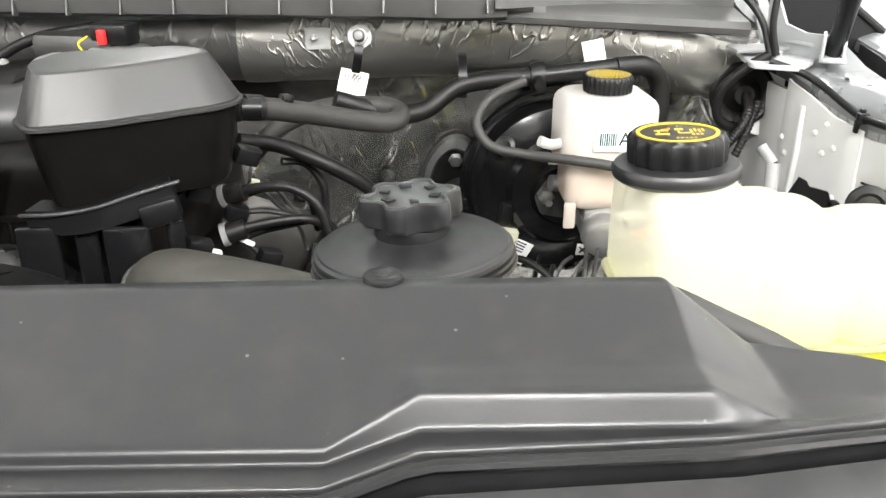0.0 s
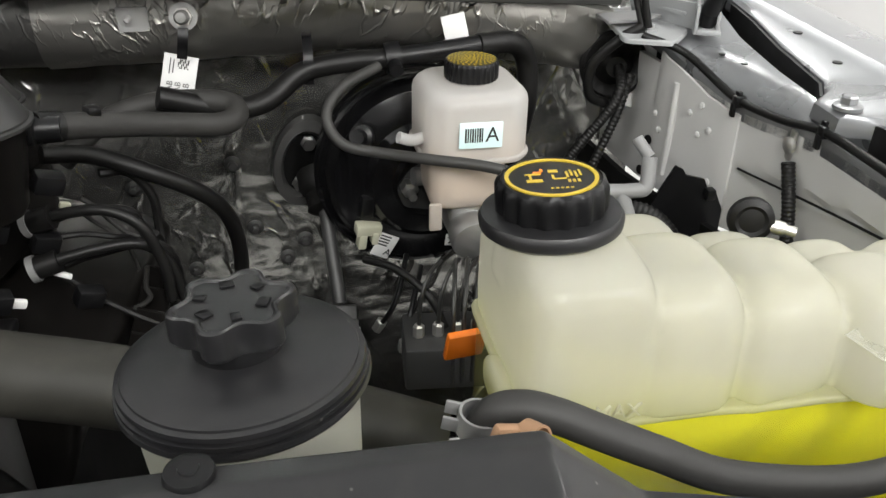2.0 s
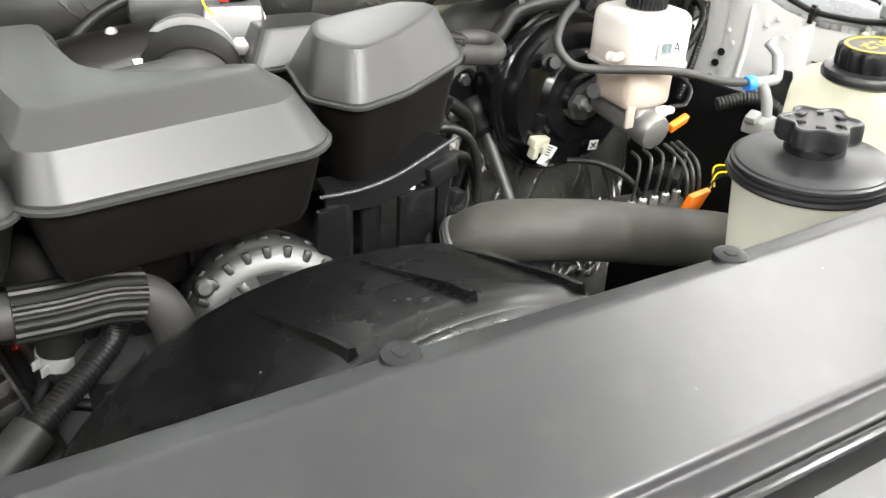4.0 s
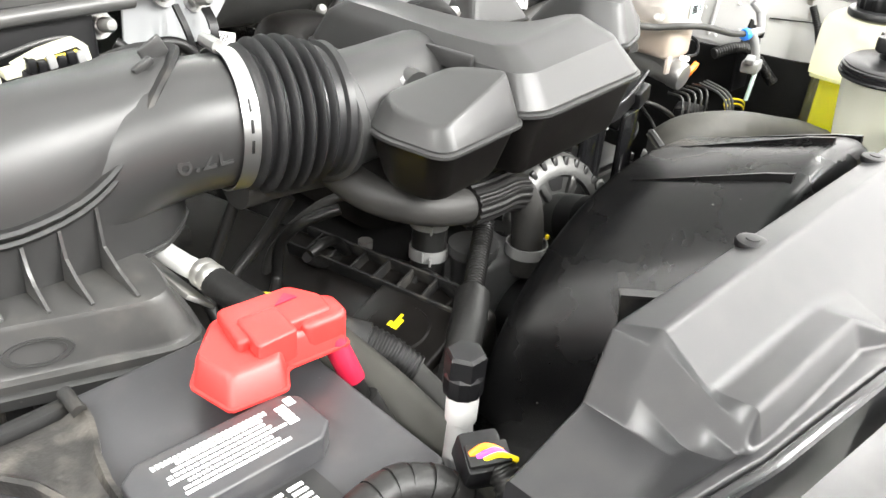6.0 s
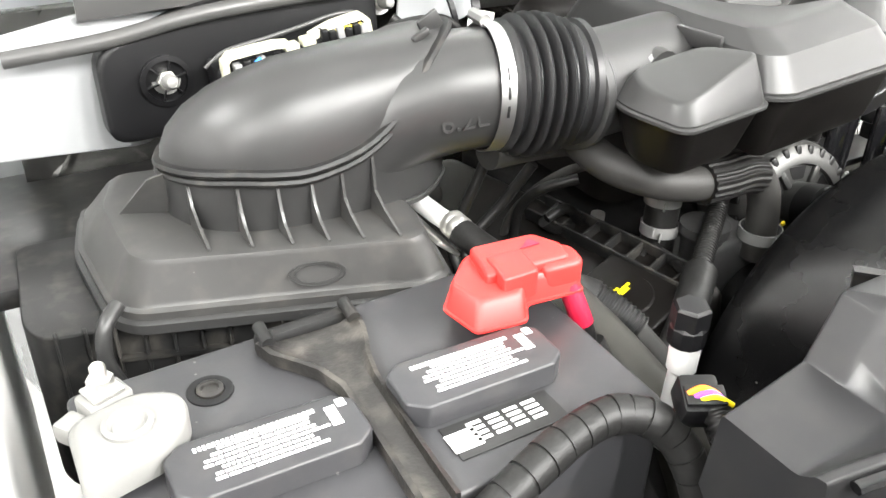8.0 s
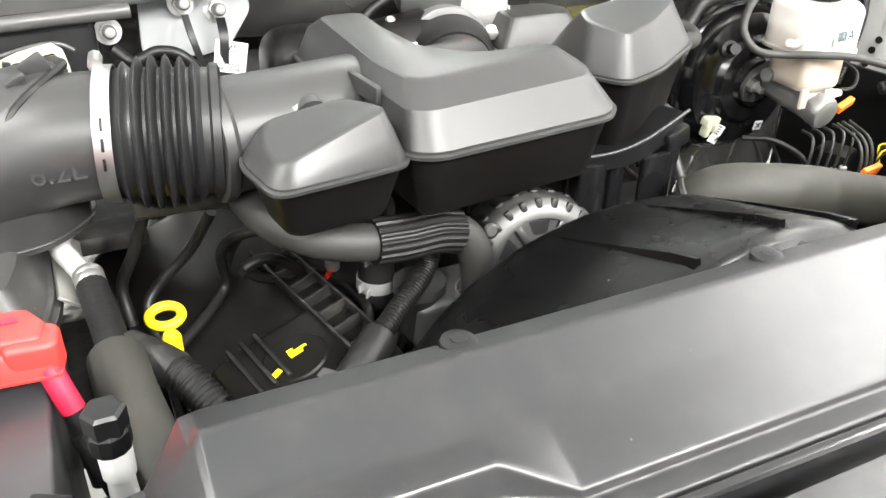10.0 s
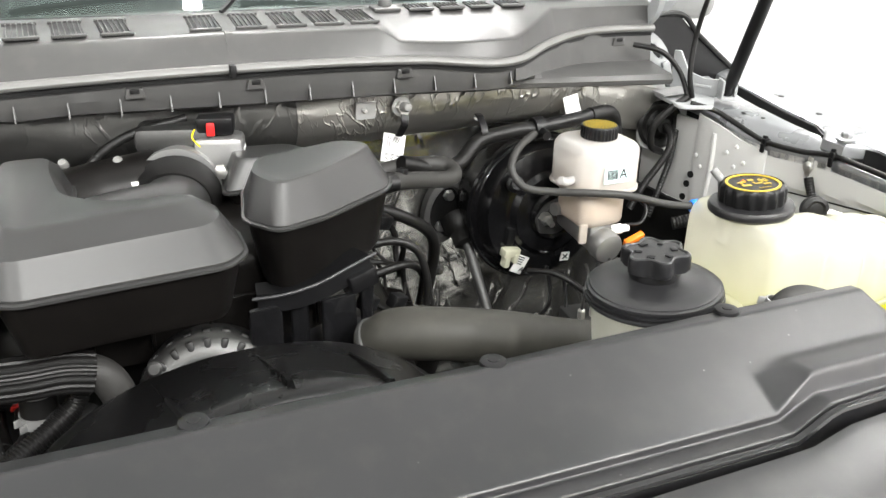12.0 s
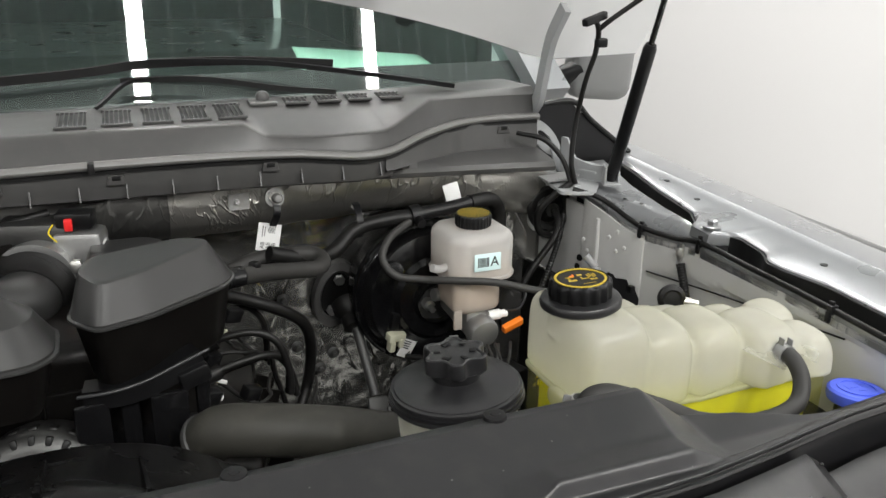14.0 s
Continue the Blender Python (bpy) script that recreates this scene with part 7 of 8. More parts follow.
part("snorkel_skirt", stack([[(v.x, v.y, v.z - 0.006) for v in jl], [(v.x, lerp(v.y, 0.765, 0.03), 1.18) for v in jl]], False, False), BOX, ac, "ribbed skirt under the joint", 40)
part("skirt_bead", tube([(v.x, lerp(v.y, 0.765, 0.03) - 0.0012, 1.186) for v in jl], 0.0016, 8, 1), BOX, ac, "thin moulded bead round the skirt")


def joint_z(x):
    return table(DX, DJ, x)


part("clip_wing", join(rbox(-0.815, 0.752, 1.321, 0.02, 0.004, 0.016, 0.0015, (0, -30, 0)), rbox(-0.830, 0.740, 1.316, 0.016, 0.006, 0.006, 0.0015, (0, -30, 0))), BOX, ac)
base_low = [(-1.100, 0.730), (-1.085, 0.708), (-0.872, 0.640), (-0.850, 0.648), (-0.838, 0.70), (-0.838, 0.86), (-1.09, 0.90), (-1.105, 0.83)]
base_top = [(-1.078, 0.730), (-1.064, 0.716), (-0.884, 0.655), (-0.868, 0.660), (-0.858, 0.70), (-0.858, 0.84), (-1.06, 0.875), (-1.08, 0.82)]
part("lid", stack([at_z(rpoly(p, 0.014, 4), z) for p, z in ((base_low, 1.140), (base_low, 1.150), (inset(base_low, 0.004), 1.152), (inset(base_low, 0.006), 1.155), (blend(base_low, base_top, 0.85), 1.183), (base_top, 1.187), (inset(base_top, 0.006), 1.1885))]), LIDMAT, ac, "flat lid with a moulded badge", 25)
part("lip", stack([at_z(rpoly(inset(base_low, d), 0.016, 4), z) for d, z in ((0.002, 1.132), (-0.004, 1.134), (-0.004, 1.142), (0.0, 1.144))]), BOX, ac)
part("lower_box", pillar([(-1.160, 0.760), (-1.150, 0.735), (-1.085, 0.722), (-0.872, 0.654), (-0.85, 0.66), (-0.85, 0.85), (-1.15, 0.89)], 0.98, 1.132, 0.016, 0.002), DUSTY, ac, "dusty waffle-ribbed lower box")
for i in range(14):
    x = -1.14 + 0.02 * i
    yb = lerp(0.722, 0.652, (x + 1.085) / 0.215) if x > -1.085 else lerp(0.735, 0.722, (x + 1.15) / 0.065)
    part("waffle_rib", rbox(x, yb, 1.075, 0.003, 0.008, 0.12, 0.001), DUSTY, ac)
for k in range(3):
    part("waffle_rib", sweep([Vector((-1.10, 0.724, 1.045 + 0.03 * k)), Vector((-0.87, 0.652, 1.045 + 0.03 * k))], [(-0.004, -0.0015), (0.004, -0.0015), (0.004, 0.0015), (-0.004, 0.0015)]), DUSTY, ac)
for x in (-1.025, -0.995, -0.967, -0.941, -0.916, -0.889):
    yj = table(DX, DF, x)
    zj = joint_z(x) - 0.008
    foot = lerp(0.716, 0.655, (x + 1.064) / 0.18) + 0.005
    rib = [(0, yj + 0.006, zj), (0, yj - 0.001, zj - 0.004), (0, yj - 0.006, 1.208), (0, lerp(yj, foot, 0.45), 1.199), (0, lerp(yj, foot, 0.8), 1.1925), (0, foot, 1.1895), (0, foot, 1.186), (0, yj + 0.006, 1.186)]
    part("rib", moved(stack([[(-0.0012, b, c) for _, b, c in rib], [(0.0012, b, c) for _, b, c in rib]]), pose(x, 0, 0)), LIDMAT, ac)
part("gusset", stack([[(-1.039, 0.766 + d, 1.230), (-1.050, 0.774 + d, 1.224), (-1.072, 0.799 + d, 1.187), (-1.034, 0.783 + d, 1.187)] for d in (-0.0012, 0.0012)]), LIDMAT, ac)
eu = Vector((0.95, -0.303, 0)).normalized()
ew = Vector((-0.29, -0.92, 0.27)).normalized()
EM = Matrix((( *eu, 0), (*ew.cross(eu), 0), (*ew, 0), (0, 0, 0, 1))).transposed()
EM.translation = (-0.955, 0.6715, 1.168)
oval = [stack([[(k * 0.022 * math.cos(a), k * 0.0095 * math.sin(a), z) for a in (i * math.pi / 16 for i in range(32))] for k, z in ks], False, False) for ks in (((1.0, 0), (1.0, 0.0014), (0.95, 0.0014), (0.95, 0)), ((0.80, 0), (0.80, 0.001), (0.75, 0.001), (0.75, 0)))]
part("oval_badge", moved(join(*oval), EM), BOX, ac, "moulded oval badge, plain")
part("front_hook", tube([(-1.095, 0.716, 1.158), (-1.108, 0.702, 1.150), (-1.112, 0.698, 1.125), (-1.104, 0.70, 1.095)], 0.006, 10), BOX, ac, "grey lid hook")

# ---- battery ----
bat = thing("battery", (-0.995, 0.5, 1.0), "black car battery with white printed caps and a red terminal cover", "battery")
bplan = [(-1.149, 0.404), (-0.848, 0.412), (-0.843, 0.588), (-1.146, 0.578)]
part("case", pillar(bplan, 1.0, 1.196, 0.006, 0.003), CASE, bat, "black plastic case")


def vent_cap(cx, cy):
    w, h = 0.051, 0.021
    m = pose(cx, cy, 1.1965, 0, 0, -1)
    p = part("vent_cap", moved(pillar([(-w, -h + 0.008), (-w + 0.010, -h), (w - 0.010, -h), (w, -h + 0.008), (w, h - 0.008), (w - 0.010, h), (-w + 0.010, h), (-w, h - 0.008)], 0, 0.015, 0.002, 0.002), m), CASE, bat, "oblong vent cap with white print")
    rows = [(-0.004 + 0.001 * ((i * 5) % 3), 0.012 - 0.0034 * i, 0.064 - 0.006 * ((i * 3) % 4), 0.0030 if i == 0 else 0.0018) for i in range(8)]
    seg = []
    for i, (x, y, ww, hh) in enumerate(rows):
        k, x0 = 0, x - ww / 2
        while x0 < x + ww / 2:
            d = 0.0016 + 0.0042 * ((i * 7 + k * 5) % 5) / 4
            seg.append((x0 + d / 2, y, d, hh))
            x0 += d + 0.0008
            k += 1
    seg += [(0.036, 0.010 - 0.004 * i, 0.006, 0.003) for i in range(4)] + [(0.043, 0.012, 0.005, 0.006)]
    part("print", bars(seg, m @ pose(0, 0, 0.0151)), PRINT, p)


vent_cap(-0.937, 0.477)
vent_cap(-1.062, 0.472)
plate_l = part("rating_label", rbox(-0.940, 0.440, 1.1965, 0.07, 0.026, 0.001, 0.0002, (0, 0, 0)), INK, bat)
part("label_print", bars([(-0.004 + 0.012 * i, 0.008 - 0.0042 * j, 0.009, 0.0022) for i in range(-1, 3) for j in range(4)] + [(-0.027, -0.001, 0.018, 0.014)], pose(-0.940, 0.440, 1.1973)), PRINT, plate_l)
plug_seat = part("round_plug", lathe([(0.0135, 0), (0.0132, 0.0009), (0.0085, 0.0011), (0.0080, 0.0005), (0.0015, 0.0005)], 32, pose(-1.073, 0.544, 1.196)), BLACK, bat)
part("plug_ring", lathe([(0.0078, 0.0004), (0.0078, 0.0022), (0.0072, 0.0026), (0.0052, 0.0026), (0.0046, 0.0010), (0.0010, 0.0012)], 32, pose(-1.073, 0.544, 1.196)), STRAP, plug_seat, "worn ring of the round plug")
hold = thing("battery_hold_down", (-1.0, 0.5, 1.19), "dusty black plastic hold-down strap over the battery", "hold-down strap")
spine = [(-1.005, 0.562, 0.034), (-1.004, 0.548, 0.031), (-1.001, 0.535, 0.024), (-0.999, 0.522, 0.017), (-0.998, 0.503, 0.012), (-0.999, 0.47, 0.0105), (-1.001, 0.43, 0.0105), (-1.002, 0.402, 0.0105)]
rows = [[(x - w, y, 1.197), (x - w, y, 1.2055), (x - w + 0.003, y, 1.2065), (x - w * 0.6, y, 1.202), (x, y, 1.2015), (x + w * 0.6, y, 1.202), (x + w - 0.003, y, 1.2065), (x + w, y, 1.2055), (x + w, y, 1.197)] for x, y, w in spine]
part("strap", sheet(rows), STRAP, hold, "channelled dusty strap", 40)
part("foot", rbox(-1.005, 0.569, 1.197, 0.066, 0.010, 0.020, 0.004, (0, 0, 2)), DUSTY, hold)
for lx in (-1.033, -0.977):
    part("lug", tube([(lx, 0.556, 1.207), (lx, 0.573, 1.209)], 0.0042, 10), DUSTY, hold)
neg = thing("negative_terminal", (-1.13, 0.54, 1.2), "pale grey battery clamp with a bolt on the negative post", "terminal")
part("cap", stack([at_z(rpoly(inset([(-1.150, 0.480), (-1.108, 0.490), (-1.092, 0.508), (-1.090, 0.528), (-1.112, 0.540), (-1.150, 0.530)], d), 0.009, 5), z) for d, z in ((0.003, 1.198), (0.0, 1.200), (0.0, 1.212), (0.0015, 1.2155), (0.005, 1.2175))]), CLAMPMAT, neg, "pale rounded cap over the post")
part("collar", lathe([(0.013, 0), (0.013, 0.003), (0.010, 0.004), (0.008, 0.001), (0.0, 0.001)], 28, pose(-1.122, 0.512, 1.2168)), CLAMPMAT, neg)
part("block", rbox(-1.128, 0.544, 1.210, 0.026, 0.018, 0.016, 0.003, (0, 0, 20)), CLAMPMAT, neg)
part("washer", rbox(-1.128, 0.544, 1.2195, 0.018, 0.016, 0.0025, 0.0008, (0, 0, 20)), ZINC, neg)
part("nut", flutes([(0.0072, 0, 0), (0.0072, 0.007, 0)], 6, 0.0, 6, pose(-1.128, 0.544, 1.2208)), ZINC, neg)
part("bolt", lathe([(0.0042, 0), (0.0042, 0.007), (0.003, 0.0085)], 12, pose(-1.128, 0.544, 1.2278)), ZINC, neg)
part("jaw", rbox(-1.147, 0.536, 1.207, 0.014, 0.012, 0.012, 0.002, (0, 0, 35)), CLAMPMAT, neg)
pos = thing("positive_terminal", (-0.88, 0.52, 1.2), "bright red plastic cover over the positive terminal", "terminal cover")
rp = [(-0.926, 0.531), (-0.921, 0.501), (-0.888, 0.497), (-0.878, 0.512), (-0.836, 0.508), (-0.832, 0.53), (-0.842, 0.555), (-0.90, 0.560)]
rt = [(-0.916, 0.534), (-0.909, 0.517), (-0.886, 0.515), (-0.876, 0.520), (-0.846, 0.518), (-0.842, 0.532), (-0.850, 0.548), (-0.893, 0.552)]
part("cover", stack([at_z(rpoly(p, 0.004, 3), z) for p, z in ((inset(rp, -0.0015), 1.211), (inset(rp, -0.0015), 1.2125), (inset(rp, 0.0), 1.213), (blend(rp, rt, 0.3), 1.226), (blend(rp, rt, 0.45), 1.2285), (blend(rp, rt, 0.6), 1.2295))]), RED, pos, "moulded red cover", 25)
part("ridge", pillar([(-0.903, 0.520), (-0.842, 0.516), (-0.838, 0.532), (-0.848, 0.551), (-0.895, 0.555)], 1.225, 1.2365, 0.004, 0.003, 0.0), RED, pos, "raised ridge")
part("step", pillar([(-0.898, 0.508), (-0.872, 0.508), (-0.868, 0.535), (-0.893, 0.538)], 1.22, 1.2385, 0.003, 0.002), RED, pos)
part("wing", pillar([(-0.866, 0.512), (-0.834, 0.509), (-0.830, 0.533), (-0.855, 0.54)], 1.213, 1.234, 0.008, 0.004), RED, pos)
part("notch", moved(pillar([(-0.008, -0.004), (0.008, -0.004), (0.004, 0.004)], 0, 0.0006, 0.001, 0), pose(-0.860, 0.540, 1.2368)), MAGENTA, pos)
hose("positive_cable_sleeve", [(-0.842, 0.516, 1.214), (-0.838, 0.510, 1.200), (-0.834, 0.505, 1.186)], 0.0075, MAGENTA, "crimson sleeve of the positive battery cable", cat="cable")
hose("positive_cable", [(-0.835, 0.506, 1.190), (-0.832, 0.502, 1.175), (-0.830, 0.50, 1.160), (-0.828, 0.497, 1.13)], 0.0068, RUBBER, "black positive battery cable below its crimson sleeve", cat="cable")
hose("positive_cable", [(-0.830, 0.50, 1.172), (-0.812, 0.475, 1.12), (-0.795, 0.45, 1.08), (-0.78, 0.42, 1.03)], 0.010, TAPE, "taped black battery cable dropping beside the battery", cat="cable")
single("battery_tray", rbox(-0.99, 0.50, 0.985, 0.36, 0.24, 0.03, 0.006), BLACK, "black plastic tray under the battery", "tray")
# harness in front of the battery
bc = thing("battery_conduit", (-0.92, 0.40, 1.20), "dull black taped conduit over the battery edge", "conduit")
bcl = glide([(-0.99, 0.393, 1.185), (-0.955, 0.400, 1.199), (-0.92, 0.407, 1.206), (-0.89, 0.408, 1.207), (-0.868, 0.396, 1.200), (-0.855, 0.38, 1.175), (-0.85, 0.36, 1.13)], 8)
part("sheath", tube(bcl, 0.0100, 16, 1), RUBBER, bc)
rng = random.Random(31)
for k in range(2, len(bcl) - 3, 3):
    a, b, c_ = bcl[k], bcl[k + 2], bcl[k + 3]
    part("tape_wrap", tube([a, lerp(Vector(a), Vector(b), 0.5), b, lerp(Vector(b), Vector(c_), 0.75)], 0.0107 + 0.0007 * rng.random(), 16, 1), TAPE, bc)
cn = thing("harness_plug", (-0.85, 0.385, 1.2), "open black connector with orange and purple wires", "connector")
part("shell", rbox(-0.849, 0.391, 1.212, 0.022, 0.024, 0.020, 0.003, (20, 0, -28)), BLACK, cn)
part("mouth", rbox(-0.852, 0.384, 1.2225, 0.022, 0.012, 0.003, 0.001, (20, 0, -28)), SEAL, cn)
part("orange_wire", tube([(-0.860, 0.389, 1.223), (-0.852, 0.386, 1.226), (-0.843, 0.379, 1.221)], 0.0019, 8), ORANGE, cn, "orange wire")
part("yellow_wire", tube([(-0.856, 0.383, 1.222), (-0.849, 0.379, 1.224), (-0.841, 0.374, 1.219)], 0.0016, 8), YELPL, cn, "yellow wire")
part("purple_wire", tube([(-0.858, 0.386, 1.2225), (-0.850, 0.382, 1.225), (-0.843, 0.376, 1.220)], 0.0018, 8), PURPLE, cn, "purple wire")
hose("plug_lead", [(-0.846, 0.380, 1.214), (-0.850, 0.366, 1.204), (-0.858, 0.355, 1.185), (-0.862, 0.35, 1.15)], 0.0075, RUBBER, "ribbed black lead of the open connector", (0.004, 0.0008), cat="conduit")
pt = thing("service_port", (-0.815, 0.434, 1.12), "aluminium service port with a black hexagonal cap", "service port")
part("pipe", lathe([(0.0095, 0), (0.0075, 0.06), (0.0092, 0.062), (0.0095, 0.084), (0.008, 0.086)], 24, pose(-0.815, 0.434, 1.13)), BRIGHTALU, pt, "machined aluminium pipe")
part("cap", join(lathe([(0.0112, 0.082), (0.0117, 0.085), (0.0117, 0.094), (0.0105, 0.096)], 12, pose(-0.816, 0.434, 1.13)), lathe([(0.0118, 0.095), (0.0118, 0.107), (0.010, 0.109), (0.003, 0.1092)], 6, pose(-0.816, 0.434, 1.13))), BLACK, pt, "black hexagonal cap", 25)
# aircon line behind the battery
acl = thing("aircon_line", (-0.80, 0.7, 1.12), "aluminium aircon line with a black sleeve", "pipe")
part("pipe", tube([(-0.800, 0.80, 1.178), (-0.812, 0.775, 1.176), (-0.828, 0.752, 1.168), (-0.820, 0.730, 1.158), (-0.811, 0.714, 1.152)], 0.0088, 16), BRIGHTALU, acl)
part("ferrule", lathe([(0.0105, 0), (0.0125, 0.003), (0.0125, 0.008), (0.0115, 0.010), (0.0125, 0.012), (0.0125, 0.018), (0.011, 0.021)], 20, frame_of((-0.811, 0.718, 1.153), (0.05, -1, -0.04))), ZINC, acl)
part("sleeve", tube([(-0.810, 0.702, 1.151), (-0.807, 0.66, 1.151), (-0.804, 0.61, 1.155), (-0.803, 0.575, 1.158)], 0.0125, 16), TAPE, acl, "rough black sleeve")
part("foam_sleeve", tube([(-0.8035, 0.585, 1.158), (-0.802, 0.55, 1.154), (-0.795, 0.505, 1.140), (-0.784, 0.46, 1.112), (-0.776, 0.43, 1.06)], 0.0205, 20), OLIVEHOSE, acl, "thick grey foam sleeve")
part("bracket", rbox(-0.825, 0.755, 1.14, 0.03, 0.12, 0.004, 0.001, (0, 40, 0)), ZINC, acl)

# ---- engine block parts ----
eng = thing("engine_block", (-0.36, 0.85, 0.5), "dark engine block below the intake", "engine")
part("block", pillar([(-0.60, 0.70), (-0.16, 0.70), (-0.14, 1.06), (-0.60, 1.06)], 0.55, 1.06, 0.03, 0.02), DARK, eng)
part("front_cover", pillar([(-0.54, 0.655), (-0.2, 0.655), (-0.2, 0.72), (-0.54, 0.72)], 0.6, 1.08, 0.02, 0.01), material("front_casting", (0.12, 0.12, 0.12), 0.5, 0.6, grain=200, bump=0.4), eng, "dull cast front cover")
vc = thing("valve_cover", (-0.68, 0.75, 0.95), "black plastic valve cover with ribs and bolt towers", "valve cover")
vm = pose(-0.685, 0.78, 1.035, 0, -14, 12)
part("cover", moved(pillar(rect(-0.085, -0.20, 0.085, 0.20), -0.07, 0.022, 0.02, 0.012), vm), BOXLOW, vc)
part("platform", moved(pillar(rect(-0.06, -0.185, 0.05, -0.09), 0.02, 0.034, 0.008, 0.003), vm), BOXLOW, vc)
for i in range(7):
    part("rib", moved(rbox(0.062, -0.16 + 0.028 * i, 0.027, 0.032, 0.003, 0.014, 0.001), vm), DUSTY, vc)
part("rail", moved(rbox(0.046, -0.07, 0.030, 0.003, 0.20, 0.016, 0.001), vm), DUSTY, vc)
part("rail", moved(rbox(0.078, -0.07, 0.028, 0.003, 0.20, 0.014, 0.001), vm), DUSTY, vc)
for i in range(3):
    part("bar", moved(rbox(-0.038 + 0.014 * i, -0.12, 0.036, 0.004, 0.07, 0.006, 0.001), vm), DUSTY, vc)
oil = thing("oil_filler", (-0.62, 0.62, 1.06), "black oil filler cap with a yellow mark", "cap")
part("base", moved(lathe([(0.030, -0.03), (0.030, 0.0), (0.028, 0.0024)], 32), pose(-0.660, 0.646, 1.0688, 0, -14, 12)), BOXLOW, oil)
part("mark", bars([(0, 0, 0.013, 0.007), (0.009, 0.002, 0.006, 0.003), (-0.003, 0.006, 0.006, 0.003)], pose(-0.659, 0.648, 1.0722, 0, -14, 12)), YELPL, oil, "yellow oil symbol")
part("rim_mark", bars([(0, 0, 0.010, 0.006)], pose(-0.681, 0.633, 1.0664, 0, -14, 30)), YELPL, oil)
dip = thing("dipstick", (-0.76, 0.7, 1.06), "yellow ring-shaped dipstick handle", "dipstick")
ringp = [(0.014 * math.cos(a), 0.0, 0.014 * 0.75 * math.sin(a)) for a in (i * math.pi / 12 for i in range(25))]
part("ring", moved(tube(ringp, 0.0046, 10, 2), pose(-0.757, 0.712, 1.098, -66)), YELPL, dip)
part("plug", lathe([(0.009, 0), (0.0085, 0.018), (0.006, 0.022)], 18, frame_of((-0.757, 0.692, 1.072), (0.02, -0.1, 1))), YELPL, dip)
part("tube", tube([(-0.762, 0.70, 1.08), (-0.76, 0.705, 1.0), (-0.75, 0.72, 0.9)], 0.006, 10), BLACK, dip)
alt = thing("alternator", (-0.39, 0.68, 1.07), "cast aluminium alternator with cooling slots", "alternator")
AM = frame_of((-0.393, 0.672, 1.083), (-0.1, -0.8, 0.28))
part("case", lathe([(0.066, -0.085), (0.074, -0.075), (0.076, -0.03), (0.0765, -0.012), (0.074, -0.002), (0.068, 0.004), (0.056, 0.008), (0.050, 0.008), (0.049, 0.003), (0.030, 0.003), (0.030, 0.020)], 64, AM), CAST, alt, "cast aluminium end bell", 40)
for i in range(24):
    part("slot", moved(join(rbox(0.0745, 0, -0.016, 0.006, 0.009, 0.020, 0.002), rbox(0.0625, 0, 0.0035, 0.016, 0.0075, 0.006, 0.002)), AM @ pose(0, 0, 0, 0, 0, i * 15)), SEAL, alt, "dark cooling slot")
for k in range(6):
    part("spoke", moved(rbox(0.041, 0, 0.0045, 0.026, 0.008, 0.007, 0.002), AM @ pose(0, 0, 0, 0, 0, 60 * k)), CAST, alt)
    part("window", moved(pillar([(0.033, -0.007), (0.047, -0.012), (0.047, 0.012), (0.033, 0.007)], 0.002, 0.0035, 0.002, 0), AM @ pose(0, 0, 0, 0, 0, 60 * k + 30)), SEAL, alt)
part("pulley", lathe([(0.030, 0.02), (0.030, 0.045), (0.026, 0.047)], 32, AM), BLACK, alt)
for a in (20, 140, 260):
    part("boss", moved(lathe([(0.008, -0.02), (0.008, 0.007), (0.0055, 0.009)], 16), AM @ pose(0.070 * math.cos(radians(a)), 0.070 * math.sin(radians(a)), 0)), CAST, alt)

# upper radiator hose across the front of the engine
uh = thing("upper_coolant_hose", (-0.58, 0.66, 1.15), "dark grey coolant hose with a ribbed protective sleeve", "hose")
uline = [(-0.672, 0.760, 1.205), (-0.676, 0.722, 1.204), (-0.663, 0.682, 1.190), (-0.624, 0.652, 1.177), (-0.570, 0.645, 1.168), (-0.525, 0.652, 1.164), (-0.495, 0.655, 1.154), (-0.480, 0.652, 1.128), (-0.478, 0.648, 1.09), (-0.478, 0.648, 1.06)]
part("hose", tube(uline, 0.0165, 20, 8), GREYHOSE, uh)
sl = glide([(-0.585, 0.645, 1.170), (-0.555, 0.647, 1.167), (-0.525, 0.652, 1.164), (-0.500, 0.655, 1.157)], 6)
part("sleeve", sweep(sl, [((0.0198 + (0.0009 if i % 4 < 2 else -0.0006)) * math.cos(i * math.pi / 36), (0.0198 + (0.0009 if i % 4 < 2 else -0.0006)) * math.sin(i * math.pi / 36)) for i in range(72)]), RUBBER, uh, "lengthwise ribbed black sleeve", 20)
part("paint_dot", pillow((-0.470, 0.630, 1.105), (0.003, 0.002, 0.003), 1.0, 10, 6), YELPL, uh)
spring_clamp((-0.478, 0.648, 1.088), (0, 0, 1), 0.0205)
single("lower_duct_hose", tube([(-0.765, 0.735, 1.208), (-0.70, 0.735, 1.206), (-0.64, 0.735, 1.195), (-0.58, 0.735, 1.165), (-0.54, 0.74, 1.14)], 0.021, 18, 8), GREYHOSE, "second dark grey hose behind the coolant hose", "hose")
nk = thing("thermostat_neck", (-0.557, 0.71, 1.05), "short dark hose stub with a zinc clamp", "hose")
part("stub", lathe([(0.018, -0.05), (0.018, 0.04), (0.015, 0.045)], 24, frame_of((-0.557, 0.712, 1.09), (0.06, 0.05, 1))), RUBBER, nk)
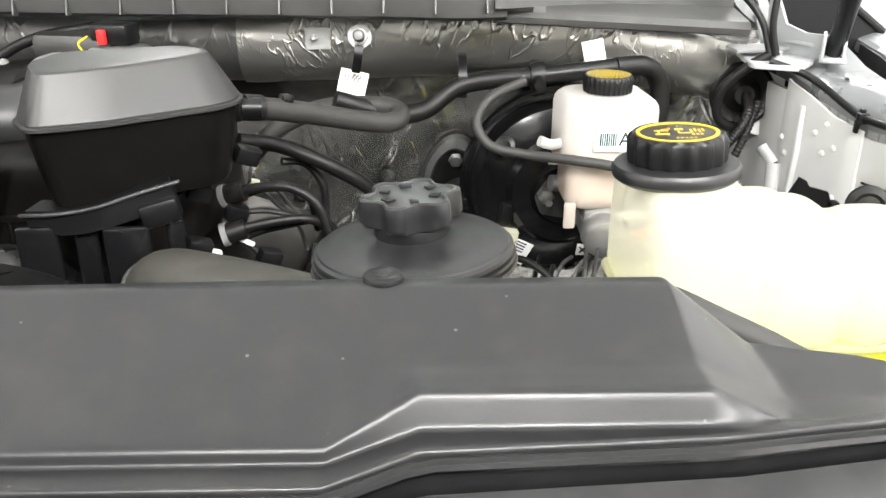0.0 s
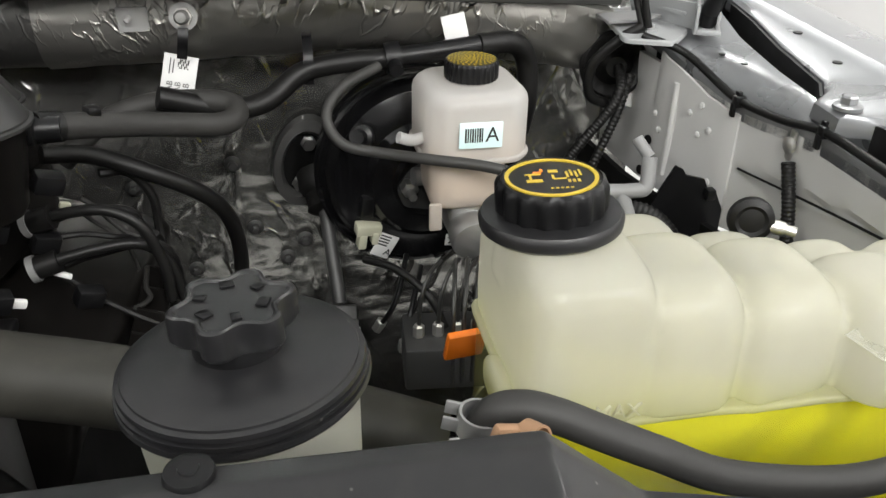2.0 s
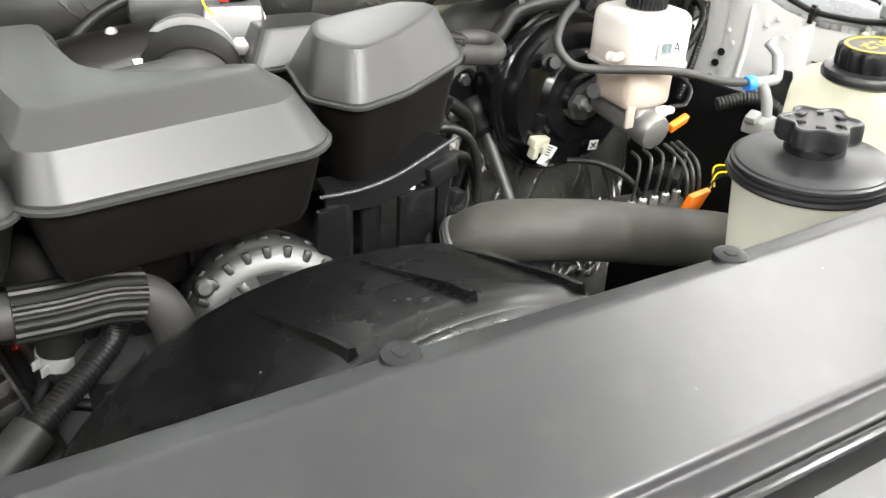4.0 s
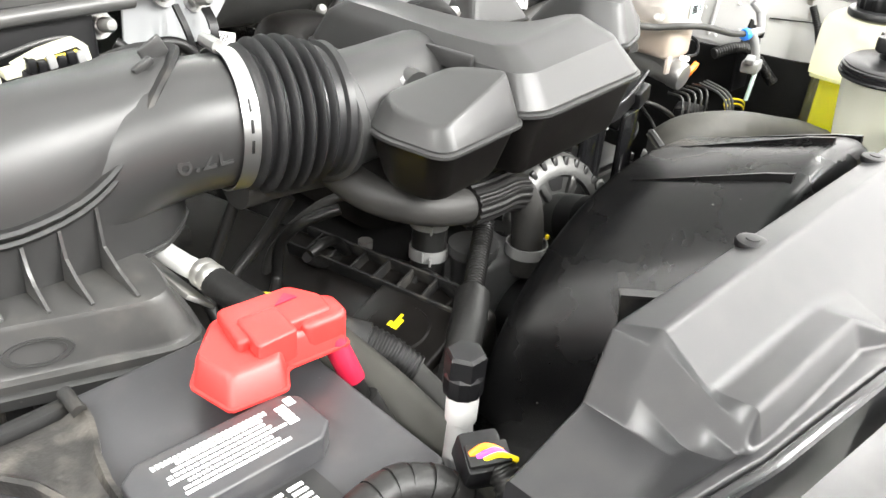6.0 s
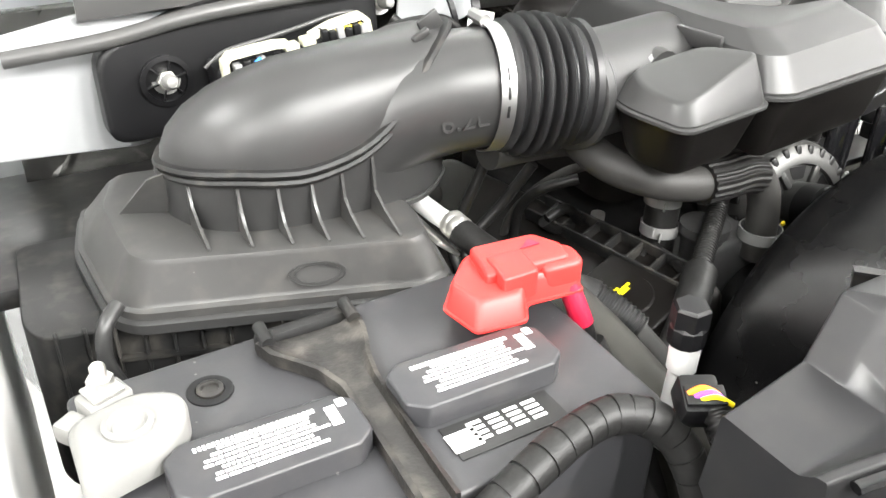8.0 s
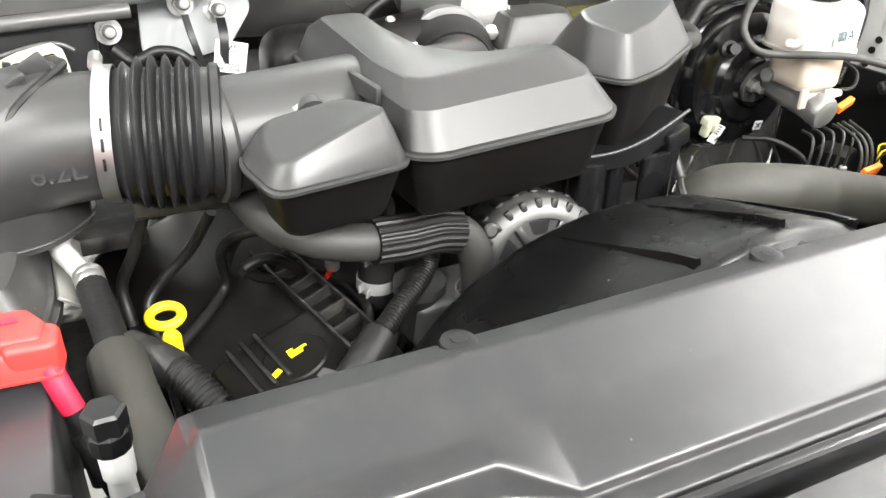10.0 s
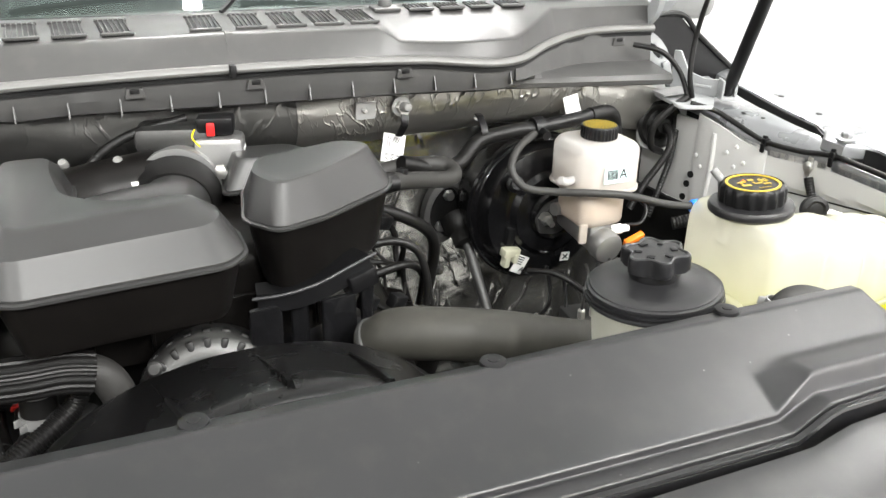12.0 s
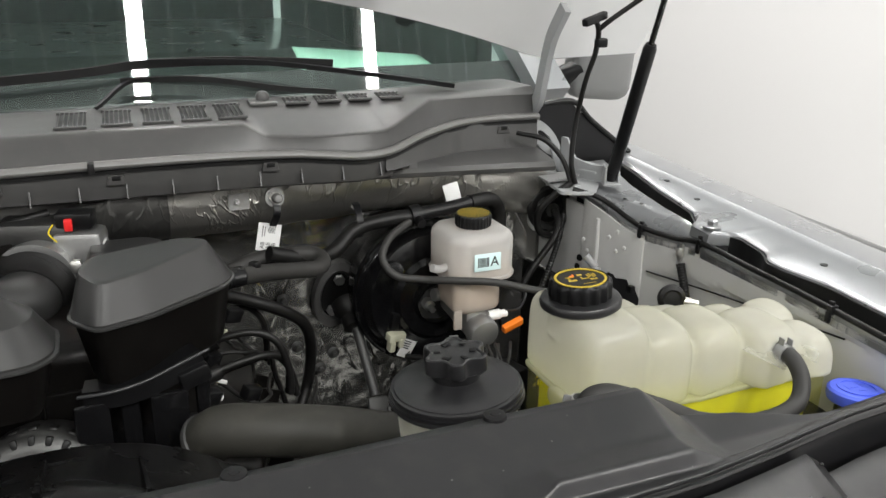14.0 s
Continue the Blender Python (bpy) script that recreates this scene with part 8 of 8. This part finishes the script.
part("housing", pillar(rect(-0.585, 0.69, 0.0 - 0.525, 0.75), 0.98, 1.05, 0.01, 0.006), ALU, nk)
spring_clamp((-0.557, 0.712, 1.083), (0.06, 0.05, 1), 0.0185)
spring_clamp((-0.557, 0.713, 1.118), (0.06, 0.05, 1), 0.018)
hose("corrugated_conduit", [(-0.512, 0.682, 1.150), (-0.518, 0.675, 1.118), (-0.538, 0.660, 1.104), (-0.570, 0.636, 1.094), (-0.603, 0.611, 1.084)], 0.0095, RUBBER, "ribbed black conduit beside the fan shroud", (0.0038, 0.0011), cat="conduit")
hose("taped_conduit", [(-0.588, 0.622, 1.088), (-0.615, 0.602, 1.076), (-0.655, 0.578, 1.045), (-0.70, 0.56, 1.0)], 0.0165, TAPE, "taped black harness trunk", cat="conduit")
hose("grey_cable", [(-0.750, 0.543, 1.130), (-0.748, 0.530, 1.124), (-0.752, 0.505, 1.122), (-0.763, 0.478, 1.120), (-0.775, 0.45, 1.10), (-0.785, 0.43, 1.05)], 0.0108, GREYHOSE, "grey cable sheath beside the battery", cat="cable")
rcb = thing("ribbed_conduit", (-0.757, 0.555, 1.12), "ribbed black conduit with a smooth cuff beside the battery", "conduit")
part("cuff", tube([(-0.795, 0.604, 1.150), (-0.780, 0.586, 1.149), (-0.766, 0.568, 1.146)], 0.0148, 16), DUSTY, rcb, "smooth rubber cuff")
part("conduit", tube([(-0.769, 0.572, 1.147), (-0.758, 0.556, 1.139), (-0.747, 0.539, 1.1266)], 0.0132, 14, 8, (0.0042, 0.0011)), RUBBER, rcb)
hose("vent_hose", [(-0.64, 0.725, 1.170), (-0.660, 0.755, 1.150), (-0.676, 0.79, 1.11), (-0.684, 0.812, 1.065), (-0.69, 0.80, 1.02)], 0.0048, GREYHOSE, "thin grey vent hose over the valve cover", cat="hose")
wires = [[(-0.655, 0.735, 1.152), (-0.683, 0.755, 1.138), (-0.692, 0.778, 1.108), (-0.690, 0.787, 1.068), (-0.712, 0.765, 1.056), (-0.747, 0.732, 1.048)], [(-0.700, 0.75, 1.172), (-0.722, 0.765, 1.128), (-0.752, 0.768, 1.098), (-0.768, 0.758, 1.080), (-0.765, 0.735, 1.055)],
         [(-0.676, 0.752, 1.104), (-0.660, 0.752, 1.110), (-0.643, 0.756, 1.104), (-0.617, 0.770, 1.078), (-0.592, 0.779, 1.060)], [(-0.585, 0.774, 1.054), (-0.576, 0.738, 1.062), (-0.574, 0.700, 1.068), (-0.585, 0.660, 1.078), (-0.598, 0.630, 1.084)],
         [(-0.676, 0.757, 1.098), (-0.655, 0.765, 1.080), (-0.632, 0.772, 1.072), (-0.606, 0.776, 1.064)], [(-0.755, 0.75, 1.186), (-0.772, 0.756, 1.140), (-0.786, 0.758, 1.108), (-0.784, 0.742, 1.075)], [(-0.60, 0.69, 1.075), (-0.57, 0.695, 1.05), (-0.54, 0.685, 1.04), (-0.55, 0.67, 1.02)]]
for w in wires:
    hose("loom_wire", w, 0.0055, RUBBER, "taped black loom wire over the valve cover", cat="wire", group="loom wires")
inj = thing("coil_plug", (-0.62, 0.73, 1.08), "small sensor with a red lock tab", "connector")
part("body", rbox(-0.578, 0.785, 1.048, 0.018, 0.016, 0.02, 0.003), ALU, inj)
part("shell", rbox(-0.581, 0.783, 1.052, 0.014, 0.020, 0.014, 0.002, (0, 0, 30)), BLACK, inj)
part("lock", rbox(-0.587, 0.776, 1.058, 0.010, 0.008, 0.008, 0.002, (0, 0, 30)), RED, inj, "red lock tab")
part("nipple", lathe([(0.006, 0), (0.008, 0.004), (0.008, 0.012)], 14, pose(-0.578, 0.785, 1.058)), ZINC, inj)
hose("aircon_loom", [(-0.70, 0.99, 1.08), (-0.702, 1.02, 1.03), (-0.71, 1.03, 0.99)], 0.005, RUBBER, "thin loom wire below the duct", cat="wire")
single("blue_clip", rbox(-0.701, 1.02, 1.035, 0.022, 0.016, 0.03, 0.004), BLUE, "small blue clip on a loom wire", "clip")
single("lower_pulley", moved(lathe([(0.045, -0.02), (0.05, -0.016), (0.047, 0), (0.05, 0.016), (0.04, 0.018)], 36), frame_of((-0.475, 0.63, 1.0), (0, -1, 0.1))), BLACK, "black belt pulley on the engine front", "pulley")
single("water_pump_neck", lathe([(0.020, 0), (0.022, 0.05), (0.026, 0.055), (0.026, 0.065)], 24, pose(-0.525, 0.68, 1.03)), material("pump_casting", (0.05, 0.05, 0.05), 0.5, 0.4, grain=200, bump=0.4), "dull cast coolant neck", "casting")

# throttle body
tb = thing("throttle_body", (-0.36, 0.95, 1.2), "cast aluminium throttle body with a black plug", "throttle body")
part("bore", lathe([(0.045, -0.03), (0.045, 0.02), (0.050, 0.022), (0.050, 0.032), (0.043, 0.033)], 36, frame_of((-0.375, 0.950, 1.232), (-0.25, -1, 0.0))), ALU, tb)
part("body", rbox(-0.325, 0.955, 1.250, 0.06, 0.045, 0.07, 0.008, (0, 0, -14)), ALU, tb)
part("gear_cover", rbox(-0.372, 0.975, 1.280, 0.10, 0.05, 0.035, 0.010, (0, 0, -14)), CAST, tb)
part("rubber_collar", lathe([(0.049, 0), (0.052, 0.004), (0.048, 0.010), (0.051, 0.016), (0.047, 0.022), (0.044, 0.036)], 40, frame_of((-0.383, 0.918, 1.226), (-0.25, -1, -0.1))), RUBBER, tb, "ribbed rubber collar")
for dx, dz in ((-0.05, -0.02), (0.048, -0.012)):
    part("bolt", lathe([(0.009, 0), (0.009, 0.008), (0.005, 0.010)], 6, frame_of((-0.38 + dx, 0.915, 1.262 + dz), (-0.25, -1, 0.05))), ZINC, tb)
pl = part("plug", rbox(-0.328, 0.955, 1.298, 0.045, 0.03, 0.022, 0.004, (0, 0, -14)), BLACK, tb, "black connector plug")
part("lock", rbox(-0.337, 0.938, 1.296, 0.010, 0.006, 0.016, 0.002, (0, 0, -14)), material("red_tab", (0.75, 0.02, 0.02), 0.4, bump=0.0), pl, "red lock tab")
part("wires", tube([(-0.355, 0.945, 1.296), (-0.36, 0.93, 1.29), (-0.352, 0.93, 1.278)], 0.001, 6), YELPL, pl)
part("side_label", rbox(-0.297, 0.938, 1.252, 0.001, 0.02, 0.04, 0.0003, (0, 0, -14)), LABEL, tb)
hose("purge_hose", [(-0.36, 0.985, 1.300), (-0.42, 0.975, 1.290), (-0.46, 0.97, 1.272), (-0.49, 0.965, 1.245)], 0.006, RUBBER, "black cable behind the throttle body", cat="cable")
for k, (x, y, z) in enumerate(((-0.505, 0.955, 1.262), (-0.445, 0.945, 1.262))):
    single("brass_nipple", lathe([(0.005, 0), (0.006, 0.004), (0.006, 0.010), (0.004, 0.013)], 14, frame_of((x, y, z), (-0.2, -0.6, 0.6))), CLAMPMAT, "small zinc fitting beside the throttle body", "fitting", "zinc fittings")

# black trough below the rear resonator, with uprights
tr = thing("coil_bracket", (-0.27, 0.70, 1.1), "black plastic loom bracket below the resonator", "bracket")
part("trough", sweep(glide([(-0.335, 0.705, 1.178), (-0.29, 0.70, 1.180), (-0.25, 0.705, 1.190), (-0.215, 0.715, 1.200)], 5), [(-0.014, 0.010), (-0.014, -0.012), (0.014, -0.012), (0.014, 0.010), (0.010, 0.010), (0.010, -0.006), (-0.010, -0.006), (-0.010, 0.010)]), BLACK, tr)
for x, h, w, y in ((-0.330, 0.15, 0.036, 0.690), (-0.292, 0.16, 0.020, 0.700), (-0.252, 0.16, 0.040, 0.688), (-0.215, 0.10, 0.016, 0.706)):
    part("upright", rbox(x, y, 1.176 - h / 2, w, 0.008, h, 0.004, (0, 0, 8)), GLOSS, tr)
part("lip", tube([(-0.342, 0.690, 1.186), (-0.31, 0.684, 1.189), (-0.275, 0.686, 1.194), (-0.240, 0.692, 1.204), (-0.205, 0.702, 1.212)], 0.0018, 10), CASE, tr, "thin grey edge")
part("end_box", rbox(-0.224, 0.700, 1.186, 0.034, 0.022, 0.022, 0.004, (0, -12, 12)), BLACK, tr)
part("floor", rbox(-0.275, 0.73, 1.10, 0.15, 0.06, 0.01, 0.003), BLACK, tr)
for w in ([(-0.205, 0.845, 1.146), (-0.17, 0.842, 1.156), (-0.133, 0.838, 1.158), (-0.105, 0.835, 1.140), (-0.092, 0.835, 1.10), (-0.09, 0.84, 1.06)], [(-0.205, 0.83, 1.108), (-0.17, 0.835, 1.117), (-0.115, 0.844, 1.12), (-0.090, 0.85, 1.095), (-0.08, 0.85, 1.05)]):
    cw = thing("coil_lead", w[0], "black spark plug lead with a thick boot", "cable", "spark plug leads")
    part("lead", tube(w, 0.0052, 10), RUBBER, cw)
    part("boot", tube([w[0], tuple(lerp(w[0][i], w[1][i], 0.7) for i in range(3))], 0.011, 14), RUBBER, cw)
    part("seal", lathe([(0.0125, 0), (0.0125, 0.006)], 16, frame_of(w[0], Vector(w[1]) - Vector(w[0]))), GREYPL, cw)
for r, w in ((0.0042, [(-0.192, 0.855, 1.138), (-0.178, 0.858, 1.145), (-0.161, 0.86, 1.149), (-0.133, 0.86, 1.149), (-0.117, 0.862, 1.143), (-0.113, 0.87, 1.126), (-0.112, 0.89, 1.09)]),
             (0.0032, [(-0.195, 0.86, 1.122), (-0.173, 0.87, 1.120), (-0.156, 0.87, 1.119), (-0.139, 0.872, 1.114), (-0.127, 0.88, 1.108)]),
             (0.0048, [(-0.195, 0.85, 1.094), (-0.168, 0.855, 1.103), (-0.142, 0.855, 1.109), (-0.11, 0.855, 1.115), (-0.093, 0.857, 1.106), (-0.086, 0.865, 1.084), (-0.086, 0.88, 1.04)]),
             (0.0036, [(-0.183, 0.838, 1.095), (-0.174, 0.84, 1.087), (-0.161, 0.84, 1.072), (-0.141, 0.84, 1.056), (-0.113, 0.84, 1.037), (-0.086, 0.845, 1.023), (-0.06, 0.86, 1.0)]),
             (0.0040, [(-0.105, 0.89, 1.105), (-0.102, 0.90, 1.09), (-0.100, 0.90, 1.063), (-0.091, 0.90, 1.03), (-0.083, 0.90, 0.991)]),
             (0.0024, [(-0.165, 0.885, 1.150), (-0.153, 0.89, 1.136), (-0.142, 0.89, 1.12), (-0.128, 0.89, 1.106), (-0.111, 0.892, 1.098)]),
             (0.0022, [(-0.172, 0.886, 1.140), (-0.158, 0.89, 1.122), (-0.145, 0.892, 1.108), (-0.132, 0.894, 1.088), (-0.128, 0.90, 1.06)]),
             (0.0026, [(-0.112, 0.86, 1.085), (-0.116, 0.86, 1.063), (-0.114, 0.86, 1.051), (-0.125, 0.86, 1.042), (-0.146, 0.86, 1.037), (-0.167, 0.86, 1.038)]),
             (0.0046, [(-0.150, 0.91, 1.163), (-0.129, 0.92, 1.159), (-0.115, 0.92, 1.147), (-0.106, 0.92, 1.127), (-0.105, 0.92, 1.099), (-0.103, 0.91, 1.07)]),
             (0.0022, [(-0.028, 0.955, 1.015), (-0.029, 0.95, 0.998), (-0.035, 0.95, 0.977), (-0.044, 0.95, 0.95)]),
             (0.0022, [(-0.033, 0.955, 1.0), (-0.030, 0.95, 0.98), (-0.025, 0.95, 0.959), (-0.021, 0.95, 0.942)])):
    hose("loom_wire", w, r, RUBBER if r > 0.003 else GREYHOSE, "black loom wire beside the bulkhead" if r > 0.003 else "thin grey loom wire beside the bulkhead", cat="wire", group="bulkhead wires", n=8)
single("white_tab", rbox(-0.170, 0.85, 1.160, 0.010, 0.005, 0.007, 0.002, (10, 20, 20)), CREAM, "cream lock tab on a loom connector", "connector")
single("tape_band", rbox(-0.183, 0.834, 1.100, 0.022, 0.004, 0.005, 0.001, (0, 30, 10)), LABEL, "white tape band on a loom wire", "tape")
for x, y, z in ((-0.205, 0.735, 1.135), (-0.165, 0.80, 1.205), (-0.21, 0.78, 1.175), (-0.19, 0.84, 1.13), (-0.15, 0.79, 1.10)):
    single("loom_plug", rbox(x, y, z, 0.024, 0.016, 0.018, 0.003, (12, 20, 30)), BLACK, "small black loom connector", "connector", "loom connectors")
single("white_tab", rbox(-0.196, 0.752, 1.122, 0.016, 0.006, 0.008, 0.002, (10, 20, 20)), WHITE, "white lock tab on a loom connector", "connector")
rv = thing("right_valve_cover", (-0.19, 0.86, 0.95), "dark valve cover below the rear resonator", "valve cover")
part("cover", moved(pillar(rect(-0.07, -0.17, 0.07, 0.17), -0.1, 0.02, 0.02, 0.012), pose(-0.20, 0.87, 1.05, 0, 14, -8)), BOXLOW, rv)
for i in range(5):
    part("rib", rbox(-0.12, 0.76 + 0.04 * i, 1.02, 0.03, 0.004, 0.06, 0.001, (0, 20, 0)), BOXLOW, rv)

# fuse block behind the air cleaner
fb = thing("fuse_block", (-0.86, 0.93, 1.2), "black fuse block with two cream lock frames", "fuse box")
part("body", rbox(-0.867, 0.945, 1.225, 0.155, 0.04, 0.06, 0.005, (0, -5, 0)), BLACK, fb)
for arch, lean in (([(-0.936, 1.222), (-0.9385, 1.240), (-0.939, 1.2555), (-0.934, 1.261), (-0.911, 1.264), (-0.890, 1.266), (-0.876, 1.265)], (-0.880, -0.866, 1.262)),
                   ([(-0.789, 1.240), (-0.790, 1.262), (-0.793, 1.278), (-0.799, 1.283), (-0.812, 1.281), (-0.829, 1.2775), (-0.841, 1.273), (-0.852, 1.2685)], (-0.864, -0.848, 1.266))):
    fr = part("lock_frame", sweep([Vector((x, 0.922, z)) for x, z in arch], [(-0.0032, -0.006), (0.0032, -0.006), (0.0032, 0.006), (-0.0032, 0.006)]), CREAM, fb, "cream plastic lock frame")
    part("latch", rbox((lean[0] + lean[1]) / 2, 0.920, lean[2], 0.014, 0.014, 0.008, 0.0015, (0, -6, 0)), CREAM, fr)
    part("socket", rbox((arch[0][0] + arch[-1][0]) / 2, 0.926, arch[3][1] - 0.022, 0.058, 0.018, 0.018, 0.003, (0, -9, 0)), DUSTY, fr, "black plug socket")
    for k in range(6):
        x = lerp(arch[0][0], arch[-1][0], 0.14 + 0.135 * k)
        part("plug", rbox(x, 0.917, arch[3][1] - 0.013 + 0.0022 * (k % 2) + 0.05 * (x - arch[3][0]), 0.0075, 0.012, 0.012, 0.0015, (0, -10 + 5 * (k % 3), 0)), BLACK if k % 3 else GREYPL, fr)
part("tray_lip", tube([(-0.950, 0.950, 1.243), (-0.928, 0.950, 1.257), (-0.886, 0.950, 1.264), (-0.849, 0.950, 1.271), (-0.816, 0.950, 1.278), (-0.793, 0.950, 1.278), (-0.779, 0.950, 1.270)], 0.0022, 10), COWL, fb, "grey rolled tray lip")
part("yellow_wire", tube([(-0.842, 0.917, 1.267), (-0.828, 0.916, 1.2725), (-0.800, 0.916, 1.2765)], 0.0014, 6), YELPL, fb)
part("blue_wire", tube([(-0.914, 0.914, 1.252), (-0.906, 0.912, 1.258)], 0.002, 6), BLUE, fb)
